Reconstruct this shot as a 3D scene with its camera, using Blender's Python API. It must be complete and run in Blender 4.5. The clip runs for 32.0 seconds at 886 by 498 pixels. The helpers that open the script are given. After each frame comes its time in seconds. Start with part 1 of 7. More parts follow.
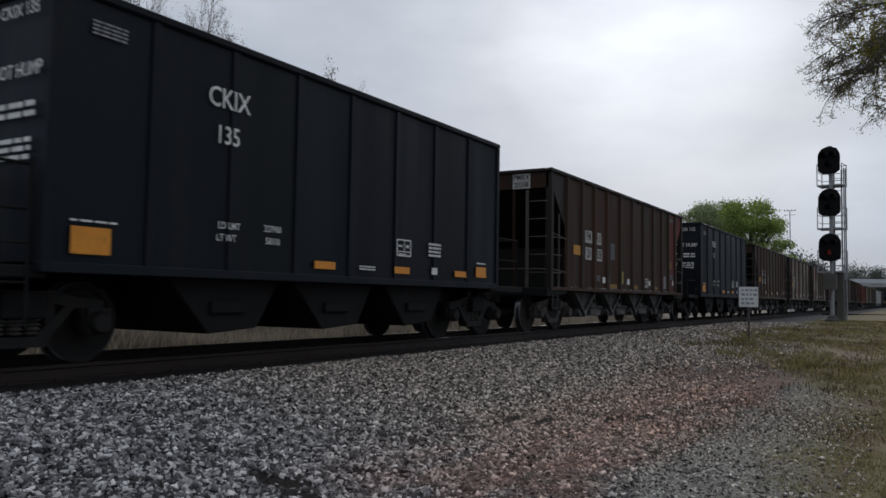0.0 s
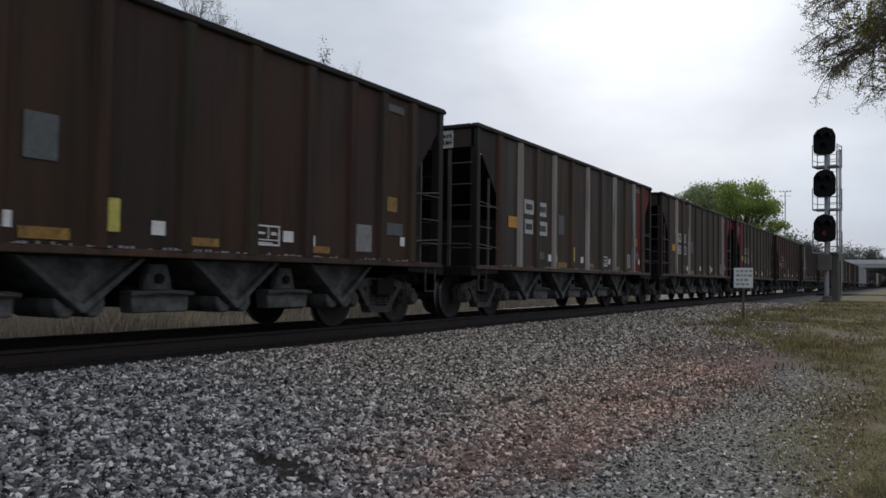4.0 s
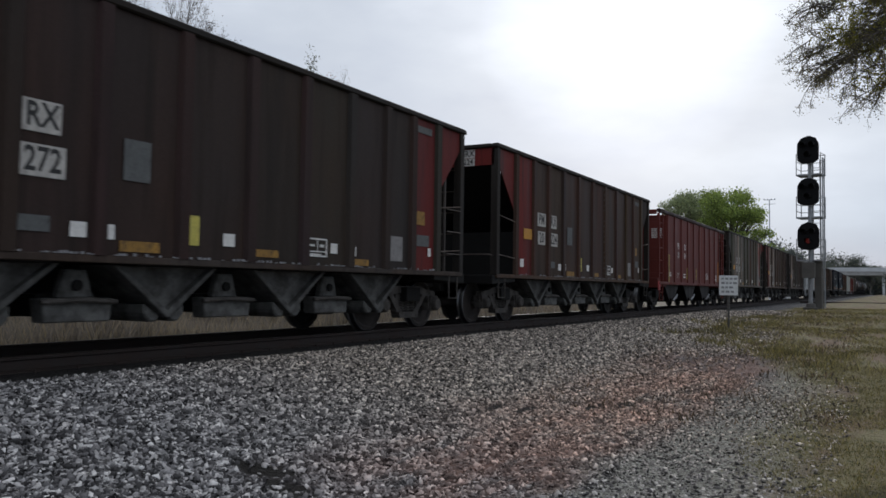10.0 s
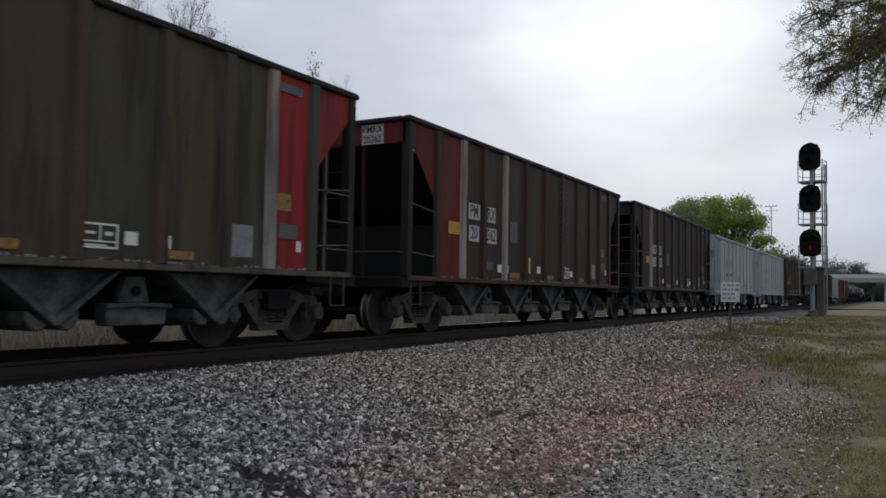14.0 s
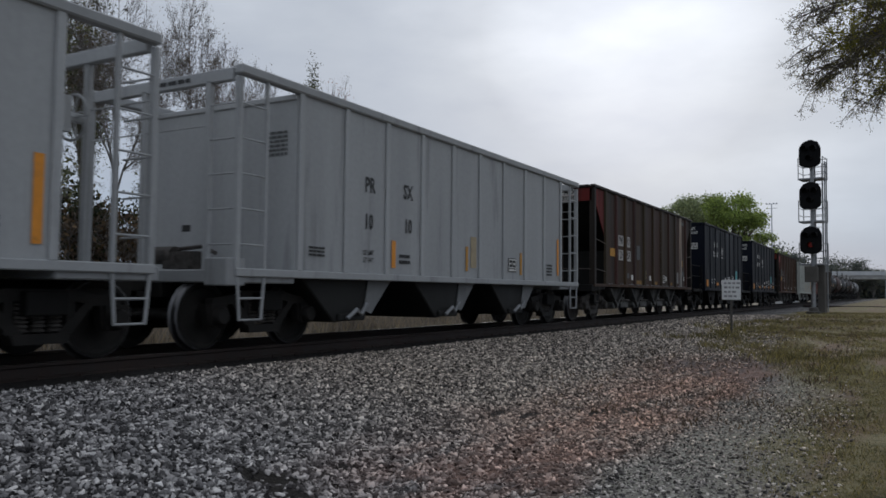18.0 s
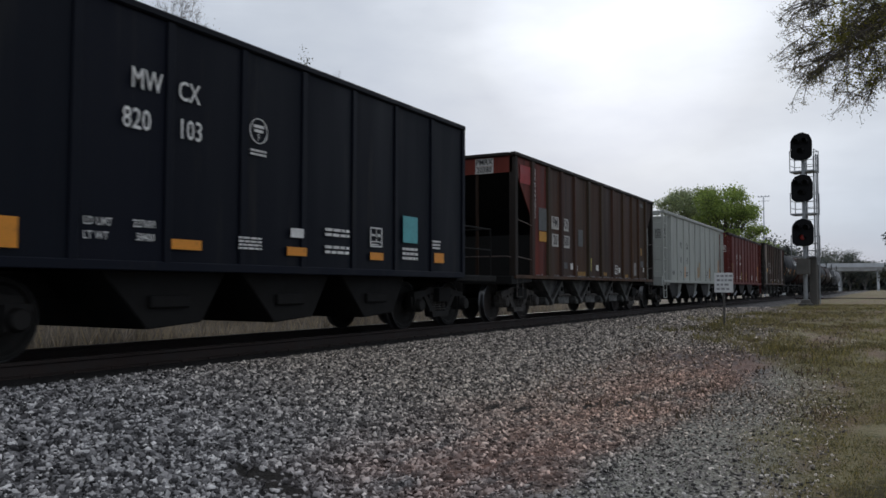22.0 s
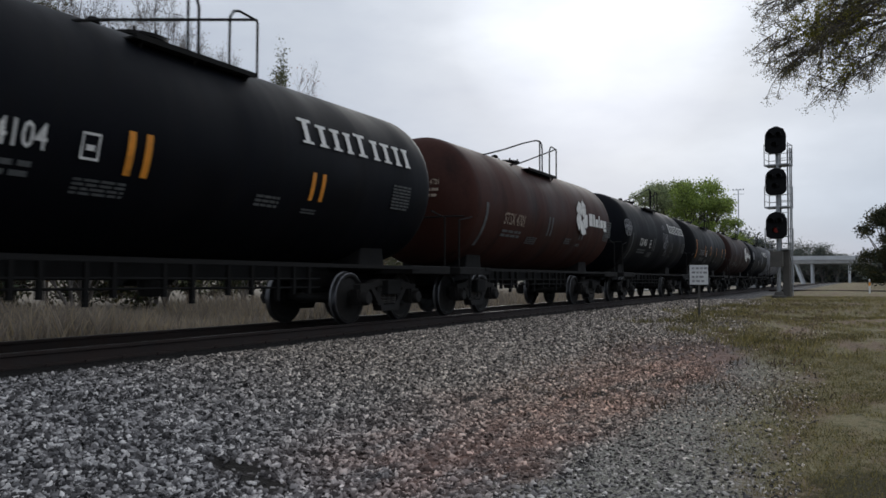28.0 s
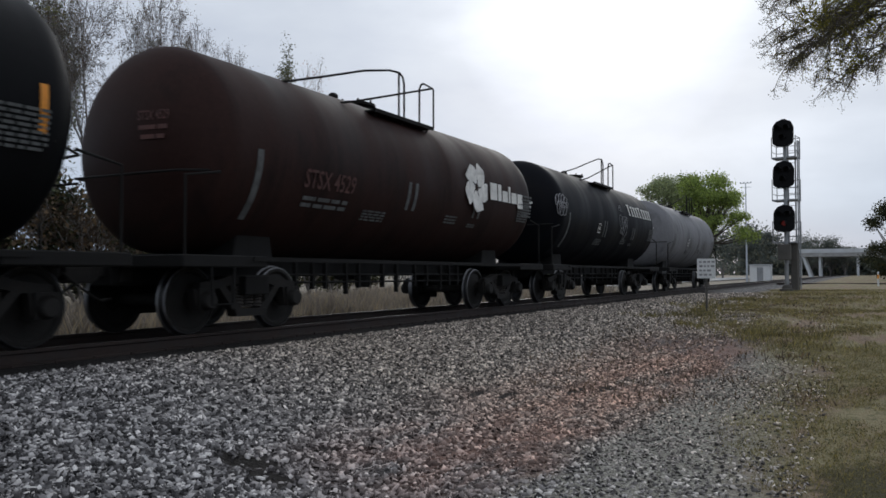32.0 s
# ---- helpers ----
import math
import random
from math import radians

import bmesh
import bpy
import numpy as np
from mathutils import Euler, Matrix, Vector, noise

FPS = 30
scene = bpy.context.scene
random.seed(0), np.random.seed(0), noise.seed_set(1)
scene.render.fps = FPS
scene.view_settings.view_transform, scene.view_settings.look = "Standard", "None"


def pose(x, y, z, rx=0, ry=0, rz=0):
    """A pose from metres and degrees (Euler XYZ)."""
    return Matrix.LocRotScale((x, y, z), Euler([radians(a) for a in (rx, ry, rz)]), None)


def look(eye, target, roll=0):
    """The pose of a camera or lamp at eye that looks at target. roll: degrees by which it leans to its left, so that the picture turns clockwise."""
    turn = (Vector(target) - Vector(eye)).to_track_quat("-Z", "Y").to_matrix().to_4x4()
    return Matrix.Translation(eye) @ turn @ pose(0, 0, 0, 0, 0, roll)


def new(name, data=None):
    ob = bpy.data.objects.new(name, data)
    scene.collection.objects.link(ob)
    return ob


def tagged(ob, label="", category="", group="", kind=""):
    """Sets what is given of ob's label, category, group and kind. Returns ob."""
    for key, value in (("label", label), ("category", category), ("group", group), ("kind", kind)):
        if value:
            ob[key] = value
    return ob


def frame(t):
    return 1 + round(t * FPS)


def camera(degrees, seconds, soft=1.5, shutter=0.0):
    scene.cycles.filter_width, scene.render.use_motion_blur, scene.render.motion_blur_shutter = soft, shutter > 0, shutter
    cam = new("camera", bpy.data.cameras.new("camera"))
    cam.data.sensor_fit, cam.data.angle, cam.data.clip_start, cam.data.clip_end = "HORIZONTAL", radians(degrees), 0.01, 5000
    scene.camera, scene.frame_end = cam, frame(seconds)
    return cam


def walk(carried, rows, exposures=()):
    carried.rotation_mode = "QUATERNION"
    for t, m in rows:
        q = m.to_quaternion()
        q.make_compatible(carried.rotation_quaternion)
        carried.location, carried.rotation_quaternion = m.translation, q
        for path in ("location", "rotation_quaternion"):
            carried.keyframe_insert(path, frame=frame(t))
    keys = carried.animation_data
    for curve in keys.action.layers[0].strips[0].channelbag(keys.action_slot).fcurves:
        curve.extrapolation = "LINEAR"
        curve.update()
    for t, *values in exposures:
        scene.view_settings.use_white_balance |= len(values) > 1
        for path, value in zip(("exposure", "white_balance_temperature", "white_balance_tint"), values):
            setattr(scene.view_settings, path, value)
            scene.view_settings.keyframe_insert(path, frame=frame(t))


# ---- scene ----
cam = camera(58.5, 32.0, soft=1.6, shutter=0.12)
EYE = 1.55            # eye above the ground where the camera is held
RAIL = 0.744          # height of the rail tops
LINE = 8.82           # the track's centre line runs along x at this y
# seconds, yaw, pitch, lean
TURNS = [
    (0, -59.13, 3.46, 0.94), (0.5, -59.10, 3.35, 1.10), (1, -59.12, 3.37, 1.00), (1.5, -59.00, 3.13, 0.77),
    (2, -59.03, 2.75, 0.72), (2.5, -58.84, 2.19, 0.62), (3, -58.88, 2.08, 0.74), (3.5, -59.42, 2.20, 0.78),
    (5.5, -59.47, 1.91, 0.88), (6, -59.69, 1.62, 0.81), (6.5, -60.07, 1.80, 0.77), (7, -60.18, 1.93, 0.84),
    (7.5, -60.30, 1.82, 0.98), (8, -60.27, 1.91, 0.82), (8.5, -60.32, 2.24, 0.71), (9, -60.30, 2.29, 0.76),
    (9.5, -60.30, 2.47, 0.74), (10, -60.41, 2.69, 0.82), (10.5, -60.29, 2.70, 0.89), (11, -60.19, 2.74, 0.67),
    (11.5, -60.52, 2.72, 0.74), (12, -60.28, 2.68, 0.84), (12.5, -60.19, 3.03, 0.73), (13, -60.35, 3.14, 0.78),
    (13.5, -60.41, 2.98, 0.79), (14, -60.29, 3.12, 0.94), (14.5, -60.33, 3.18, 0.83), (15, -60.33, 3.06, 0.65),
    (15.5, -60.37, 2.94, 0.65), (17.5, -60.27, 3.10, 0.49), (18, -60.25, 3.11, 0.54), (18.5, -60.29, 3.15, 0.49),
    (19, -60.35, 2.97, 0.49), (19.5, -60.41, 3.02, 0.45), (20, -60.42, 2.87, 0.42), (20.5, -60.52, 2.89, 0.25),
    (21, -60.33, 2.81, 0.27), (21.5, -60.40, 2.77, 0.13), (22, -60.74, 2.74, 0.12), (22.5, -60.77, 2.61, 0.05),
    (23, -60.73, 2.62, 0.22), (23.5, -60.62, 2.76, 0.34), (24, -60.65, 2.95, 0.22), (24.5, -60.42, 2.98, 0.29),
    (26.5, -60.46, 2.96, 0.19), (27, -60.93, 3.22, 0.10), (27.5, -61.56, 2.75, -0.05), (28, -62.35, 2.17, 0.15),
    (28.5, -62.25, 1.79, 0.23), (29, -61.94, 1.45, 0.07), (29.5, -61.87, 1.54, 0.08), (30, -61.74, 1.81, 0.13),
    (30.5, -61.70, 1.70, 0.17), (31, -61.99, 1.70, 0.01), (31.5, -61.98, 1.65, -0.04), (32, -61.87, 1.81, -0.15),
]


def aim(yaw, pitch, lean):
    a, p = radians(yaw + 90), radians(pitch)
    return look((0, 0, EYE), (math.cos(a) * math.cos(p), math.sin(a) * math.cos(p), EYE + math.sin(p)), lean)


# the exposure drifts a little as the cars pass
GAIN = [(0, -0.15), (3, 0.03), (6, 0.05), (9, 0.15), (13, 0.0), (15.5, 0.0), (18, -0.15), (21, 0.0), (27, 0.0), (29, 0.08), (31, 0.17), (32, 0.17)]
walk(cam, [(t, aim(yaw, pitch, lean)) for t, yaw, pitch, lean in TURNS], GAIN)

# ---- world, sun ----
world = bpy.data.worlds.new("overcast")
scene.world = world
world.use_nodes = True


SUNWARD = (0.91, 0.27, 0.31)      # towards the hidden sun


def ramp_of(nt, stops):
    n = nt.nodes.new("ShaderNodeValToRGB")
    while len(n.color_ramp.elements) < len(stops):
        n.color_ramp.elements.new(0.5)
    for e, (at, c) in zip(n.color_ramp.elements, stops):
        e.position, e.color = at, (*c, 1) if len(c) == 3 else c
    return n


def blend(nt, kind, fac, a, b):
    n = nt.nodes.new("ShaderNodeMix")
    n.data_type, n.blend_type = "RGBA", kind
    for slot, v in ((0, fac), (6, a), (7, b)):
        if isinstance(v, (int, float)):
            n.inputs[slot].default_value = v
        elif isinstance(v, tuple):
            n.inputs[slot].default_value = (*v, 1) if len(v) == 3 else v
        else:
            nt.links.new(v, n.inputs[slot])
    return n.outputs[2]


def build_sky():
    nt = world.node_tree
    nt.nodes.clear()
    out = nt.nodes.new("ShaderNodeOutputWorld")
    clear_bg, cloud_bg = nt.nodes.new("ShaderNodeBackground"), nt.nodes.new("ShaderNodeBackground")
    sky = nt.nodes.new("ShaderNodeTexSky")
    sky.sky_type, sky.sun_disc = "NISHITA", False
    sky.sun_elevation, sky.sun_rotation = radians(18.1), radians(73.5)
    clear_bg.inputs["Strength"].default_value = 0.10
    nt.links.new(sky.outputs[0], clear_bg.inputs["Color"])
    co = nt.nodes.new("ShaderNodeTexCoord")
    sep = nt.nodes.new("ShaderNodeSeparateXYZ")
    nt.links.new(co.outputs["Generated"], sep.inputs[0])
    squash = nt.nodes.new("ShaderNodeMapping")
    squash.inputs["Scale"].default_value = (1.0, 1.0, 2.6)
    squash.inputs["Location"].default_value = (0.35, 0.2, 0.1)
    nt.links.new(co.outputs["Generated"], squash.inputs[0])
    big = nt.nodes.new("ShaderNodeTexNoise")
    big.inputs["Scale"].default_value, big.inputs["Detail"].default_value, big.inputs["Roughness"].default_value = 2.6, 6.0, 0.52
    nt.links.new(squash.outputs[0], big.inputs["Vector"])
    # the cloud deck glows round the hidden sun and dims away from it
    dot = nt.nodes.new("ShaderNodeVectorMath")
    dot.operation = "DOT_PRODUCT"
    dot.inputs[1].default_value = Vector(SUNWARD).normalized()
    nt.links.new(co.outputs["Generated"], dot.inputs[0])
    glow = ramp_of(nt, [(0.0, (0.56,) * 3), (0.35, (0.51,) * 3), (0.60, (0.475,) * 3), (0.80, (0.52,) * 3), (0.915, (0.56,) * 3), (0.968, (0.575,) * 3), (0.992, (0.65,) * 3), (1.0, (0.90,) * 3)])
    half = nt.nodes.new("ShaderNodeMath")
    half.operation = "MULTIPLY_ADD"
    half.inputs[1].default_value, half.inputs[2].default_value = 0.5, 0.5
    nt.links.new(dot.outputs["Value"], half.inputs[0])
    nt.links.new(half.outputs[0], glow.inputs[0])
    ramp = ramp_of(nt, [(0.30, (0.66, 0.78, 1.00)), (0.45, (0.84, 0.93, 1.10)), (0.58, (0.96, 1.05, 1.20)), (0.76, (1.18, 1.27, 1.42))])
    rise = nt.nodes.new("ShaderNodeMath")
    rise.operation = "MULTIPLY_ADD"
    rise.inputs[1].default_value, rise.inputs[2].default_value = 0.75, -0.14
    nt.links.new(sep.outputs["Z"], rise.inputs[0])
    add = nt.nodes.new("ShaderNodeMath")
    add.operation = "ADD"
    add.use_clamp = True
    nt.links.new(rise.outputs[0], add.inputs[0])
    nt.links.new(big.outputs["Fac"], add.inputs[1])
    nt.links.new(add.outputs[0], ramp.inputs[0])
    deck = blend(nt, "MULTIPLY", 1.0, ramp.outputs[0], glow.outputs[0])
    low = ramp_of(nt, [(0.0, (0.66, 0.76, 0.90)), (0.06, (0.74, 0.83, 0.94)), (0.14, (0.93, 0.96, 1.0)), (0.22, (1.0, 1.0, 1.0))])
    nt.links.new(sep.outputs["Z"], low.inputs[0])
    deck = blend(nt, "MULTIPLY", 1.0, deck, low.outputs[0])
    nt.links.new(deck, cloud_bg.inputs["Color"])
    cloud_bg.inputs["Strength"].default_value = 1.0
    mix = nt.nodes.new("ShaderNodeMixShader")
    mix.inputs[0].default_value = 0.93
    nt.links.new(clear_bg.outputs[0], mix.inputs[1])
    nt.links.new(cloud_bg.outputs[0], mix.inputs[2])
    nt.links.new(mix.outputs[0], out.inputs["Surface"])


build_sky()
sun = new("sun", bpy.data.lights.new("sun", "SUN"))
sun.data.energy, sun.data.angle, sun.data.color = 0.6, radians(30), (1.0, 0.97, 0.92)
sun.matrix_world = look((91, 27, 31), (0, 0, 0))


# ---- materials ----
def noise_of(nt, scale, detail=4.0, rough=0.55, stretch=None, coord="Object", each=False):
    """each: every object gets its own stretch of the pattern."""
    co = nt.nodes.new("ShaderNodeTexCoord")
    n = nt.nodes.new("ShaderNodeTexNoise")
    n.inputs["Scale"].default_value, n.inputs["Detail"].default_value, n.inputs["Roughness"].default_value = scale, detail, rough
    if stretch or each:
        m = nt.nodes.new("ShaderNodeMapping")
        m.inputs["Scale"].default_value = stretch or (1, 1, 1)
        nt.links.new(co.outputs[coord], m.inputs[0])
        if each:
            info, far = nt.nodes.new("ShaderNodeObjectInfo"), nt.nodes.new("ShaderNodeMath")
            far.operation = "MULTIPLY"
            far.inputs[1].default_value = 61.0
            nt.links.new(info.outputs["Random"], far.inputs[0])
            nt.links.new(far.outputs[0], m.inputs["Location"])
        nt.links.new(m.outputs[0], n.inputs["Vector"])
    else:
        nt.links.new(co.outputs[coord], n.inputs["Vector"])
    return n


def material(name, colour, rough=0.7, metal=0.0, coarse=1.5, fine=25.0, vary=0.35, bump=0.25, dirt=None, dirt_amount=0.4, streak=None, by_object=False, random_each=0.0, rough_vary=0.15, spec=0.5, soft=5.0, rust=None):
    """Colour with coarse and fine variation, dirt in patches or streaks, fine relief. by_object: the paint is the object's own colour."""
    m = bpy.data.materials.new(name)
    m.use_nodes = True
    nt = m.node_tree
    bsdf = nt.nodes["Principled BSDF"]
    base = colour
    if by_object or random_each:
        info = nt.nodes.new("ShaderNodeObjectInfo")
        if by_object:
            base = info.outputs["Color"]
    a = noise_of(nt, coarse, soft, 0.55, streak, each=by_object)
    b = noise_of(nt, fine, 3.0, 0.6, each=by_object)
    lo, hi = 1 - vary, 1 + vary
    ra = ramp_of(nt, [(0.3, (lo, lo, lo)), (0.7, (hi, hi, hi))])
    rb = ramp_of(nt, [(0.3, (1 - vary / 2,) * 3), (0.7, (1 + vary / 2,) * 3)])
    nt.links.new(a.outputs["Fac"], ra.inputs[0])
    nt.links.new(b.outputs["Fac"], rb.inputs[0])
    c = blend(nt, "MULTIPLY", 1.0, base, ra.outputs[0])
    c = blend(nt, "MULTIPLY", 1.0, c, rb.outputs[0])
    if rust:        # broad patches where the paint has turned
        w = noise_of(nt, 0.55, 3.0, 0.5, (1.0, 1.0, 0.6), each=by_object)
        rw = ramp_of(nt, [(0.36, (1, 1, 1)), (0.66, rust)])
        nt.links.new(w.outputs["Fac"], rw.inputs[0])
        c = blend(nt, "MULTIPLY", 1.0, c, rw.outputs[0])
    if random_each:
        rr = ramp_of(nt, [(0.0, (1 - random_each,) * 3), (1.0, (1 + random_each,) * 3)])
        nt.links.new(info.outputs["Random"], rr.inputs[0])
        c = blend(nt, "MULTIPLY", 1.0, c, rr.outputs[0])
    if dirt:
        d = noise_of(nt, coarse * 1.7 + 0.3, soft + 1.0, 0.6, streak, each=by_object)
        rd = ramp_of(nt, [(0.62 - 0.35 * dirt_amount, (0, 0, 0)), (0.80 - 0.3 * dirt_amount, (dirt_amount + 0.25,) * 3)])
        nt.links.new(d.outputs["Fac"], rd.inputs[0])
        c = blend(nt, "MIX", rd.outputs[0], c, dirt)
    nt.links.new(c, bsdf.inputs["Base Color"])
    rr = ramp_of(nt, [(0.25, (max(0.02, rough - rough_vary),) * 3), (0.75, (min(1, rough + rough_vary),) * 3)])
    nt.links.new(a.outputs["Fac"], rr.inputs[0])
    nt.links.new(rr.outputs[0], bsdf.inputs["Roughness"])
    bsdf.inputs["Metallic"].default_value = metal
    bsdf.inputs["Specular IOR Level"].default_value = spec
    if bump:
        bn = nt.nodes.new("ShaderNodeBump")
        bn.inputs["Strength"].default_value, bn.inputs["Distance"].default_value = bump, 0.01
        nt.links.new(b.outputs["Fac"], bn.inputs["Height"])
        nt.links.new(bn.outputs[0], bsdf.inputs["Normal"])
    return m


PAINT = material("weathered_car_paint", None, 0.60, coarse=0.9, fine=30, vary=0.20, bump=0.10, dirt=(0.018, 0.014, 0.012), dirt_amount=0.38, streak=(2.4, 2.4, 0.20), by_object=True, spec=0.14, soft=2.0, rust=(1.14, 0.94, 0.82))
CLEAN = material("fresh_car_paint", None, 0.55, coarse=0.8, fine=14, vary=0.09, bump=0.05, dirt=(0.03, 0.028, 0.025), dirt_amount=0.15, streak=(2.0, 2.0, 0.2), by_object=True, spec=0.14, soft=3.0)
TANKPAINT = material("tank_paint", None, 0.58, coarse=0.8, fine=16, vary=0.22, bump=0.05, dirt=(0.007, 0.0065, 0.0065), dirt_amount=0.34, streak=(1.4, 0.4, 0.4), by_object=True, spec=0.09, soft=3.0)
# black grime; also carries the painted shade inside and beneath the cars
GRIME_SHADE = material("black_grime_and_shade", (0.008, 0.0075, 0.007), 0.8, coarse=3.0, fine=40, vary=0.4, bump=0.3, spec=0.25)
OILY = material("oily_black_iron", (0.016, 0.0145, 0.013), 0.7, coarse=4.0, fine=45, vary=0.5, bump=0.35, spec=0.25)
IRON = material("dirty_cast_iron", (0.075, 0.068, 0.062), 0.78, coarse=4.0, fine=45, vary=0.45, bump=0.35, dirt=(0.02, 0.016, 0.013), dirt_amount=0.5, spec=0.3)
TREAD = material("worn_wheel_steel", (0.17, 0.17, 0.175), 0.45, metal=1.0, coarse=6, fine=60, vary=0.2, bump=0.05)
WHEELIRON = material("dusty_wheel_plate", (0.042, 0.036, 0.033), 0.82, coarse=4.0, fine=30, vary=0.35, bump=0.2, spec=0.25)
CHUTE = material("dusty_hopper_chute", (0.105, 0.105, 0.10), 0.75, coarse=3.0, fine=30, vary=0.4, bump=0.2, dirt=(0.025, 0.022, 0.02), dirt_amount=0.5, spec=0.3)
WHITE = material("worn_white_stencil", (0.72, 0.71, 0.68), 0.7, coarse=6, fine=40, vary=0.25, bump=0.0, dirt=(0.16, 0.14, 0.13), dirt_amount=0.25)
PATCHWHITE = material("grimed_white_patch", (0.46, 0.44, 0.41), 0.75, coarse=6, fine=40, vary=0.25, bump=0.0, dirt=(0.14, 0.12, 0.11), dirt_amount=0.35)
BLACKLET = material("black_lettering", (0.018, 0.018, 0.018), 0.6, coarse=6, fine=40, vary=0.3, bump=0.0)
ORANGE = material("orange_reflector", (0.72, 0.27, 0.02), 0.5, coarse=6, fine=40, vary=0.15, bump=0.0, dirt=(0.1, 0.05, 0.02), dirt_amount=0.2)
YELLOW = material("faded_yellow_decal", (0.55, 0.48, 0.10), 0.6, coarse=8, fine=40, vary=0.25, bump=0.0, dirt=(0.1, 0.08, 0.03), dirt_amount=0.3)
OCHRE = material("ochre_paint_patch", (0.30, 0.16, 0.028), 0.7, coarse=7, fine=40, vary=0.4, bump=0.0, dirt=(0.04, 0.03, 0.02), dirt_amount=0.45)
GREYPATCH = material("grey_primer_patch", (0.10, 0.105, 0.105), 0.7, coarse=5, fine=30, vary=0.3, bump=0.0, dirt=(0.03, 0.03, 0.03), dirt_amount=0.35)
BRIGHTRED = material("bright_red_repaint", (0.30, 0.028, 0.030), 0.6, coarse=3, fine=30, vary=0.25, bump=0.0, dirt=(0.06, 0.02, 0.02), dirt_amount=0.3)
FADED = material("faded_orange_strip", (0.38, 0.31, 0.20), 0.7, coarse=5, fine=30, vary=0.15, bump=0.0)
CASEGREY = material("weathered_grey_case", (0.075, 0.070, 0.063), 0.8, coarse=2, fine=20, vary=0.25, bump=0.1)
WHITECON = material("white_painted_concrete", (0.50, 0.52, 0.54), 0.8, coarse=0.5, fine=6, vary=0.12, bump=0.1)
AMBER = material("amber_paint_patch", (0.52, 0.25, 0.03), 0.65, coarse=6, fine=40, vary=0.2, bump=0.0, dirt=(0.16, 0.09, 0.03), dirt_amount=0.3)
TEAL = material("teal_card", (0.10, 0.36, 0.38), 0.6, coarse=5, fine=30, vary=0.2, bump=0.0)
FAINT = material("faded_grey_print", (0.24, 0.24, 0.25), 0.7, coarse=6, fine=40, vary=0.3, bump=0.0)
TANINK = material("weathered_tan_stencil", (0.34, 0.27, 0.21), 0.7, coarse=5, fine=40, vary=0.3, bump=0.0, dirt=(0.06, 0.03, 0.025), dirt_amount=0.4)
REDINK = material("faded_red_stencil", (0.085, 0.035, 0.03), 0.7, coarse=5, fine=40, vary=0.3, bump=0.0)
PRIMER = material("pale_primer_patch", (0.23, 0.22, 0.215), 0.7, coarse=5, fine=30, vary=0.3, bump=0.0, dirt=(0.07, 0.06, 0.06), dirt_amount=0.35)
# pale because distance haze is mixed into the steel's colour
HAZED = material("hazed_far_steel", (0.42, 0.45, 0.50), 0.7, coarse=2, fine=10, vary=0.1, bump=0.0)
RAILSIDE = material("rusty_rail", (0.022, 0.013, 0.010), 0.8, coarse=3, fine=40, vary=0.4, bump=0.3)
RAILTOP = material("worn_rail_head", (0.10, 0.09, 0.085), 0.45, metal=1.0, coarse=3, fine=60, vary=0.25, bump=0.05)
TIE = material("creosoted_timber", (0.018, 0.014, 0.012), 0.9, coarse=5, fine=30, vary=0.45, bump=0.5, random_each=0.3)
GALV = material("galvanised_steel", (0.26, 0.27, 0.28), 0.55, metal=0.3, coarse=4, fine=40, vary=0.2, bump=0.1)
SIGBLACK = material("matt_black_signal", (0.008, 0.008, 0.009), 0.85, coarse=4, fine=30, vary=0.3, bump=0.1, spec=0.15)
SIGNWHITE = material("white_sign_sheet", (0.62, 0.63, 0.63), 0.55, coarse=5, fine=30, vary=0.1, bump=0.0)
CONCRETE = material("pale_concrete", (0.34, 0.34, 0.335), 0.85, coarse=0.6, fine=8, vary=0.18, bump=0.2, dirt=(0.20, 0.19, 0.18), dirt_amount=0.3)
BARK = material("grey_bark", (0.085, 0.072, 0.062), 0.9, coarse=3, fine=20, vary=0.4, bump=0.5)
PALEBARK = material("pale_twig_bark", (0.18, 0.165, 0.155), 0.9, coarse=2, fine=12, vary=0.35, bump=0.3)


def leaf_material(name, colour, vary=0.5, trans=0.3):
    m = bpy.data.materials.new(name)
    m.use_nodes = True
    nt = m.node_tree
    bsdf = nt.nodes["Principled BSDF"]
    geo = nt.nodes.new("ShaderNodeNewGeometry")
    hue = ramp_of(nt, [(0.0, tuple(c * (1 - vary) for c in colour)), (0.55, colour), (1.0, (min(1, colour[0] * (1 + vary) + 0.03), min(1, colour[1] * (1 + vary)), colour[2]))])
    nt.links.new(geo.outputs["Random Per Island"], hue.inputs[0])
    big = noise_of(nt, 0.6, 3.0)
    rb = ramp_of(nt, [(0.3, (0.7,) * 3), (0.7, (1.3,) * 3)])
    nt.links.new(big.outputs["Fac"], rb.inputs[0])
    c = blend(nt, "MULTIPLY", 1.0, hue.outputs[0], rb.outputs[0])
    nt.links.new(c, bsdf.inputs["Base Color"])
    bsdf.inputs["Roughness"].default_value = 0.75
    bsdf.inputs["Specular IOR Level"].default_value = 0.2
    if trans:
        tr = nt.nodes.new("ShaderNodeBsdfTranslucent")
        nt.links.new(c, tr.inputs["Color"])
        mx = nt.nodes.new("ShaderNodeMixShader")
        mx.inputs[0].default_value = trans
        nt.links.new(bsdf.outputs[0], mx.inputs[1])
        nt.links.new(tr.outputs[0], mx.inputs[2])
        nt.links.new(mx.outputs[0], nt.nodes["Material Output"].inputs["Surface"])
    return m


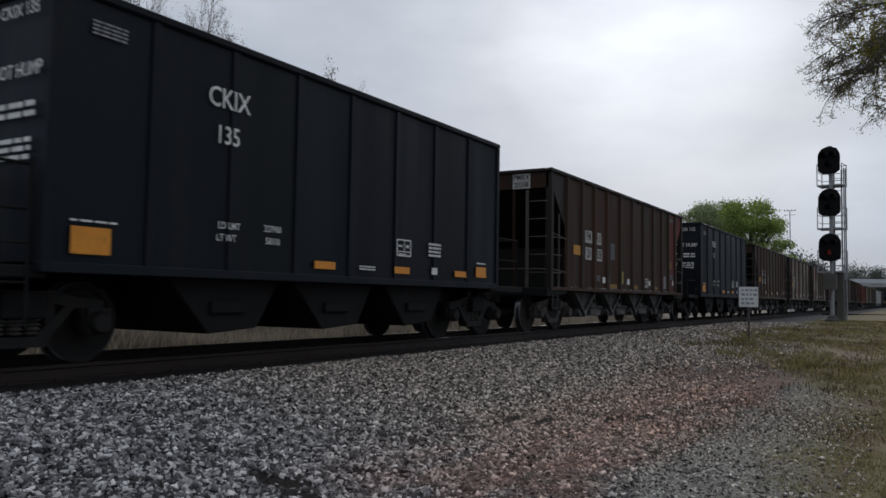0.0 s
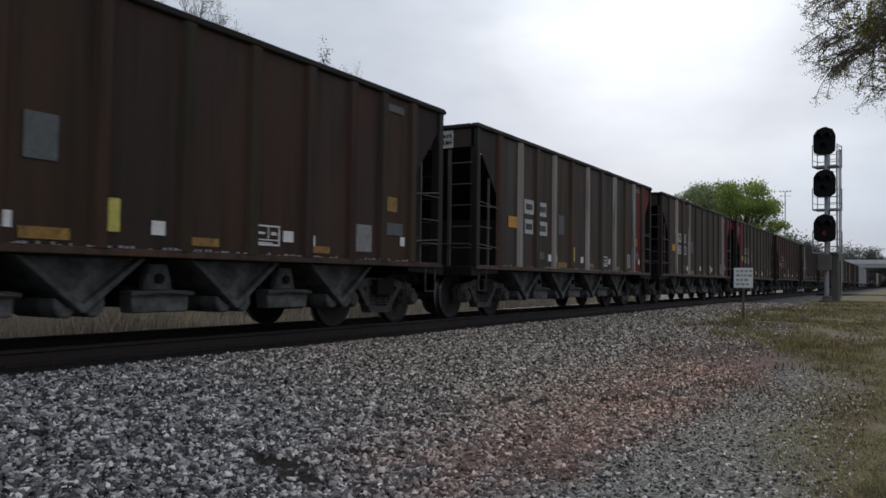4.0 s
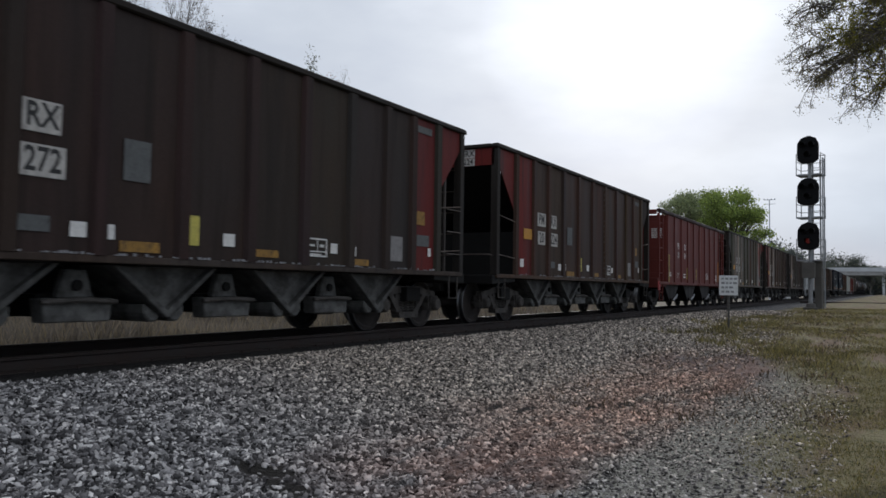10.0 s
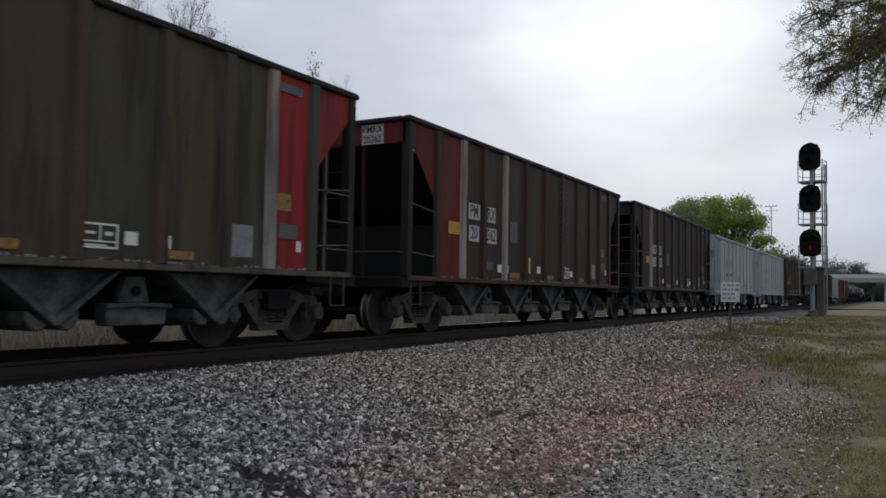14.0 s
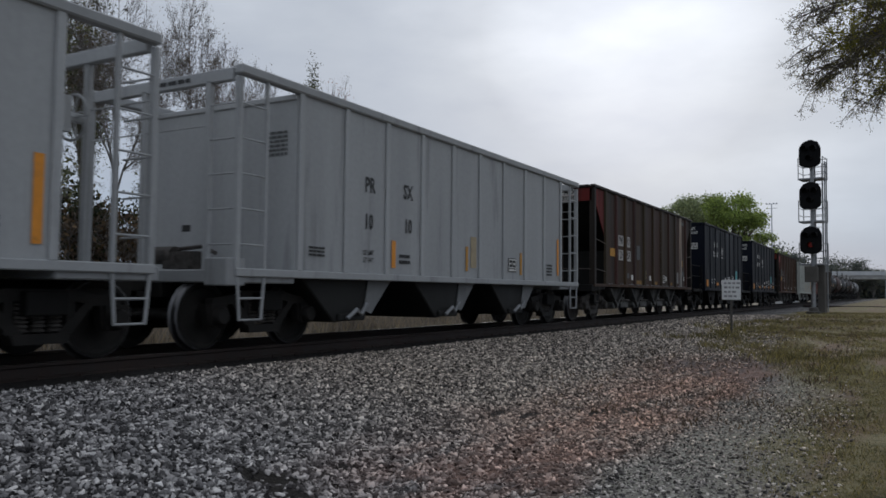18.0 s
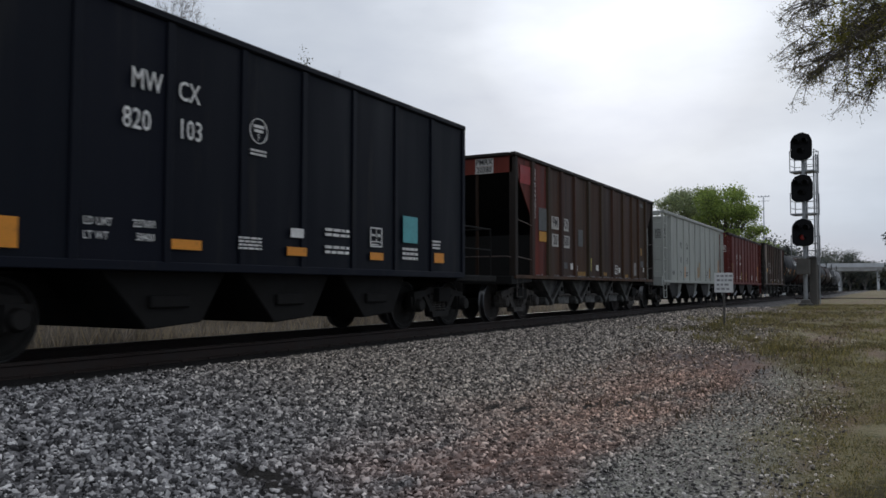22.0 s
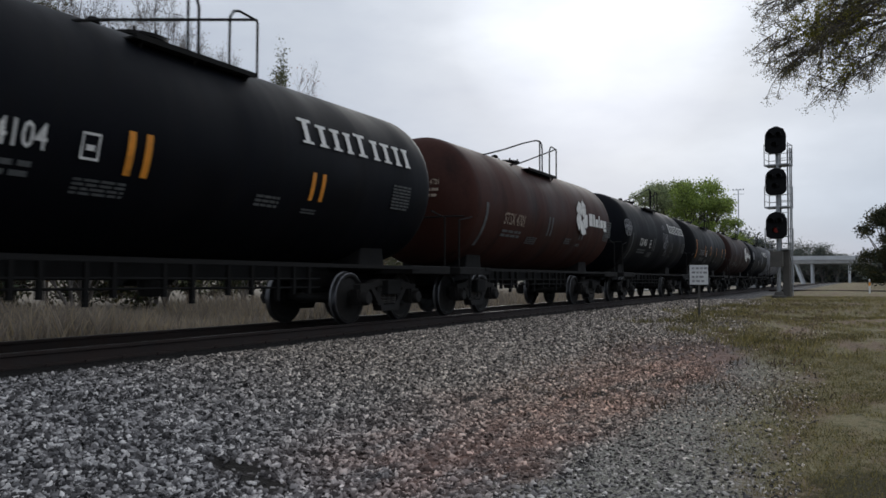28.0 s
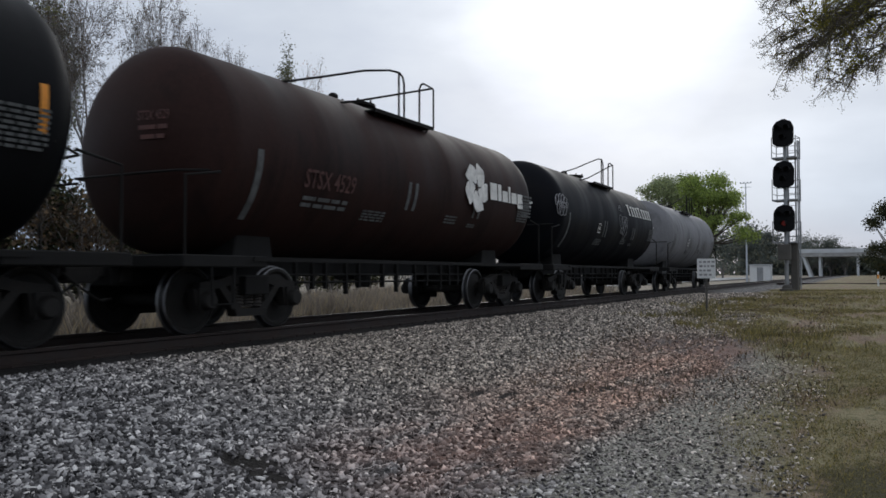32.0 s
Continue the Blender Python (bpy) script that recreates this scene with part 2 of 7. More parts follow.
# the next two leaf colours are lightened to include distance haze
SPRING_LEAF = leaf_material("spring_green_leaf", (0.25, 0.33, 0.10), 0.40, 0.45)
PALE_LEAF = leaf_material("hazed_young_leaf", (0.30, 0.35, 0.20), 0.30, 0.45)
PINK_BUD = leaf_material("pinkish_blossom_bud", (0.34, 0.20, 0.21), 0.35, 0.4)
OAK_LEAF = leaf_material("olive_oak_leaf", (0.16, 0.15, 0.085), 0.6, 0.42)
CEDAR_LEAF = leaf_material("dark_evergreen_leaf", (0.040, 0.050, 0.026), 0.45, 0.15)
MOSS_LEAF = leaf_material("fresh_olive_leaf", (0.20, 0.195, 0.04), 0.45, 0.5)
PINE_LEAF = leaf_material("dull_pine_needles", (0.125, 0.138, 0.082), 0.4, 0.35)
BUD_LEAF = leaf_material("grey_brown_buds", (0.13, 0.10, 0.075), 0.4, 0.3)
# haze painted into the leaf colour: lighter and bluer than the leaf itself
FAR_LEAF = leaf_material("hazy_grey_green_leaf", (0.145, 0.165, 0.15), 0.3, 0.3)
GRASS = leaf_material("short_green_grass", (0.200, 0.178, 0.088), 0.6, 0.35)
DRYGRASS = leaf_material("tall_dry_grass", (0.30, 0.262, 0.222), 0.30, 0.35)


def stone_material():
    m = bpy.data.materials.new("crushed_stone")
    m.use_nodes = True
    nt = m.node_tree
    bsdf = nt.nodes["Principled BSDF"]
    geo = nt.nodes.new("ShaderNodeNewGeometry")
    tone = ramp_of(nt, [(0.0, (0.019, 0.018, 0.019)), (0.32, (0.090, 0.086, 0.087)), (0.62, (0.245, 0.236, 0.236)), (0.88, (0.50, 0.48, 0.47)), (1.0, (0.80, 0.77, 0.75))])
    nt.links.new(geo.outputs["Random Per Island"], tone.inputs[0])
    f = noise_of(nt, 60.0, 3.0)
    rf = ramp_of(nt, [(0.3, (0.8,) * 3), (0.7, (1.2,) * 3)])
    nt.links.new(f.outputs["Fac"], rf.inputs[0])
    c = blend(nt, "MULTIPLY", 1.0, tone.outputs[0], rf.outputs[0])
    # streaks of reddish-brown dust along the foot of the slope
    co = nt.nodes.new("ShaderNodeTexCoord")
    sep = nt.nodes.new("ShaderNodeSeparateXYZ")
    nt.links.new(co.outputs["Object"], sep.inputs[0])

    def calc(op, a, b, c2=0.0):
        n = nt.nodes.new("ShaderNodeMath")
        n.operation = op
        for i, v in enumerate((a, b, c2)):
            if isinstance(v, (int, float)):
                n.inputs[i].default_value = v
            else:
                nt.links.new(v, n.inputs[i])
        return n.outputs[0]

    def step(v, a, b):
        n = nt.nodes.new("ShaderNodeMapRange")
        n.interpolation_type = "SMOOTHSTEP"
        nt.links.new(v, n.inputs[0])
        n.inputs[1].default_value, n.inputs[2].default_value = a, b
        return n.outputs[0]

    d = noise_of(nt, 0.7, 5.0, 0.6)
    streaks = noise_of(nt, 1.6, 6.0, 0.7, (0.5, 1.6, 1.0))
    sway = calc("MULTIPLY", calc("SUBTRACT", d.outputs["Fac"], 0.5), 1.2)
    upper = calc("MULTIPLY_ADD", calc("MAXIMUM", calc("SUBTRACT", sep.outputs["X"], 9.2), 0.0), 0.04, calc("ADD", sep.outputs["Y"], sway))
    lower = calc("MULTIPLY_ADD", calc("SUBTRACT", sep.outputs["X"], 7.0), 0.10, calc("ADD", sep.outputs["Y"], sway))
    red = calc("MULTIPLY", calc("MULTIPLY", step(lower, 1.90, 2.50), calc("SUBTRACT", 1.0, step(upper, 2.9, 4.6))), calc("MULTIPLY", calc("MULTIPLY", step(sep.outputs["X"], 3.9, 5.6), calc("SUBTRACT", 1.0, step(sep.outputs["X"], 13.0, 17.0))), step(streaks.outputs["Fac"], 0.26, 0.58)))
    c = blend(nt, "MIX", step(sep.outputs["X"], 4.0, 9.0), c, blend(nt, "MULTIPLY", 1.0, c, (1.20, 1.08, 0.93)))
    dusty = blend(nt, "MULTIPLY", 1.0, c, (1.30, 0.98, 0.88))
    c = blend(nt, "MIX", calc("MULTIPLY", red, 0.9), c, blend(nt, "MIX", 0.25, dusty, (0.34, 0.215, 0.17)))
    nt.links.new(c, bsdf.inputs["Base Color"])
    bsdf.inputs["Roughness"].default_value = 0.8
    bsdf.inputs["Specular IOR Level"].default_value = 0.3
    return m


STONE = stone_material()


# ---- mesh helpers ----
class Shape:
    """Collects vertices and faces of one mesh."""

    def __init__(self):
        self.v, self.f, self.s = [], [], []

    def add(self, verts, faces, slot=0):
        n = len(self.v)
        self.v += [tuple(p) for p in verts]
        self.f += [tuple(i + n for i in q) for q in faces]
        self.s += [slot] * len(faces)
        return self

    def box(self, x0, x1, y0, y1, z0, z1, slot=0):
        v = [(x, y, z) for z in (z0, z1) for y in (y0, y1) for x in (x0, x1)]
        return self.add(v, [(0, 2, 3, 1), (4, 5, 7, 6), (0, 1, 5, 4), (2, 6, 7, 3), (0, 4, 6, 2), (1, 3, 7, 5)], slot)

    def prism(self, outline, y0, y1, slot=0):
        """outline: (x, z) points, extruded along y."""
        n = len(outline)
        area = sum(outline[i][0] * outline[(i + 1) % n][1] - outline[(i + 1) % n][0] * outline[i][1] for i in range(n))
        if area < 0:
            outline = outline[::-1]
        v = [(x, y0, z) for x, z in outline] + [(x, y1, z) for x, z in outline]
        f = [tuple(range(n)), tuple(range(2 * n - 1, n - 1, -1))] + [(i, i + n, (i + 1) % n + n, (i + 1) % n) for i in range(n)]
        return self.add(v, f, slot)

    def tube(self, points, r, seg=6, slot=0, taper=None):
        """A round bar along a line of points."""
        pts = [Vector(p) for p in points]
        rings = []
        for i, p in enumerate(pts):
            d = (pts[min(i + 1, len(pts) - 1)] - pts[max(i - 1, 0)]).normalized()
            a = d.orthogonal().normalized() if i == 0 else (side - d * side.dot(d)).normalized()
            side = a
            b = d.cross(a)
            rad = taper[i] if taper else r
            rings.append([p + (a * math.cos(k * math.tau / seg) + b * math.sin(k * math.tau / seg)) * rad for k in range(seg)])
        v = [q for ring in rings for q in ring]
        f = []
        for i in range(len(pts) - 1):
            for k in range(seg):
                k2 = (k + 1) % seg
                f.append((i * seg + k, i * seg + k2, (i + 1) * seg + k2, (i + 1) * seg + k))
        f += [tuple(range(seg - 1, -1, -1)), tuple((len(pts) - 1) * seg + k for k in range(seg))]
        return self.add(v, f, slot)

    def lathe(self, profile, seg=24, axis="y", at=(0, 0, 0), slots=None):
        """profile: (along the axis, radius) points, turned round the axis."""
        v, f, s = [], [], []
        for a, r in profile:
            for k in range(seg):
                c, d = math.cos(k * math.tau / seg) * r, math.sin(k * math.tau / seg) * r
                p = {"x": (a, c, d), "y": (c, a, d), "z": (c, d, a)}[axis]
                v.append((p[0] + at[0], p[1] + at[1], p[2] + at[2]))
        n0 = len(self.v)
        self.v += v
        for i in range(len(profile) - 1):
            for k in range(seg):
                k2 = (k + 1) % seg
                q = (i * seg + k, i * seg + k2, (i + 1) * seg + k2, (i + 1) * seg + k)
                self.f.append(tuple(j + n0 for j in q))
                self.s.append(slots[i] if slots else 0)
        for ring, flip in ((0, True), (len(profile) - 1, False)):
            q = [ring * seg + k + n0 for k in range(seg)]
            self.f.append(tuple(q[::-1] if flip else q))
            self.s.append(0)
        return self

    def mesh(self, name, mats, smooth=False, bevel=0.0):
        me = bpy.data.meshes.new(name)
        me.from_pydata(self.v, [], self.f)
        mats = mats if isinstance(mats, (list, tuple)) else [mats]
        for m in mats:
            me.materials.append(m)
        if len(mats) > 1:
            me.polygons.foreach_set("material_index", self.s)
        bm = bmesh.new()
        bm.from_mesh(me)
        bmesh.ops.recalc_face_normals(bm, faces=bm.faces)
        if bevel:
            bmesh.ops.bevel(bm, geom=[e for e in bm.edges if len(e.link_faces) == 2 and e.calc_face_angle(0) > 0.5], offset=bevel, segments=1, affect="EDGES")
        bm.to_mesh(me)
        bm.free()
        if smooth:
            me.polygons.foreach_set("use_smooth", [True] * len(me.polygons))
            me.set_sharp_from_angle(angle=radians(40))
        me.update()
        return me


def part(name, shape, mats, parent, label="", at=None, colour=None, smooth=False, bevel=0.0):
    """One mesh object under a thing or a part. shape: a Shape, or a mesh to share."""
    me = shape if isinstance(shape, bpy.types.Mesh) else shape.mesh(name, mats, smooth, bevel)
    ob = new(name, me)
    ob.parent = parent
    if at is not None:
        ob.matrix_basis = at
    if colour:
        ob.color = (*colour, 1)
    if label:
        ob["label"] = label
    return ob


def thing(name, label, category, group="", at=None, kind=""):
    ob = new(name)
    ob.empty_display_size = 0.3
    if at is not None:
        ob.matrix_basis = at
    return tagged(ob, label, category, group, kind)


LETTERS = {}


def lettering(text, height, mat, align="CENTER"):
    """A flat mesh of the text, about height high, centred."""
    key = (text, height, mat.name, align)
    if key not in LETTERS:
        cu = bpy.data.curves.new("lettering", "FONT")
        cu.body, cu.size, cu.align_x, cu.align_y, cu.resolution_u = text, height / 0.70, align, "CENTER", 2
        cu.offset = height * (0.030 if mat is BLACKLET else 0.012)
        tmp = bpy.data.objects.new("lettering", cu)
        me = bpy.data.meshes.new_from_object(tmp)
        bpy.data.objects.remove(tmp)
        me.materials.clear()
        me.materials.append(mat)
        me.name = "lettering"
        LETTERS[key] = me
    return LETTERS[key]


SIDE = Matrix(((1, 0, 0, 0), (0, 0, -1, 0), (0, 1, 0, 0), (0, 0, 0, 1)))      # lies on a face that looks to -y
FRONT = Matrix(((0, 0, -1, 0), (-1, 0, 0, 0), (0, 1, 0, 0), (0, 0, 0, 1)))    # lies on a face that looks to -x


def on_side(x, y, z, squeeze=1.0):
    return Matrix.Translation((x, y, z)) @ SIDE @ Matrix.Diagonal((squeeze, 1, 1, 1))


def on_front(x, y, z, squeeze=1.0):
    return Matrix.Translation((x, y, z)) @ FRONT @ Matrix.Diagonal((squeeze, 1, 1, 1))


def bars_shape(width, height, lines, seed):
    """Rows of short bars in place of writing too small to read (in the x, z plane, facing -y)."""
    rnd = random.Random(seed)
    s = Shape()
    step = height / lines
    for i in range(lines):
        x = -width / 2
        z = height / 2 - (i + 0.5) * step
        while x < width / 2 - 0.02:
            w = min(rnd.uniform(0.12, 0.3) * width, width / 2 - x)
            s.box(x, x + w, -0.002, 0.002, z - step * 0.28, z + step * 0.28)
            x += w + 0.05 * width
    return s


def plate(w, h, t=0.004):
    return Shape().box(-w / 2, w / 2, -t, 0, -h / 2, h / 2)


# ---- running gear, shared by all cars ----
MESH = {}


def once(key, make):
    if key not in MESH:
        MESH[key] = make()
    return MESH[key]


def wheelset_mesh(mat):
    s = Shape()
    s.lathe([(-1.0, 0.075), (-0.80, 0.085), (-0.66, 0.09), (0.66, 0.09), (0.80, 0.085), (1.0, 0.075)], 12)
    for k in (-1, 1):
        # hub, dished plate, rim, tread, flange
        p = [(0.80, 0.10), (0.80, 0.15), (0.765, 0.19), (0.75, 0.36), (0.785, 0.395), (0.785, 0.440), (0.775, 0.457), (0.69, 0.462), (0.675, 0.487), (0.655, 0.480), (0.655, 0.40), (0.69, 0.36), (0.69, 0.17), (0.62, 0.13), (0.62, 0.10)]
        sl = [0] * 14
        for i in (5, 6, 7, 8):
            sl[i] = 1
        s.lathe([(a * k, r) for a, r in p], 26, slots=sl)
    return s.mesh("wheelset", [mat, TREAD], smooth=True)


def side_frame_mesh(mat):
    s = Shape()
    y0, y1 = -0.07, 0.07
    s.prism([(-0.98, 0.60), (-0.98, 0.70), (-0.62, 0.74), (-0.40, 0.80), (0.40, 0.80), (0.62, 0.74), (0.98, 0.70), (0.98, 0.60), (0.62, 0.62), (0.38, 0.67), (-0.38, 0.67), (-0.62, 0.62)], y0, y1)
    for k in (-1, 1):
        s.prism([(k * 0.64, 0.64), (k * 0.50, 0.64), (k * 0.20, 0.34), (k * 0.28, 0.24)], y0, y1)
        s.prism([(k * 0.40, 0.70), (k * 0.30, 0.70), (k * 0.30, 0.28), (k * 0.40, 0.34)], y0 + 0.01, y1 - 0.01)
        # journal box and pedestal jaws
        s.prism([(k * 1.10, 0.62), (k * 1.04, 0.36), (k * 0.99, 0.36), (k * 1.00, 0.60)], y0, y1)
        s.prism([(k * 0.70, 0.62), (k * 0.74, 0.36), (k * 0.79, 0.36), (k * 0.80, 0.60)], y0, y1)
        s.prism([(k * 1.03, 0.34), (k * 1.03, 0.62), (k * 0.75, 0.62), (k * 0.75, 0.34)], -0.11, 0.05)
        s.lathe([(-0.20, 0.055), (-0.20, 0.10), (-0.17, 0.125), (-0.08, 0.135), (0.0, 0.135)], 14, at=(k * 0.89, 0, 0.46))
    s.prism([(-0.30, 0.22), (0.30, 0.22), (0.34, 0.33), (-0.34, 0.33)], y0 - 0.02, y1 + 0.02)
    return s.mesh("side_frame", mat, smooth=True)


def spring_mesh():
    s = Shape()
    prof = []
    for i in range(7):
        z = 0.34 + i * 0.046
        prof += [(z, 0.055), (z + 0.013, 0.082), (z + 0.030, 0.082)]
    return s.lathe(prof, 7, axis="z").mesh("spring", IRON, smooth=True)


def bolster_mesh():
    s = Shape()
    s.prism([(-0.24, 0.52), (0.24, 0.52), (0.24, 0.78), (-0.24, 0.78)], -1.18, 1.18)
    s.box(-0.18, 0.18, -0.18, 0.18, 0.78, 0.90)
    for k in (-1, 1):   # brake beams
        s.box(k * 0.40 - 0.05, k * 0.40 + 0.05, -0.80, 0.80, 0.36, 0.46)
        for j in (-1, 1):
            s.prism([(k * 0.42, 0.30), (k * 0.50, 0.34), (k * 0.47, 0.56), (k * 0.40, 0.56)], j * 0.72 - 0.05, j * 0.72 + 0.05)
    return s.mesh("bolster", GRIME_SHADE, bevel=0.012)


WHEELSETS = []


def truck(car, x, oily=False):
    iron, plate_mat = (OILY, OILY) if oily else (IRON, WHEELIRON)
    t = part("truck", once("bolster", bolster_mesh), None, car, "black oily cast truck with two wheelsets" if oily else "grimy cast truck with two wheelsets", at=pose(x, 0, 0))
    for k in (-1, 1):
        part("side_frame", once(("side_frame", oily), lambda: side_frame_mesh(iron)), None, t, at=pose(0, k * 0.99, 0, 0, 0, 0 if k < 0 else 180))
        for cx in (-0.19, 0.0, 0.19):
            part("spring", once("spring", spring_mesh), None, t, at=pose(cx, k * 0.99, 0))
        w = part("wheelset", once(("wheelset", oily), lambda: wheelset_mesh(plate_mat)), None, t, at=pose(k * 0.89, 0, 0.46))
        WHEELSETS.append((w, car, x + k * 0.89, k * 0.89))
    return t


def coupler_mesh():
    s = Shape()
    s.box(-0.62, -0.05, -0.07, 0.07, 0.78, 0.92)
    s.prism([(-0.12, 0.70), (-0.12, 1.00), (0.10, 1.00), (0.22, 0.95), (0.22, 0.75), (0.10, 0.70)], -0.13, 0.16)
    s.box(-0.70, -0.52, -0.25, 0.25, 0.70, 1.00)
    s.tube([(-0.5, -0.35, 0.85), (-0.2, -0.38, 0.62), (0.1, -0.30, 0.48), (0.35, -0.2, 0.50)], 0.022, 6)
    return s.mesh("coupler", OILY, bevel=0.01)


def coupler(car, reach, x, k):
    """Coupler at the end x; k = 1 looks to +x."""
    part("coupler", once("coupler", coupler_mesh), None, car, at=pose(x + k * (reach - 0.10), 0, 0, 0, 0, 0 if k > 0 else 180))


def rung_set(s, a, b, z0, z1, step, r=0.011):
    """Rungs from the point a to b (x, y), at heights z0 to z1."""
    z = z0
    while z <= z1 + 1e-6:
        s.tube([(a[0], a[1], z), (b[0], b[1], z)], r, 5)
        z += step
    return s


def decal(car, name, w, h, x, y, z, mat, label="", end=False):
    me = once(("plate", round(w, 3), round(h, 3), mat.name), lambda: plate(w, h).mesh(name, mat))
    m = pose(x, y, z, 0, 0, -90) if end else pose(x, y, z)
    return part(name, me, None, car, label, at=m)


def small_print(car, w, h, lines, x, y, z, mat, seed=1, end=False):
    me = once(("bars", w, h, lines, seed % 3, mat.name), lambda: bars_shape(w, h, lines, seed % 3).mesh("small_print", mat))
    return tagged(part("small_print", me, None, car, at=pose(x, y, z, 0, 0, -90) if end else pose(x, y, z)), kind="stuff")


def letters(car, text, height, x, y, z, mat, squeeze=0.85, end=False):
    me = lettering(text, height, mat)
    return part("lettering", me, None, car, at=(on_front if end else on_side)(x, y, z, squeeze))


def framed_box(car, x, y, z, w, h, mat, seed=0):
    """A stencilled frame with two fields and bars in it."""
    def make():
        s = Shape()
        t = 0.022
        for a in ((-w / 2, w / 2, h / 2 - t, h / 2), (-w / 2, w / 2, -h / 2, -h / 2 + t), (-w / 2, -w / 2 + t, -h / 2, h / 2), (w / 2 - t, w / 2, -h / 2, h / 2), (0.0, t * 0.7, -h * 0.2, h / 2), (-w / 2, w / 2, -h * 0.25, -h * 0.25 + t * 0.7)):
            s.box(a[0], a[1], -0.004, 0, a[2], a[3])
        s.box(-w * 0.38, -w * 0.12, -0.004, 0, h * 0.05, h * 0.16)
        s.box(w * 0.14, w * 0.36, -0.004, 0, h * 0.02, h * 0.18)
        s.box(-w * 0.38, w * 0.2, -0.004, 0, -h * 0.40, -h * 0.34)
        return s.mesh("stencil_box", mat)
    tagged(part("stencil_box", once(("framed", w, h, mat.name), make), None, car, at=pose(x, y, z)), kind="stuff")


# ---- ribbed open-top hoppers ----
HL = 12.12           # length of the body
HTOP = 3.885
HALF = 1.56
BAYS = (2.90, 5.11, 7.33, 9.54)


def flake_column(seed):
    rnd = random.Random(seed)
    s = Shape()
    for i in range(46):
        z = 2.45 + 1.25 * i / 46
        w = rnd.uniform(0.01, 0.04)
        if rnd.random() < 0.75:
            s.box(-w + rnd.uniform(-0.02, 0.02), w, -0.004, 0, z, z + rnd.uniform(0.015, 0.035))
    return s.mesh("scrape", WHITE)


def hopper_parts():
    x0 = -HL / 2
    ribs = [x0 + a for a in (1.03, 2.05, 2.96, 3.97, 5.10, 6.24, 7.34, 8.44, 9.44, 10.26, 11.13)]
    M = {}
    M["panel_end"] = Shape().prism([(0.12, 3.80), (0.12, 3.46), (1.03, 2.42), (1.03, 3.80)], 0, 0.02).mesh("side_panel", PAINT)
    M["panel_end2"] = Shape().prism([(-0.12, 3.80), (-0.12, 3.46), (-1.03, 2.42), (-1.03, 3.80)], 0, 0.02).mesh("side_panel", PAINT)
    s = Shape()
    # hat-section rib: flat face, raking flanks, a row of rivet heads on one flank
    s.add([(a, b, z) for z in (1.08, 3.79) for a, b in ((-0.115, 0.004), (-0.075, -0.05), (0.075, -0.05), (0.115, 0.004))], [(0, 1, 5, 4), (1, 2, 6, 5), (2, 3, 7, 6), (3, 0, 4, 7), (3, 2, 1, 0), (4, 5, 6, 7)])
    for i in range(17):
        s.lathe([(-0.058, 0.004), (-0.054, 0.011), (-0.045, 0.014)], 6, at=(-0.060, 0, 1.2 + i * 0.155))
    M["rib"] = s.mesh("rib", PAINT)
    M["far"] = Shape().prism([(x0 + 0.12, 3.80), (x0 + 0.12, 3.46), (x0 + 1.03, 2.42), (x0 + 1.03, 1.08), (-x0 - 1.03, 1.08), (-x0 - 1.03, 2.42), (-x0 - 0.12, 3.46), (-x0 - 0.12, 3.80)], 0, 0.02).mesh("side_sheet", PAINT)
    M["chord"] = Shape().prism([(x0 - 0.06, 3.79), (-x0 + 0.06, 3.79), (-x0 + 0.06, 3.86), (-x0, HTOP), (x0, HTOP), (x0 - 0.06, 3.86)], -0.06, 0.09).mesh("top_chord", PAINT, bevel=0.018)
    M["end_chord"] = Shape().box(-0.06, 0.06, -1.40, 1.40, 3.79, HTOP - 0.01).mesh("end_chord", PAINT, bevel=0.018)
    M["end_panel"] = Shape().box(0, 0.03, -1.46, 1.46, 3.42, 3.80).mesh("end_panel", PAINT)
    # the open end's shadow is put into the sheets' near-black colour
    M["slope"] = Shape().prism([(0.03, 3.44), (0.06, 3.44), (3.3, 1.25), (3.3, 1.22), (2.9, 1.45)], -1.47, 1.47).mesh("slope_sheet", GRIME_SHADE)
    M["bulkhead"] = Shape().prism([(1.02, 1.08), (1.05, 1.08), (1.05, 2.05), (1.02, 2.05)], -1.47, 1.47).mesh("bulkhead", GRIME_SHADE)
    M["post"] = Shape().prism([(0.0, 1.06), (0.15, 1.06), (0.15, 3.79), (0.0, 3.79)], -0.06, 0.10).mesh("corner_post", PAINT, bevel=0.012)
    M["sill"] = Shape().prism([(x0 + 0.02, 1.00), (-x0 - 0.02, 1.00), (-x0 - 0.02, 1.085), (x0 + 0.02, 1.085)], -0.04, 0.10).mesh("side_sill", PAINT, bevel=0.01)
    M["endsill"] = Shape().prism([(-0.12, 0.86), (1.05, 0.92), (1.05, 1.06), (-0.12, 1.06)], -1.5, 1.5).mesh("end_sill", GRIME_SHADE, bevel=0.015)
    M["centre"] = Shape().box(x0 + 0.1, -x0 - 0.1, -0.16, 0.16, 0.66, 0.98).box(-3.9, 3.9, -0.3, 0.3, 0.40, 0.98).mesh("centre_sill", GRIME_SHADE)
    # chute: a V-shaped pocket with a flange on each edge and a rounded foot below
    M["chute"] = Shape().prism([(-0.70, 0.99), (0.70, 0.99), (0.06, 0.46), (-0.06, 0.46)], -1.20, -0.22).mesh("hopper_chute", CHUTE, bevel=0.01)
    M["flange"] = Shape().prism([(-0.78, 0.99), (-0.70, 0.99), (0.03, 0.45), (0.03, 0.39), (-0.02, 0.39)], -1.30, -1.10).mesh("chute_flange", CHUTE, bevel=0.008)
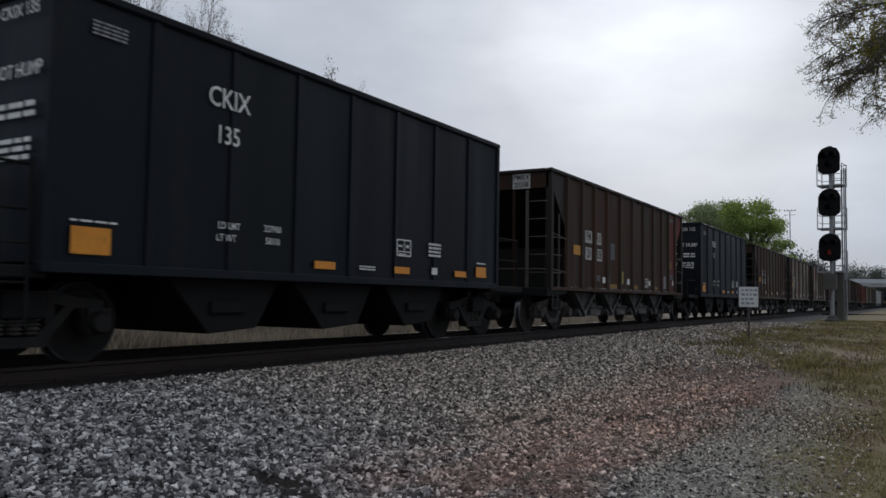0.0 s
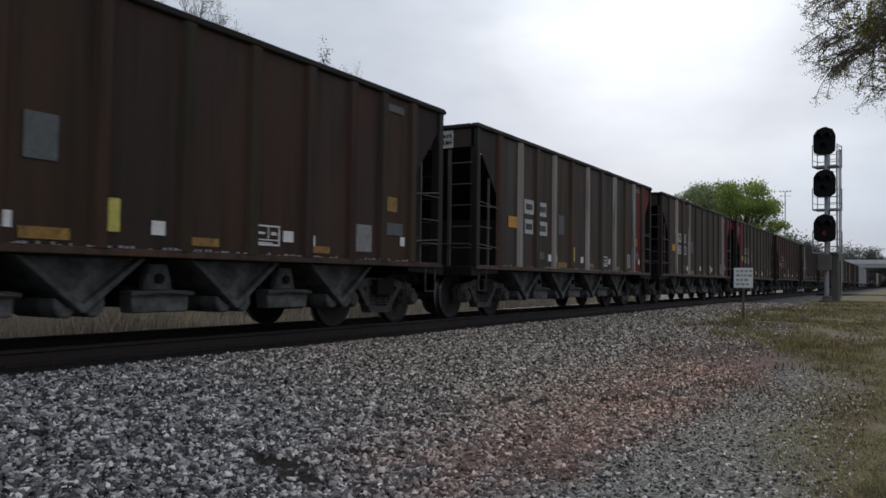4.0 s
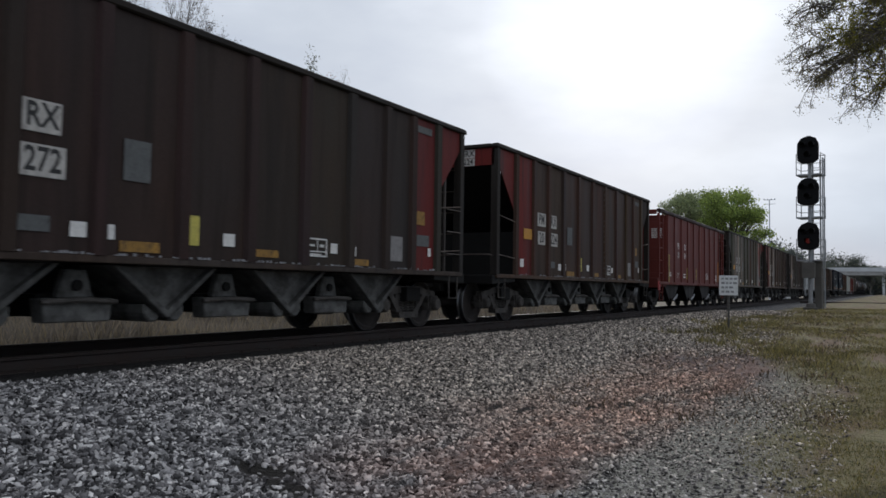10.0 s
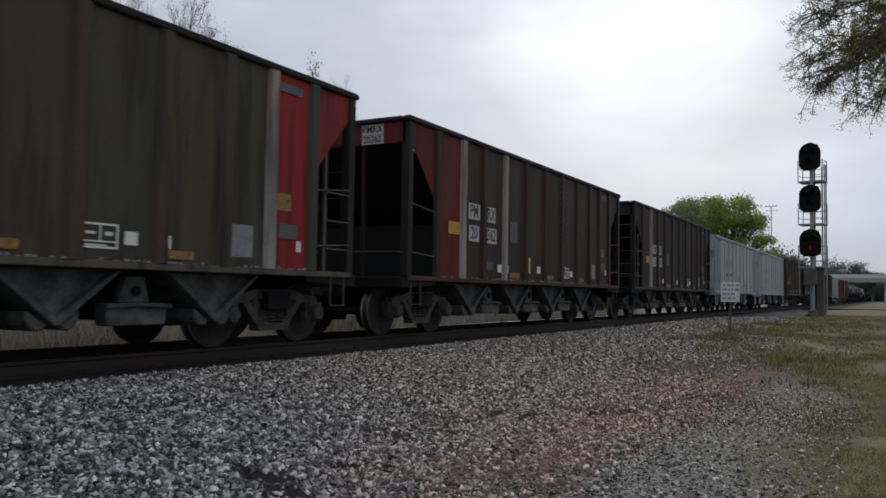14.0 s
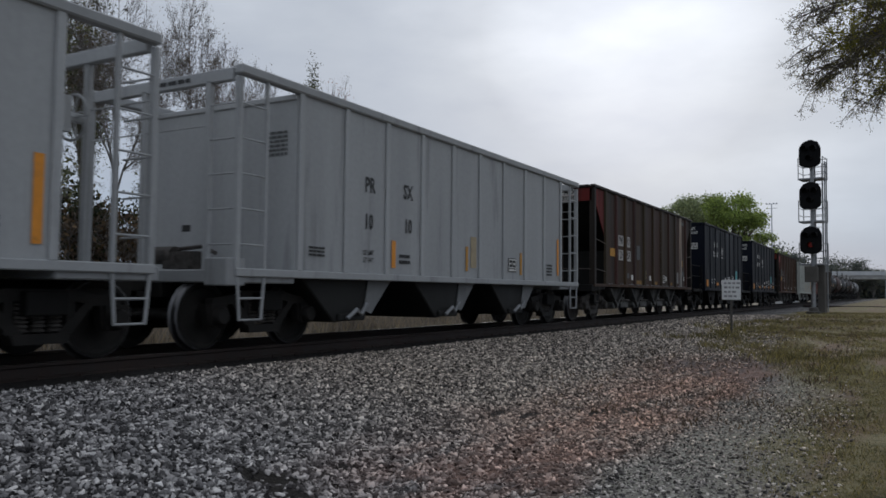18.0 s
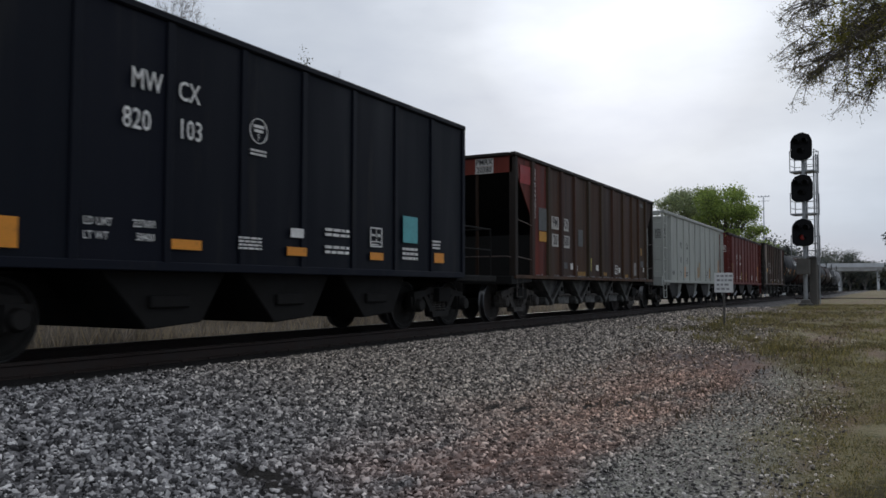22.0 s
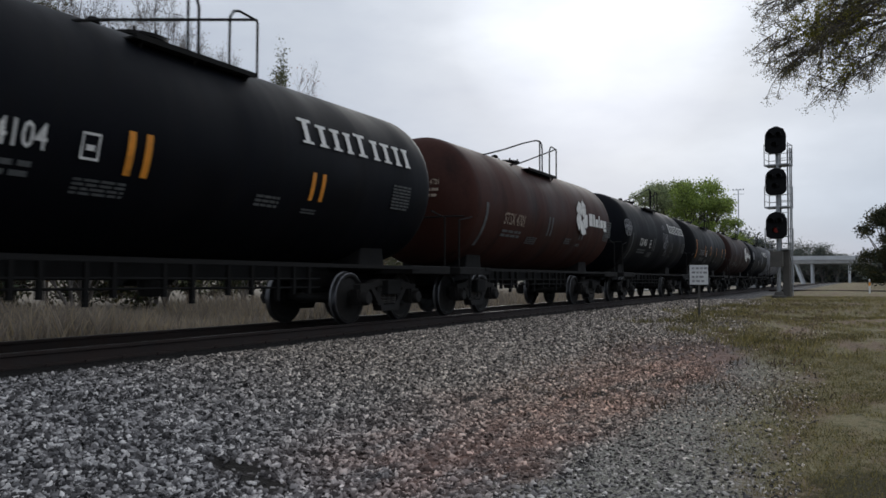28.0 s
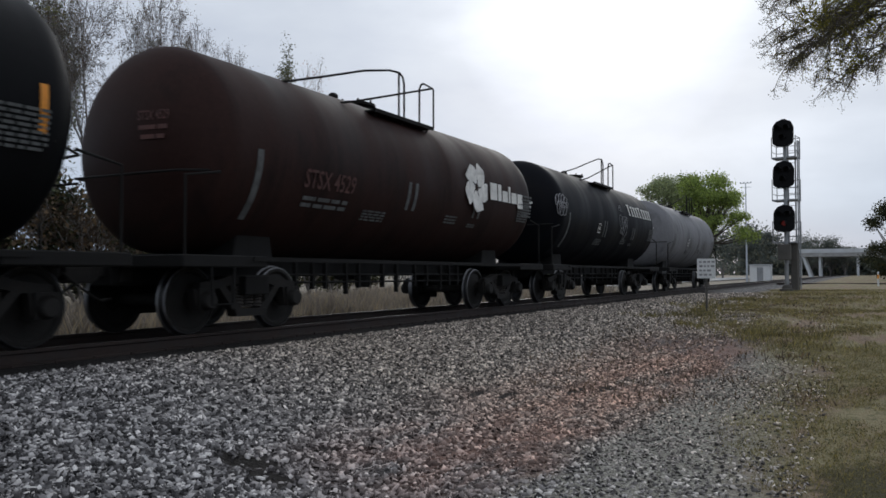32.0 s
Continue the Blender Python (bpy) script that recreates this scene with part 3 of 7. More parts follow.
    M["foot"] = Shape().prism([(-0.30, 0.56), (-0.14, 0.45), (-0.06, 0.42), (-0.08, 0.36), (-0.14, 0.33), (-0.22, 0.34), (-0.30, 0.42)], -1.24, -0.4).mesh("chute_foot", CHUTE, bevel=0.025)
    s = Shape()
    s.prism([(-0.40, 0.36), (0.40, 0.36), (0.43, 0.62), (-0.43, 0.62)], -1.18, -0.95)
    s.prism([(-0.22, 0.62), (0.22, 0.62), (0.13, 0.93), (-0.13, 0.93)], -1.12, -1.00)
    M["gear"] = s.mesh("door_gear", CHUTE, bevel=0.015)
    M["gear_bar"] = Shape().tube([(-0.46, -1.20, 0.58), (-0.1, -1.23, 0.60), (0.1, -1.23, 0.60), (0.46, -1.20, 0.58)], 0.03, 7).mesh("gear_bar", IRON)
    M["gear_boss"] = Shape().lathe([(-1.16, 0.02), (-1.16, 0.06), (-0.98, 0.075)], 12, at=(0, 0, 0.76)).mesh("gear_boss", GRIME_SHADE, smooth=True)
    M["tray"] = Shape().box(-0.34, 0.34, -0.94, 0.94, 0.42, 0.66).mesh("door_tray", GRIME_SHADE)
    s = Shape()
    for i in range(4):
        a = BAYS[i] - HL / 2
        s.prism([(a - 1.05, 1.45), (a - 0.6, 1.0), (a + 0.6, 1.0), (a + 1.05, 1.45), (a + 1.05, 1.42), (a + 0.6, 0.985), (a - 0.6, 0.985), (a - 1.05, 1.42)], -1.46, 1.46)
    M["floor"] = s.mesh("bay_floor", GRIME_SHADE)
    s = Shape()
    fr = random.Random(8)
    for i in range(150):
        fx = x0 + 1.1 + (HL - 2.2) * i / 150 + fr.uniform(-0.02, 0.02)
        if fr.random() < 0.62:
            s.box(fx, fx + fr.uniform(0.015, 0.05), -1.548, -1.53, 1.085, 1.092 + fr.uniform(0.0, 0.028))
    M["flakes"] = s.mesh("sill_residue", FAINT)
    s = Shape()
    for i in range(17):
        if i not in (5, 11):
            s.lathe([(-1.566, 0.004), (-1.564, 0.014), (-1.552, 0.018)], 6, at=(0, 0, 1.24 + i * 0.152))
    M["rivets"] = s.mesh("rivet_row", GREYPATCH)
    # ladder: two rails with rungs, on the end and round the corner on the side
    s = Shape()
    s.box(-0.03, 0.03, -0.95, -0.89, 1.06, 3.38)
    rung_set(s, (-0.03, -1.44), (-0.03, -0.90), 1.42, 3.2, 0.42, 0.012)
    M["ladder"] = s.mesh("end_ladder", PAINT)
    s = Shape()
    s.box(0.62, 0.66, 0.02, 0.06, 1.06, 2.85)
    rung_set(s, (0.12, -0.03), (0.66, -0.03), 1.42, 2.55, 0.42, 0.012)
    M["side_ladder"] = s.mesh("side_ladder", PAINT)
    s = Shape()
    s.box(-0.03, 0.03, -0.03, 0.03, 1.06, 3.45)
    M["stiff"] = s.mesh("end_stiffener", PAINT)
    s = Shape()
    s.tube([(-0.03, -1.44, 1.48), (-0.05, -1.36, 1.50), (-0.05, 1.36, 1.50), (-0.03, 1.44, 1.48)], 0.014, 5)
    s.tube([(0.10, -1.53, 1.50), (1.0, -1.53, 1.44)], 0.012, 5)
    s.tube([(0.10, -1.53, 2.35), (1.0, -1.53, 2.25)], 0.012, 5)
    M["grab"] = s.mesh("grab_iron", PAINT)
    s = Shape()
    s.tube([(0.0, 0, 0.0), (0.0, 0, -0.42), (0.32, 0, -0.42), (0.32, 0, 0.0)], 0.016, 5)
    M["stirrup"] = s.mesh("stirrup_step", IRON)
    return M, ribs


def hopper(x, number, body, ribs_light=(), red_left=0, red_right=0, ladders=True, seed=0, top=(0.02, 0.018, 0.016), graffiti=False, red=(0.115, 0.019, 0.018)):
    M, ribs = once("hopper", hopper_parts)
    rnd = random.Random(seed)
    tint = "dark red and brown" if red_left or red_right else "dark brown"
    car = thing("hopper_car", f"{tint} ribbed open-top hopper car streaked with rust", "railway car", "hopper cars of the train", pose(x, LINE, RAIL))
    x0 = -HL / 2
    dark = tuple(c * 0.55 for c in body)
    yn = -1.50
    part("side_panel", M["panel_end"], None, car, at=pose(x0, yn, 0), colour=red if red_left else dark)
    for i in range(10):
        c = red if (i < red_left - 1 or i >= 10 - red_right + 1) else tuple(b * rnd.uniform(0.92, 1.08) for b in body)
        w = round(ribs[i + 1] - ribs[i], 3)
        part("side_panel", once(("hopper_panel", w), lambda: Shape().box(0, w, 0, 0.02, 1.08, 3.80).mesh("side_panel", PAINT)), None, car, at=pose(ribs[i], yn, 0), colour=c)
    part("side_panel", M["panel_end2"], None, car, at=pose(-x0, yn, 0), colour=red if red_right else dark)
    for i in range(11):
        part("rib", M["rib"], None, car, at=pose(ribs[i], -1.505, 0), colour=(0.30, 0.28, 0.26) if i in ribs_light else tuple(b * rnd.uniform(0.85, 1.15) for b in body))
    part("side_sheet", M["far"], None, car, at=pose(0, 1.48, 0), colour=body)
    for k in (-1, 1):
        part("top_chord", M["chord"], None, car, at=pose(0, k * 1.50, 0, 0, 0, 0 if k < 0 else 180), colour=top)
        near = Matrix.Diagonal((1, -k, 1, 1))
        end = pose(k * x0 * -1, 0, 0, 0, 0, 180 if k > 0 else 0)
        part("end_chord", M["end_chord"], None, car, at=end, colour=top)
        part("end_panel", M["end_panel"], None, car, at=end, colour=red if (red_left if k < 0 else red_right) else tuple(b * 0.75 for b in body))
        part("slope_sheet", M["slope"], None, car, at=end)
        part("bulkhead", M["bulkhead"], None, car, at=end)
        part("end_sill", M["endsill"], None, car, at=end)
        part("grab_iron", M["grab"], None, car, at=end @ near, colour=(0.10, 0.09, 0.085))
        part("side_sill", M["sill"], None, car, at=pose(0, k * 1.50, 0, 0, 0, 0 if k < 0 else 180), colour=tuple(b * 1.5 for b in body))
        for j in (-1, 1):
            part("corner_post", M["post"], None, car, at=end @ pose(0, j * 1.48, 0) @ Matrix.Diagonal((1, -j, 1, 1)), colour=(0.024, 0.022, 0.020))
        part("end_stiffener", M["stiff"], None, car, at=end @ pose(0.05, -0.55, 0), colour=dark)
        if ladders:
            part("end_ladder", M["ladder"], None, car, at=end @ near, colour=(0.095, 0.092, 0.090))
            part("side_ladder", M["side_ladder"], None, car, at=end @ near @ pose(0, -1.50, 0), colour=(0.095, 0.092, 0.090))
            for y in (0.05, 0.6, 1.0):
                part("end_stiffener", M["stiff"], None, car, at=end @ pose(0.05, y, 0), colour=(0.03, 0.03, 0.03))
        part("stirrup_step", M["stirrup"], None, car, at=end @ near @ pose(0.18, -1.50, 1.0))
        coupler(car, 0.76, k * -x0, k)
        truck(car, k * (HL / 2 - 1.24))
    part("centre_sill", M["centre"], None, car)
    part("bay_floor", M["floor"], None, car)
    for i, b in enumerate(BAYS):
        for turn in (0, 180):
            c = part("hopper_chute", M["chute"], None, car, "dusty grey hopper chute", at=pose(x0 + b, 0, 0, 0, 0, turn))
            if turn:
                continue
            for k in (1, -1):
                part("chute_flange", M["flange"], None, c, at=Matrix.Diagonal((k, 1, 1, 1)))
                part("chute_foot", M["foot"], None, c, at=Matrix.Diagonal((k, 1, 1, 1)))
        if i < 3:
            g = part("door_gear", M["gear"], None, car, at=pose(x0 + b + 1.10, 0, 0))
            part("gear_bar", M["gear_bar"], None, g)
            part("gear_boss", M["gear_boss"], None, g)
            part("door_tray", M["tray"], None, car, at=pose(x0 + b + 1.10, 0, 0))
    # flaking residue along the sill
    tagged(part("sill_residue", M["flakes"], None, car), kind="stuff")
    # stencils and patches
    ys = -1.512
    for text, cx, cz, w in (("PM", 2.52, 2.43, 0.50), ("RX", 3.28, 2.43, 0.42), (number[:2], 2.52, 1.99, 0.44), (number[2:], 3.30, 1.99, 0.50)):
        decal(car, "number_patch", w, 0.32, x0 + cx, ys, cz, PATCHWHITE, "worn white number patch")
        if number.strip("#"):
            letters(car, text, 0.24, x0 + cx, ys - 0.006, cz, BLACKLET, 0.80)
        else:
            small_print(car, 0.34, 0.24, 1, x0 + cx, ys - 0.006, cz, BLACKLET, seed)
    decal(car, "colour_patch", 0.46, 0.24, x0 + 1.70, ys, 2.04, AMBER, "amber paint patch")
    decal(car, "primer_patch", 0.36, 0.46, x0 + 4.43, ys, 2.15, GREYPATCH)
    decal(car, "primer_patch", 0.40, 0.16, x0 + 3.20, ys, 1.37, GREYPATCH)
    for cx, cz, w, h, mt in ((3.72, 1.335, 0.20, 0.16, WHITE), (4.10, 1.335, 0.14, 0.16, WHITE), (4.50, 1.19, 0.60, 0.12, OCHRE), (5.24, 1.45, 0.22, 0.36, YELLOW), (5.86, 1.345, 0.20, 0.16, WHITE), (6.26, 1.335, 0.15, 0.16, WHITE), (6.52, 1.19, 0.50, 0.10, OCHRE), (8.03, 1.34, 0.18, 0.15, WHITE), (8.54, 1.335, 0.10, 0.15, WHITE), (8.72, 1.18, 0.44, 0.10, OCHRE), (9.70, 1.42, 0.52, 0.42, PRIMER), (10.62, 1.60, 0.42, 0.20, GREYPATCH), (10.85, 1.42, 0.12, 0.15, WHITE), (10.62, 3.60, 0.50, 0.12, GREYPATCH)):
        w2 = w * rnd.uniform(0.85, 1.1)
        decal(car, "stencil_patch", round(w2, 2), h, x0 + cx, ys, cz + rnd.uniform(-0.02, 0.02), mt)
    framed_box(car, x0 + 7.63, ys, 1.345, 0.46, 0.27, WHITE)
    decal(car, "colour_patch", 0.38, 0.24, x0 + 10.48, ys, 2.01, OCHRE)
    # plate with the number on the end
    decal(car, "number_patch", 0.46, 0.18, x0 - 0.006, -0.76, 3.68, PATCHWHITE, end=True)
    decal(car, "number_patch", 0.46, 0.16, x0 - 0.006, -0.76, 3.50, PATCHWHITE, end=True)
    if number.strip("#"):
        letters(car, "PMRX", 0.13, x0 - 0.014, -0.76, 3.68, BLACKLET, 0.9, end=True)
        letters(car, number, 0.12, x0 - 0.014, -0.76, 3.50, BLACKLET, 0.9, end=True)
    else:
        small_print(car, 0.4, 0.26, 2, x0 - 0.014, -0.76, 3.59, BLACKLET, seed, end=True)
    if seed in (8, 10, 13, 17):
        tagged(part("rivet_row", M["rivets"], None, car, "row of pale rivets", at=pose(x0 + 7.13, 0, 0)), kind="stuff")
    if seed in (6, 12, 23):
        tagged(part("rivet_row", M["rivets"], None, car, "row of pale rivets", at=pose(x0 + 4.93, 0, 0)), kind="stuff")
    if seed == 10:
        decal(car, "posted_card", 0.20, 0.18, x0 + 1.37, ys, 1.36, WHITE)
    if seed == 20:
        decal(car, "colour_patch", 0.60, 0.42, x0 + 0.62, ys, 3.42, BRIGHTRED, "bright red repaint patch")
        decal(car, "primer_patch", 0.52, 0.55, x0 + 1.70, ys, 2.46, GREYPATCH)
        part("scrape", once("scrape", lambda: flake_column(9)), None, car, "flaking white scrape", at=pose(x0 + 1.20, ys, 0))
    if seed == 7:
        decal(car, "colour_patch", 0.50, 0.40, x0 + 0.72, ys, 3.40, BRIGHTRED, "bright red repaint patch")
    if graffiti:
        loops = [[(-0.30, 2.30), (-0.16, 2.05), (0.05, 1.82), (0.18, 1.62), (0.17, 1.50), (0.05, 1.46), (-0.12, 1.50), (-0.30, 1.60)], [(1.22, 1.92), (1.14, 1.72), (1.08, 1.62), (0.96, 1.80), (0.86, 1.83), (0.80, 1.66), (0.84, 1.46), (0.94, 1.40), (1.06, 1.36), (1.14, 1.44), (1.12, 1.54), (0.98, 1.52)]]
        for lp in loops:
            q = [Vector((px, 0, pz)) for px, pz in lp]
            fine = []
            for i in range(len(q) - 1):
                p0, p1, p2, p3 = q[max(i - 1, 0)], q[i], q[i + 1], q[min(i + 2, len(q) - 1)]
                for k in range(5):
                    u = k / 5
                    fine.append(0.5 * (2 * p1 + (p2 - p0) * u + (2 * p0 - 5 * p1 + 4 * p2 - p3) * u * u + (3 * p1 - p0 - 3 * p2 + p3) * u ** 3))
            part("scrawl", Shape().tube(fine + [q[-1]], 0.017, 5), WHITE, car, "white spray-paint scrawl", at=pose(x0 + 5.45, ys + 0.010, 0))
    return car


# ---- steel-side gondola hoppers with end platforms ----
def box_hopper(x, length, colour, marks, seed=0, platform=1.45, top=3.93, reporting=("", ""), name_label="dark navy"):
    car = thing("coal_car", f"{name_label} flat-sided coal hopper car with white stencils", "railway car", "coal cars of the train", pose(x, LINE, RAIL))
    h = length / 2
    rnd = random.Random(seed)
    n = 8
    step = length / n
    for i in range(n):
        part("side_panel", once(("bp", step), lambda: Shape().box(0, step, 0, 0.02, 1.08, top - 0.08).mesh("side_panel", CLEAN)), None, car, at=pose(-h + i * step, -1.54, 0), colour=tuple(c * rnd.uniform(0.92, 1.08) for c in colour))
    for i in range(n + 1):
        part("rib", once(("br", top), lambda: Shape().prism([(-0.055, 1.08), (0.055, 1.08), (0.055, top - 0.10), (-0.055, top - 0.10)], -0.032, 0).mesh("rib", CLEAN, bevel=0.008)), None, car, at=pose(-h + i * step, -1.54, 0), colour=tuple(c * 1.1 for c in colour))
    part("side_sheet", once(("bf", length, top), lambda: Shape().box(-h, h, 0, 0.02, 1.08, top - 0.08).mesh("side_sheet", CLEAN)), None, car, at=pose(0, 1.52, 0), colour=colour)
    for k in (-1, 1):
        part("top_chord", once(("bc", length, top), lambda: Shape().prism([(-h - 0.05, top - 0.10), (h + 0.05, top - 0.10), (h + 0.05, top), (-h - 0.05, top)], -0.06, 0.10).mesh("top_chord", CLEAN, bevel=0.02)), None, car, at=pose(0, k * 1.53, 0, 0, 0, 0 if k < 0 else 180), colour=tuple(c * 0.8 for c in colour))
        part("side_sill", once(("bs", length), lambda: Shape().prism([(-h - 0.05, 0.98), (h + 0.05, 0.98), (h + 0.05, 1.09), (-h - 0.05, 1.09)], -0.045, 0.10).mesh("side_sill", CLEAN, bevel=0.01)), None, car, at=pose(0, k * 1.53, 0, 0, 0, 0 if k < 0 else 180), colour=tuple(c * 1.3 for c in colour))
        end = pose(k * h, 0, 0, 0, 0, 180 if k > 0 else 0)
        # end wall's paint is raised to stand for the stronger light it catches
        part("end_wall", once(("be", top), lambda: Shape().box(0, 0.03, -1.53, 1.53, 1.08, top - 0.06).box(-0.05, 0.05, -1.50, 1.50, top - 0.10, top - 0.01).mesh("end_wall", CLEAN, bevel=0.01)), None, car, at=end, colour=tuple(c * 1.35 for c in colour))
        def deck():
            s = Shape()
            s.prism([(-platform, 0.92), (0.1, 0.92), (0.1, 1.05), (-platform, 1.05)], -1.45, 1.45)
            return s.mesh("end_platform", GRIME_SHADE, bevel=0.015)
        part("end_platform", once(("deck", platform), deck), None, car, at=end)
        def rails():
            s = Shape()
            s.tube([(-0.05, 1.35, 1.05), (-0.05, 1.35, 2.05), (-platform + 0.1, 1.35, 2.05), (-platform + 0.1, 1.35, 1.05)], 0.022, 6)
            s.tube([(-0.05, 1.35, 1.6), (-platform + 0.1, 1.35, 1.6)], 0.018, 6)
            s.tube([(-platform + 0.1, 1.35, 2.05), (-platform + 0.1, 0.45, 2.05), (-platform + 0.1, 0.45, 1.05)], 0.022, 6)
            return s.mesh("platform_railing", GRIME_SHADE)
        for j in (-1, 1):
            part("platform_railing", once(("rails", platform), rails), None, car, at=end @ Matrix.Diagonal((1, j, 1, 1)))
        def brake():
            s = Shape()
            s.lathe([(-0.95, 0.02), (-0.95, 0.20), (-0.90, 0.23), (-0.20, 0.23), (-0.15, 0.20), (-0.15, 0.02)], 16, at=(-0.50, 0, 1.95))
            return s.mesh("brake_cylinder", GRIME_SHADE, smooth=True)
        if k < 0:
            part("brake_cylinder", once("brake", brake), None, car, "black brake reservoir", at=end)
            for y in (-0.85, -0.25):
                part("bracket", once("brake_bracket", lambda: Shape().box(-0.62, -0.38, -0.05, 0.05, 1.05, 1.75).mesh("bracket", GRIME_SHADE)), None, car, at=end @ pose(0, y, 0))
            part("brake_valve", once("brake_valve", lambda: Shape().box(-0.80, -0.45, 0.30, 0.75, 1.05, 1.50).mesh("brake_valve", IRON, bevel=0.04)), None, car, at=end)
        def step_ladder():
            s = Shape()
            s.tube([(-0.12, -1.45, 0.45), (-0.12, -1.45, 2.1)], 0.02, 6).tube([(-0.55, -1.45, 0.45), (-0.55, -1.45, 1.3)], 0.02, 6)
            rung_set(s, (-0.12, -1.45), (-0.55, -1.45), 0.5, 1.3, 0.38, 0.014)
            return s.mesh("step_ladder", GRIME_SHADE)
        part("step_ladder", once("step_ladder", step_ladder), None, car, at=end)
        coupler(car, 0.55, k * (h + platform - 0.15), k)
        truck(car, k * (h - 0.05), True)
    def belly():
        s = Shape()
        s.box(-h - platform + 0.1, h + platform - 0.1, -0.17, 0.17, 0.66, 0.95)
        return s.mesh("centre_sill", GRIME_SHADE)
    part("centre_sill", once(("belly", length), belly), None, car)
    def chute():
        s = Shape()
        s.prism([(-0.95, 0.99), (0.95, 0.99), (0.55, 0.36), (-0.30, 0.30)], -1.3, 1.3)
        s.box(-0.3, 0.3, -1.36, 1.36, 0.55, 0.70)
        return s.mesh("hopper_chute", GRIME_SHADE, bevel=0.015)
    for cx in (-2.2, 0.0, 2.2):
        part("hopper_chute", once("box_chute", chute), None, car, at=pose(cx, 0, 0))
    part("slope_floor", once(("bfl", length), lambda: Shape().prism([(-h + 0.05, 3.2), (-2.9, 1.10), (2.9, 1.10), (h - 0.05, 3.2), (h - 0.05, 3.16), (2.9, 1.06), (-2.9, 1.06), (-h + 0.05, 3.16)], -1.5, 1.5).mesh("slope_floor", GRIME_SHADE)), None, car)
    ys = -1.576
    marks(car, -h, ys)
    if reporting[0]:
        letters(car, reporting[0], 0.13, -h - 0.06, -1.02, top - 0.28, WHITE, 0.9, end=True)
        if reporting[1]:
            letters(car, reporting[1], 0.13, -h - 0.06, -1.02, top - 0.47, WHITE, 0.9, end=True)
    return car


def navy_marks(number):
    def marks(car, x0, ys):
        letters(car, "CKIX", 0.245, x0 + 2.31, ys, 3.18, WHITE, 0.86)
        letters(car, number, 0.225, x0 + 2.30, ys, 2.73, WHITE, 0.85)
        for words, cx, cz in (("LD LMT", 2.36, 1.63), ("LT WT", 2.32, 1.48), ("227900", 3.13, 1.65), ("58100", 3.14, 1.49)):
            letters(car, words, 0.085, x0 + cx, ys, cz, WHITE, 0.9)
        small_print(car, 0.42, 0.17, 4, x0 + 0.60, ys, 3.54, FAINT, 0)
        small_print(car, 0.55, 0.04, 1, x0 + 0.50, ys, 1.52, WHITE, 1)
        decal(car, "reflector", 0.46, 0.28, x0 + 0.47, ys, 1.32, ORANGE, "orange reflector panel")
        for cx, w in ((4.22, 0.46), (6.20, 0.44), (8.14, 0.42)):
            decal(car, "reflector", w, 0.11, x0 + cx, ys, 1.23, ORANGE)
        decal(car, "reflector", 0.40, 0.20, x0 + 8.95, ys, 1.29, ORANGE)
        framed_box(car, x0 + 6.24, ys, 1.60, 0.42, 0.28, WHITE)
        small_print(car, 0.40, 0.26, 4, x0 + 7.22, ys, 1.62, WHITE, 2)
        small_print(car, 0.40, 0.08, 2, x0 + 5.24, ys, 1.23, WHITE, 1)
        decal(car, "stencil_patch", 0.18, 0.12, x0 + 7.22, ys, 1.25, WHITE)
        small_print(car, 0.35, 0.05, 1, x0 + 8.95, ys, 1.46, WHITE, 0)
        letters(car, "DO NOT HUMP", 0.145, x0 - 0.06, -0.86, 3.02, WHITE, 0.8, end=True)
        small_print(car, 0.95, 0.20, 2, x0 - 0.06, -0.88, 2.62, WHITE, 1, end=True)
        small_print(car, 0.85, 0.26, 3, x0 - 0.06, -0.88, 2.22, WHITE, 2, end=True)
    return marks


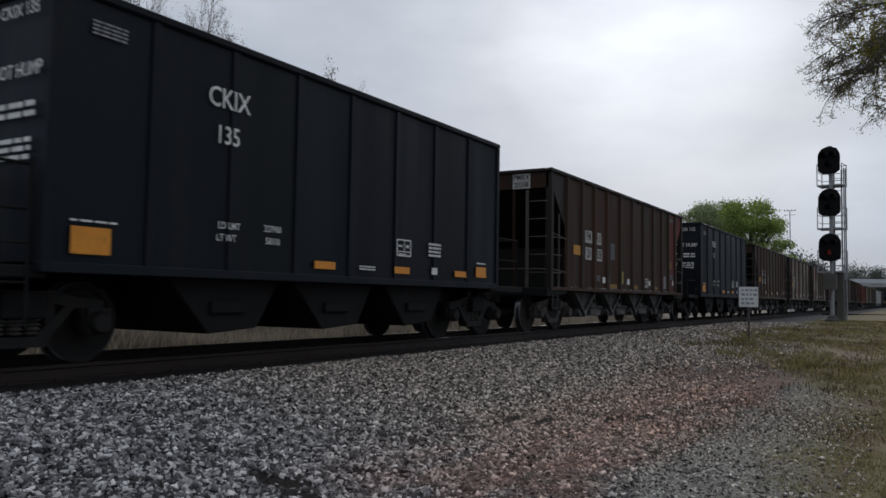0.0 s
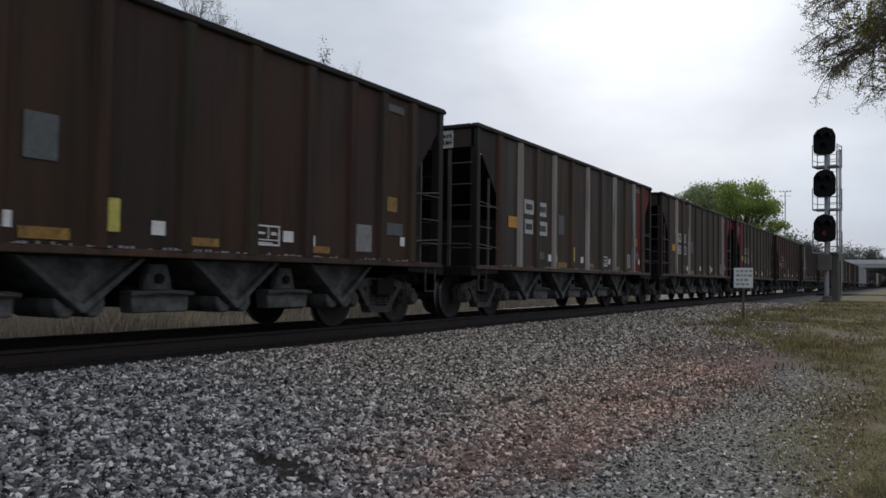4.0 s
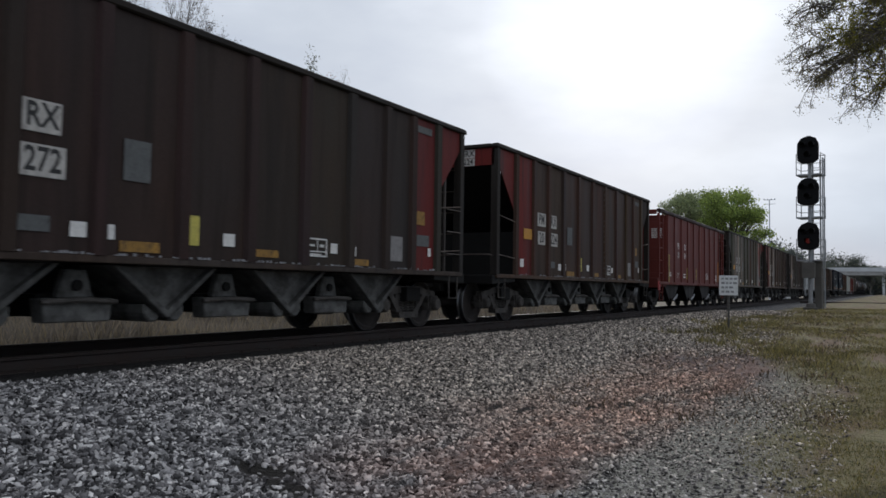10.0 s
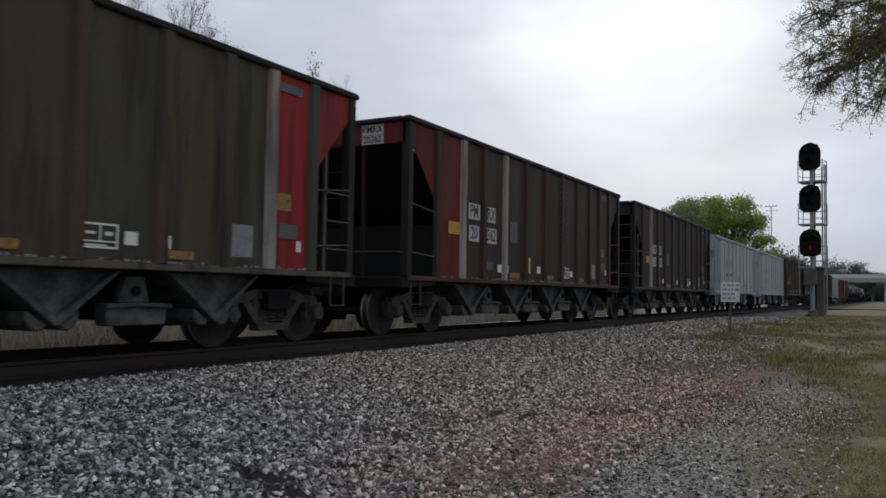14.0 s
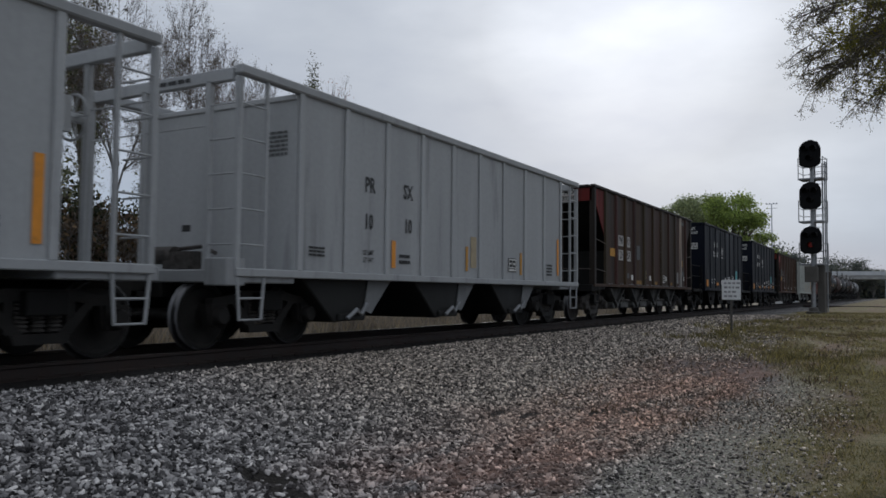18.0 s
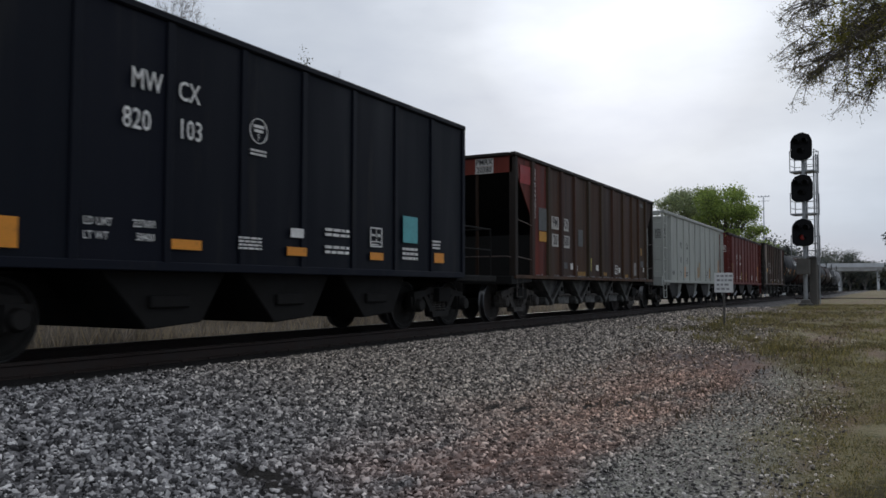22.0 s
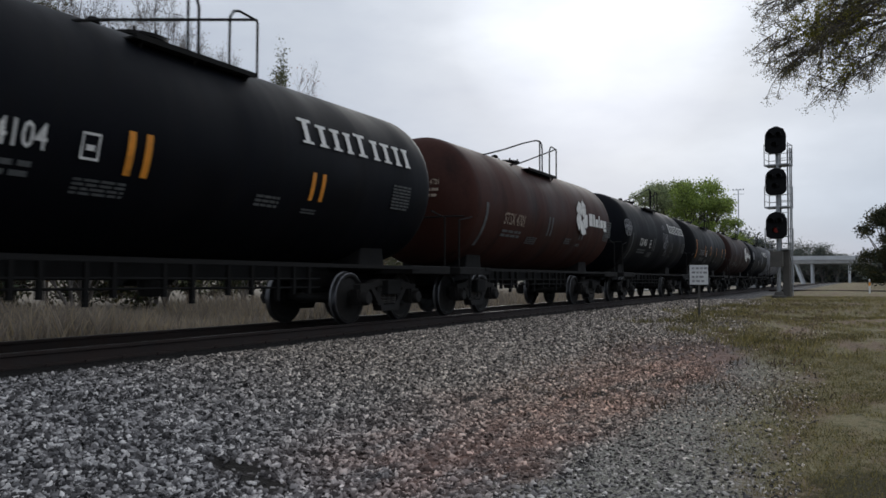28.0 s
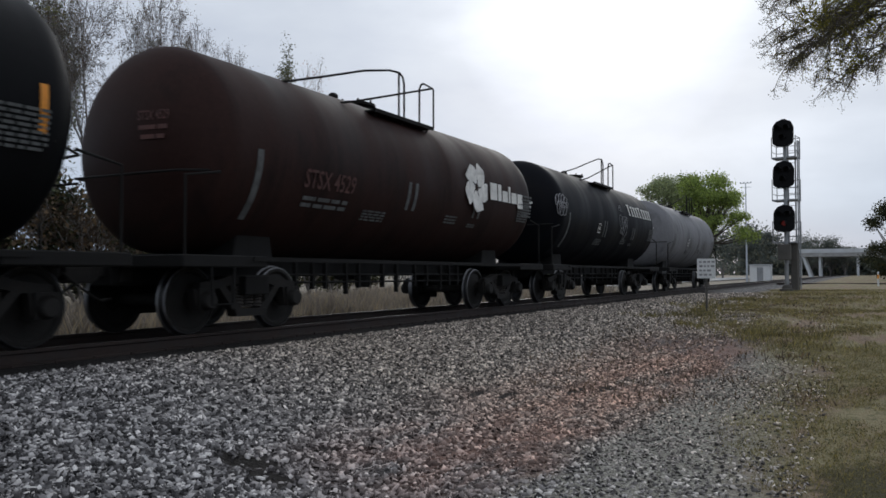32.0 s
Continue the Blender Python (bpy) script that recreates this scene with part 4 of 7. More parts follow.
def blue_marks(a, b, n1, n2, load, light):
    def marks(car, x0, ys):
        letters(car, a, 0.235, x0 + 2.10, ys, 3.12, WHITE, 0.72)
        letters(car, b, 0.235, x0 + 2.72, ys, 3.11, WHITE, 0.72)
        letters(car, n1, 0.235, x0 + 1.97, ys, 2.66, WHITE, 0.78)
        letters(car, n2, 0.235, x0 + 2.75, ys, 2.66, WHITE, 0.78)
        def ring():
            s = Shape()
            s.tube([(0.165 * math.cos(q * math.tau / 20), 0, 0.165 * math.sin(q * math.tau / 20)) for q in range(21)], 0.008, 4)
            s.box(-0.10, 0.10, -0.002, 0.002, 0.04, 0.08)
            s.box(-0.08, 0.08, -0.002, 0.002, -0.02, 0.02)
            return s.mesh("round_mark", WHITE)
        part("round_mark", once("ring", ring), None, car, "round white stencil", at=pose(x0 + 3.93, ys, 2.87))
        letters(car, "F", 0.09, x0 + 3.93, ys, 2.78, WHITE)
        small_print(car, 0.30, 0.10, 2, x0 + 3.93, ys, 2.58, WHITE, 0)
        for words, cx, cz in (("LD LMT", 1.50, 1.49), ("LT WT", 1.48, 1.34), (load, 2.10, 1.50), (light, 2.12, 1.35)):
            letters(car, words, 0.085, x0 + cx, ys, cz, WHITE, 0.85)
        decal(car, "reflector", 0.34, 0.30, x0 + 0.45, ys, 1.32, ORANGE, "orange reflector panel")
        for cx, w in ((2.72, 0.46), (4.74, 0.42), (6.74, 0.38)):
            decal(car, "reflector", w, 0.12, x0 + cx, ys, 1.30, ORANGE)
        decal(car, "reflector", 0.36, 0.18, x0 + 8.80, ys, 1.34, ORANGE)
        small_print(car, 0.42, 0.18, 4, x0 + 3.80, ys, 1.37, WHITE, 1)
        small_print(car, 0.60, 0.15, 2, x0 + 5.68, ys, 1.62, WHITE, 2)
        small_print(car, 0.60, 0.15, 2, x0 + 5.68, ys, 1.36, WHITE, 0)
        decal(car, "stencil_patch", 0.28, 0.13, x0 + 4.74, ys, 1.56, WHITE)
        framed_box(car, x0 + 6.72, ys, 1.61, 0.34, 0.32, WHITE)
        decal(car, "posted_card", 0.48, 0.46, x0 + 7.78, ys, 1.80, TEAL, "teal posted card")
        small_print(car, 0.50, 0.24, 3, x0 + 7.78, ys, 1.38, WHITE, 1)
        small_print(car, 0.28, 0.18, 3, x0 + 8.70, ys, 1.58, WHITE, 2)
        small_print(car, 0.50, 0.30, 4, x0 - 0.06, -1.02, 2.95, WHITE, 1, end=True)
    return marks


# ---- stone hoppers with open end frames ----
RL = 12.55


def stone_hopper(x, colour, number, ink, seed=0, bars_wide=False, name_label="light grey"):
    car = thing("stone_hopper_car", f"{name_label} steel hopper car with open end ladder frames", "railway car", "stone hoppers of the train", pose(x, LINE, RAIL))
    h, b, top = RL / 2, RL / 2 - 1.20, 3.74
    rnd = random.Random(seed)
    n = 9
    step = 2 * b / n
    shade = lambda k: tuple(c * k for c in colour)
    for i in range(n):
        part("side_panel", once("sp", lambda: Shape().box(0, step, 0, 0.02, 1.08, top - 0.10).mesh("side_panel", CLEAN)), None, car, at=pose(-b + i * step, -1.50, 0), colour=shade(rnd.uniform(0.94, 1.06)))
    for i in range(n + 1):
        part("rib", once("sr", lambda: Shape().prism([(-0.055, 1.08), (0.055, 1.08), (0.055, top - 0.12), (-0.055, top - 0.12)], -0.04, 0).mesh("rib", CLEAN, bevel=0.012)), None, car, at=pose(-b + i * step + (0.05 if i == 0 else -0.05 if i == n else 0), -1.50, 0), colour=shade(1.05))
    part("side_sheet", once("sf", lambda: Shape().box(-b, b, 0, 0.02, 1.08, top - 0.1).mesh("side_sheet", CLEAN)), None, car, at=pose(0, 1.50, 0), colour=colour)
    for k in (-1, 1):
        part("top_chord", once("sc", lambda: Shape().prism([(-h, top - 0.13), (h, top - 0.13), (h, top), (-h, top)], -0.05, 0.10).mesh("top_chord", CLEAN, bevel=0.02)), None, car, at=pose(0, k * 1.51, 0, 0, 0, 0 if k < 0 else 180), colour=shade(0.9) if colour[1] > 0.1 else (0.030, 0.016, 0.014))
        part("side_sill", once("ss", lambda: Shape().prism([(-h, 0.98), (h, 0.98), (h, 1.09), (-h, 1.09)], -0.04, 0.10).mesh("side_sill", CLEAN, bevel=0.012)), None, car, at=pose(0, k * 1.50, 0, 0, 0, 0 if k < 0 else 180), colour=shade(0.95))
        near = Matrix.Diagonal((1, -k, 1, 1))
        end = pose(k * h, 0, 0, 0, 0, 180 if k > 0 else 0)
        part("end_wall", once("se", lambda: Shape().box(1.18, 1.21, -1.49, 1.49, 1.08, top - 0.14).box(1.15, 1.21, -1.49, 1.49, top - 0.22, top - 0.14).mesh("end_wall", CLEAN, bevel=0.01)), None, car, at=end, colour=shade(1.0))
        part("end_beam", once("seb", lambda: Shape().box(0, 0.10, -1.40, 1.40, top - 0.20, top - 0.03).mesh("end_beam", CLEAN, bevel=0.012)), None, car, at=end, colour=shade(0.95))
        for y in (-1.48, -0.95, 0.30, 1.48):
            part("end_post", once("sep", lambda: Shape().box(0.0, 0.08, -0.045, 0.045, 1.06, top - 0.16).mesh("end_post", CLEAN, bevel=0.008)), None, car, at=end @ pose(0, y, 0), colour=shade(0.95))
        lad = part("ladder", once("sl", lambda: Shape().box(0.52, 0.57, -1.52, -1.47, 1.06, top - 0.13).mesh("ladder", CLEAN)), None, car, at=end @ near, colour=shade(0.95))
        for i in range(5):
            z = 1.40 + i * 0.46
            part("rung", once("srung", lambda: Shape().tube([(0.02, -1.50, 0), (0.55, -1.50, 0)], 0.014, 5).mesh("rung", CLEAN)), None, lad, at=pose(0, 0, z), colour=shade(0.95))
            part("rung", once("srung2", lambda: Shape().tube([(0.02, -1.48, 0), (0.02, -0.95, 0)], 0.014, 5).mesh("rung", CLEAN)), None, lad, at=pose(0, 0, z), colour=shade(0.95))
        part("grab_iron", once("sgrab", lambda: Shape().tube([(0.02, -0.95, 2.98), (0.02, 1.48, 2.98)], 0.012, 5).mesh("grab_iron", CLEAN)), None, car, at=end, colour=shade(0.95))
        part("end_platform", once("sd", lambda: Shape().prism([(-0.10, 0.90), (1.20, 0.90), (1.20, 1.07), (-0.10, 1.07)], -1.48, 1.48).box(-0.14, 0.2, -1.5, -1.1, 0.86, 1.22).mesh("end_platform", CLEAN, bevel=0.015)), None, car, at=end, colour=shade(0.8))
        def stirrup():
            s = Shape()
            s.tube([(0.05, -1.50, 1.0), (0.10, -1.50, 0.42), (0.50, -1.50, 0.42), (0.55, -1.50, 1.0)], 0.024, 6).tube([(0.08, -1.5, 0.70), (0.52, -1.5, 0.70)], 0.016, 5)
            return s.mesh("stirrup_step", CLEAN)
        part("stirrup_step", once("sst", stirrup), None, car, at=end @ near, colour=shade(0.95))
        if k > 0:
            def wheel():
                s = Shape()
                s.tube([(0.62, 0.26 * math.cos(q * math.tau / 18), 0.26 * math.sin(q * math.tau / 18)) for q in range(19)], 0.018, 6)
                for q in range(5):
                    s.tube([(0.62, 0, 0), (0.62, 0.26 * math.cos(q * math.tau / 5), 0.26 * math.sin(q * math.tau / 5))], 0.014, 5)
                s.tube([(0.50, 0, 0), (1.17, 0, 0)], 0.06, 8)
                s.box(0.75, 1.18, -0.16, 0.16, -0.20, 0.20)
                return s.mesh("brake_wheel", CLEAN)
            part("brake_wheel", once("sbw", wheel), None, car, "round hand-brake wheel", at=end @ pose(0, 0.85, 2.72), colour=shade(1.0))
        else:
            def air():
                s = Shape()
                s.box(0.45, 0.80, -0.2, 0.35, 1.1, 1.35)
                s.tube([(0.25, -0.9, 1.30), (0.6, -0.3, 1.42), (0.7, 0.9, 1.36)], 0.03, 6)
                s.lathe([(0.2, 0.02), (0.2, 0.13), (0.9, 0.13), (0.9, 0.02)], 12, at=(0.55, 0, 1.30))
                return s.mesh("air_brake_gear", IRON, smooth=True)
            part("air_brake_gear", once("sair", air), None, car, at=end)
        coupler(car, 0.70, k * h, k)
        truck(car, k * (h - 1.05), True)
    def chute():
        s = Shape()
        s.prism([(-1.25, 1.0), (1.05, 1.0), (0.35, 0.38), (-0.45, 0.32)], -1.32, 1.32)
        s.box(-0.40, 0.30, -1.38, 1.38, 0.34, 0.46)
        return s.mesh("hopper_chute", CLEAN, bevel=0.02)
    for cx in (-3.5, -0.4, 2.7):
        c = part("hopper_chute", once("schute", chute), None, car, at=pose(cx, 0, 0), colour=(0.022, 0.022, 0.021) if colour[1] > 0.1 else (0.012, 0.010, 0.010))
        if colour[1] > 0.1:
            part("side_plate", once("splate", lambda: Shape().prism([(0.42, 1.0), (1.08, 1.0), (0.50, 0.44), (0.30, 0.50)], -1.345, -1.325).mesh("side_plate", CLEAN)), None, c, "dusty painted side plate", colour=shade(0.5))
        part("gate_lever", once("slever", lambda: Shape().tube([(-0.25, -1.42, 0.38), (-0.05, -1.46, 0.52), (0.12, -1.42, 0.44), (0.22, -1.46, 0.62)], 0.035, 6).mesh("gate_lever", GALV)), None, c)
    part("centre_sill", once("scs", lambda: Shape().box(-h + 0.1, h - 0.1, -0.17, 0.17, 0.66, 0.97).mesh("centre_sill", GRIME_SHADE)), None, car)
    part("bay_floor", once("sbf", lambda: Shape().prism([(-b, 3.1), (-4.1, 1.1), (4.1, 1.1), (b, 3.1), (b, 3.06), (4.1, 1.06), (-4.1, 1.06), (-b, 3.06)], -1.48, 1.48).mesh("bay_floor", GRIME_SHADE)), None, car)
    ys = -1.512
    x0 = -h + 1.02
    for text, cx, cz in (("PR", 1.95, 2.50), ("SX", 3.09, 2.51), (number[:2], 1.92, 2.15 if ink is WHITE else 1.91), (number[2:], 3.10, 2.15 if ink is WHITE else 1.92)):
        if text.strip("#"):
            letters(car, text, 0.24, x0 + cx, ys, cz, ink, 0.84 if ink is WHITE else 0.74)
        else:
            small_print(car, 0.3, 0.24, 1, x0 + cx, ys, cz, ink, seed)
    if ink is WHITE:
        for cx, z0, z1 in ((0.45, 1.10, 2.13), (3.45, 1.23, 1.70), (5.20, 1.23, 1.70)):
            decal(car, "reflector", 0.055, z1 - z0, x0 + cx, ys, (z0 + z1) / 2, YELLOW, "thin upright yellow strip")
        part("corner_plate", once("scorner", lambda: Shape().box(-h - 0.13, -h + 0.16, -1.525, -1.505, 0.78, 1.10).mesh("corner_plate", BRIGHTRED)), None, car, "bright red corner plate")
    if ink is WHITE:
        decal(car, "reflector", 0.085, 0.92, x0 + 10.05, ys, 1.66, ORANGE, "upright orange reflector strip")
    else:
        for cx, z0, z1, w in ((2.65, 1.20, 1.66, 0.12), (5.27, 1.22, 1.70, 0.09), (7.86, 1.21, 1.70, 0.10), (10.10, 1.24, 2.14, 0.11)):
            decal(car, "reflector", w, z1 - z0, x0 + cx, ys, (z0 + z1) / 2, ORANGE if cx in (2.65, 10.10) else AMBER, "upright orange reflector strip")
    letters(car, "LD LMT", 0.075, x0 + 1.92, ys, 1.42, ink)
    letters(car, "LT WT", 0.075, x0 + 1.92, ys, 1.30, ink)
    small_print(car, 0.34, 0.20, 2, x0 + 3.0, ys, 1.36, ink, 1)
    if ink is not WHITE:
        decal(car, "colour_patch", 0.24, 0.62, x0 + 5.55, ys, 1.60, FADED, "faded yellowish wear patch")
        decal(car, "stencil_patch", 0.16, 0.09, -h - 0.006, -0.62, 1.62, BLACKLET, end=True)
    if ink is not WHITE:
        decal(car, "stencil_patch", 0.42, 0.30, x0 + 7.40, ys, 1.41, BLACKLET)
    framed_box(car, x0 + 7.40, ys - 0.005, 1.41, 0.38, 0.26, WHITE)
    small_print(car, 0.34, 0.30, 4, x0 + 9.55, ys, 1.36, ink, 2)
    small_print(car, 0.36, 0.16, 3, x0 + 0.62, ys, 1.38, ink, 0)
    small_print(car, 0.40, 0.38, 6, -h + 1.17, -1.12, 2.92, ink if ink is WHITE else GREYPATCH, 1, end=True)
    small_print(car, 0.62, 0.10, 1, -h - 0.006, -0.30, top - 0.115, ink, 0, end=True)
    return car


# ---- tank cars ----
TL = 11.5


def tank(x, colour, number, kind, seed=0, length=TL, name_label="black", ink=None):
    ink = ink or WHITE
    car = thing("tank_car", f"{name_label} cylindrical tank car with a railed top platform", "railway car", "tank cars of the train", pose(x, LINE, RAIL))
    R, cz, h = 1.475, 2.575, length / 2
    def shell():
        prof = []
        d = 0.62
        for i in range(10):
            a = i / 9 * math.pi / 2
            prof.append((-h + d - d * math.cos(a), max(0.02, R * math.sin(a))))
        mid = [(-h + d + f * (2 * h - 2 * d), R) for f in (0.01, 0.195, 0.20, 0.205, 0.395, 0.40, 0.405, 0.595, 0.60, 0.605, 0.795, 0.80, 0.805, 0.99)]
        mid = [(a, R + (0.0025 if i % 3 == 2 else 0)) for i, (a, r) in enumerate(mid)]
        prof = prof + mid + [(-a, r) for a, r in prof[::-1]]
        return Shape().lathe(prof, 56, axis="x", at=(0, 0, cz)).mesh("tank_shell", TANKPAINT, smooth=True)
    part("tank_shell", once(("shell", length), shell), None, car, at=pose(0, 0, 0), colour=colour)
    for k in (-1, 1):
        part("saddle", once("saddle", lambda: Shape().prism([(-0.45, 0.98), (0.45, 0.98), (0.30, 1.7), (-0.30, 1.7)], -0.85, 0.85).mesh("saddle", GRIME_SHADE, bevel=0.02)), None, car, at=pose(k * (h - 1.62), 0, 0))
        truck(car, k * (h - 1.33), True)
        end = pose(k * h, 0, 0, 0, 0, 180 if k > 0 else 0)
        part("end_sill", once("tsill", lambda: Shape().box(-0.35, 1.2, -1.48, 1.48, 0.90, 1.06).box(-0.35, 2.6, -0.2, 0.2, 0.66, 0.95).mesh("end_sill", GRIME_SHADE, bevel=0.015)), None, car, at=end)
        def endrail():
            s = Shape()
            s.tube([(-0.25, -1.40, 1.06), (-0.25, -1.40, 2.05), (0.35, -1.40, 2.15)], 0.02, 6)
            s.tube([(-0.25, 1.40, 1.06), (-0.25, 1.40, 2.05), (0.35, 1.40, 2.15)], 0.02, 6)
            s.tube([(0.62, -1.42, 2.20), (0.0, -1.0, 2.16), (-0.12, 0.0, 2.14), (0.0, 1.0, 2.16), (0.62, 1.42, 2.20)], 0.018, 6)
            s.tube([(0.15, -1.45, 1.0), (0.18, -1.45, 0.42), (0.55, -1.45, 0.42), (0.58, -1.45, 1.0)], 0.02, 6)
            return s.mesh("end_handrail", GRIME_SHADE)
        part("end_handrail", once("trail", endrail), None, car, at=end)
        coupler(car, 0.86, k * h, k)
    def sill():
        return Shape().prism([(-h + 0.9, 0.985), (h - 0.9, 0.985), (h - 0.9, 1.045), (-h + 0.9, 1.045)], -0.05, 0.05).mesh("running_sill", GRIME_SHADE)
    for y in (-1.45, 1.45):
        part("running_sill", once(("tsl", length), sill), None, car, "thin black running sill", at=pose(0, y, 0))
    part("centre_sill", once(("tcs", length), lambda: Shape().box(-h + 0.4, h - 0.4, -0.17, 0.17, 0.80, 1.10).mesh("centre_sill", GRIME_SHADE)), None, car)
    def rigging():
        s = Shape()
        for i, px in enumerate((-3.0, -2.55, -2.2, -1.6, -1.2, -0.4, 0.1, 0.8, 1.3, 1.9, 2.3, 2.7)):
            s.box(px - 0.03, px + 0.03, -0.75, -0.68, 0.56 if i % 3 else 0.46, 1.0)
        s.tube([(-3.3, -0.72, 0.80), (3.0, -0.72, 0.80)], 0.022, 5)
        s.tube([(-3.3, -0.72, 0.68), (3.0, -0.72, 0.66)], 0.018, 5)
        s.lathe([(-0.5, 0.02), (-0.5, 0.17), (0.4, 0.17), (0.4, 0.02)], 12, axis="x", at=(0.4, 0.5, 0.86))
        s.lathe([(0.45, 0.14), (0.62, 0.17), (0.95, 0.16)], 12, axis="z", at=(0, 0, 0.1))
        return s.mesh("brake_rigging", GRIME_SHADE)
    part("brake_rigging", once("trig", rigging), None, car)
    # top platform, railings, manway and valves
    px, tz = 0.0, cz + R
    def deck():
        s = Shape()
        s.box(-1.25, 0.90, -1.10, -0.52, 3.74, 3.765)
        for bx in (-1.1, -0.2, 0.8):
            s.tube([(bx, -1.05, 3.74), (bx, -0.95, 3.62)], 0.022, 5)
        s.box(-1.25, 0.90, -1.115, -1.085, 3.72, 3.79)
        for i in range(10):
            s.box(-1.15 + i * 0.21, -1.12 + i * 0.21, -1.08, -0.54, 3.766, 3.778)
        return s.mesh("top_platform", GRIME_SHADE)
    part("top_platform", once("tdeck", deck), None, car, "black grating platform")
    for key, pts in (("hoop", [(-3.35, -0.72, 3.85), (-2.6, -0.95, 4.07), (-1.6, -1.1, 4.38), (-0.75, -1.1, 4.58), (-0.40, -1.1, 4.61), (-0.28, -1.1, 4.55), (-0.23, -1.1, 4.42), (-0.23, -1.1, 3.74)]), ("low_rail", [(-1.95, -0.85, 3.77), (-1.6, -1.0, 3.86), (0.90, -1.1, 4.58), (0.93, -1.1, 4.54), (0.93, -1.1, 3.74)]), ("gate", [(0.35, -1.1, 3.74), (0.36, -1.1, 4.46), (0.44, -1.1, 4.57), (0.55, -1.1, 4.60), (0.92, -1.1, 4.57)])):
        part("handrail", once(("trail", key), lambda: Shape().tube(pts, 0.020, 6).mesh("handrail", GRIME_SHADE)), None, car, "bent black handrail")
    part("rail_post", once("rail_post", lambda: Shape().tube([(-0.42, -1.1, 3.74), (-0.42, -1.1, 4.60)], 0.020, 6).mesh("rail_post", GRIME_SHADE)), None, car)
    def dome():
        s = Shape()
        s.lathe([(tz - 0.08, 0.36), (tz + 0.02, 0.36), (tz + 0.03, 0.42), (tz + 0.08, 0.42), (tz + 0.11, 0.20), (tz + 0.13, 0.05)], 18, axis="z", at=(-0.3, 0, 0))
        for q in range(8):
            s.tube([(-0.3 + 0.39 * math.cos(q * math.tau / 8), 0.39 * math.sin(q * math.tau / 8), tz + 0.02), (-0.3 + 0.39 * math.cos(q * math.tau / 8), 0.39 * math.sin(q * math.tau / 8), tz + 0.13)], 0.022, 5)
        return s.mesh("manway", GRIME_SHADE, smooth=True)
    part("manway", once("tdome", dome), None, car)
    part("valve", once("tvalve", lambda: Shape().lathe([(tz - 0.05, 0.07), (tz + 0.08, 0.07), (tz + 0.09, 0.10), (tz + 0.15, 0.09), (tz + 0.18, 0.04)], 12, axis="z", at=(-1.0, 0, 0)).mesh("valve", GRIME_SHADE, smooth=True)), None, car)
    def ladder():
        s = Shape()
        for bx in (0.35, 0.80):
            s.tube([(bx, 1.50, 1.05), (bx, 1.56, 2.6), (bx, 1.42, 3.4), (bx, 1.27, 3.93)], 0.018, 5)
        for i in range(8):
            z = 1.3 + i * 0.33
            y = -1.51 - 0.05 * math.sin(min(1, (z - 1.05) / 3) * math.pi) + max(0, z - 2.9) * 0.22
            s.tube([(0.35, -y, z), (0.80, -y, z)], 0.012, 5)
        return s.mesh("side_ladder", GRIME_SHADE)
    part("side_ladder", once("tlad", ladder), None, car)

    o = -0.30 if length > 12 else 0.0

    def wrap(name, w, ht, x, z, mat, label=""):
        """A thin strip that follows the curve of the shell on its near side."""
        n = max(2, int(ht / 0.12) + 1)
        s = Shape()
        v = []
        for i in range(n + 1):
            zz = z - ht / 2 + ht * i / n
            a = math.asin(max(-0.99, min(0.99, (zz - cz) / R)))
            for xx in (x + o - w / 2, x + o + w / 2):
                v.append((xx, -(R + 0.012) * math.cos(a), cz + (R + 0.012) * math.sin(a)))
        s.add(v, [(2 * i, 2 * i + 1, 2 * i + 3, 2 * i + 2) for i in range(n)])
        return part(name, s, mat, car, label)

    def tilt(x, z):
        a = math.asin((z - cz) / R)
        return Matrix.Translation((x + o, -(R + 0.016) * math.cos(a), cz + (R + 0.016) * math.sin(a))) @ Matrix.Rotation(-a, 4, "X")

    def print_at(text, height, x, z, mat, squeeze=0.8):
        part("lettering", lettering(text, height, mat), None, car, at=tilt(x, z) @ SIDE @ Matrix.Diagonal((squeeze, 1, 1, 1)))

    def bars_at(w, ht, lines, x, z, mat, sd=0):
        me = once(("bars", w, ht, lines, sd % 3, mat.name), lambda: bars_shape(w, ht, lines, sd % 3).mesh("small_print", mat))
        tagged(part("small_print", me, None, car, at=tilt(x, z)), kind="stuff")

    if number:
        place = {"4005": (-3.03, 0.62), "4587": (-3.25, 0.74)}.get(number[-4:], (-3.02, 0.74))
        print_at(number, 0.28, place[0], 2.24, ink, place[1])
        bars_at(1.15, 0.22, 2, -3.05, 1.92, GREYPATCH, 0)
    strip = ORANGE if kind in ("orange", "orange_few") else GREYPATCH
    wrap("reflector", 0.12, 0.95, -4.88 if kind == "orange_few" else -4.70, 2.42 if kind == "orange_few" else 2.06, strip if kind != "brand_red" else GREYPATCH, "upright reflector strip")
    if kind == "orange_few":
        for xx, zz in ((-2.27, 2.40), (-0.50, 2.44), (1.55, 2.42), (3.75, 2.42), (4.98, 2.5)):
            wrap("reflector", 0.09, 0.50, xx, zz, ORANGE, "upright orange reflector strip")
    else:
        for xx in (-0.05, 0.2):
            wrap("reflector", 0.10, 0.50, xx - (0.58 if kind == "brand_red" else 1.25), 2.24, strip)
            wrap("reflector", 0.09, 0.42, xx + 2.20, 2.22, strip)
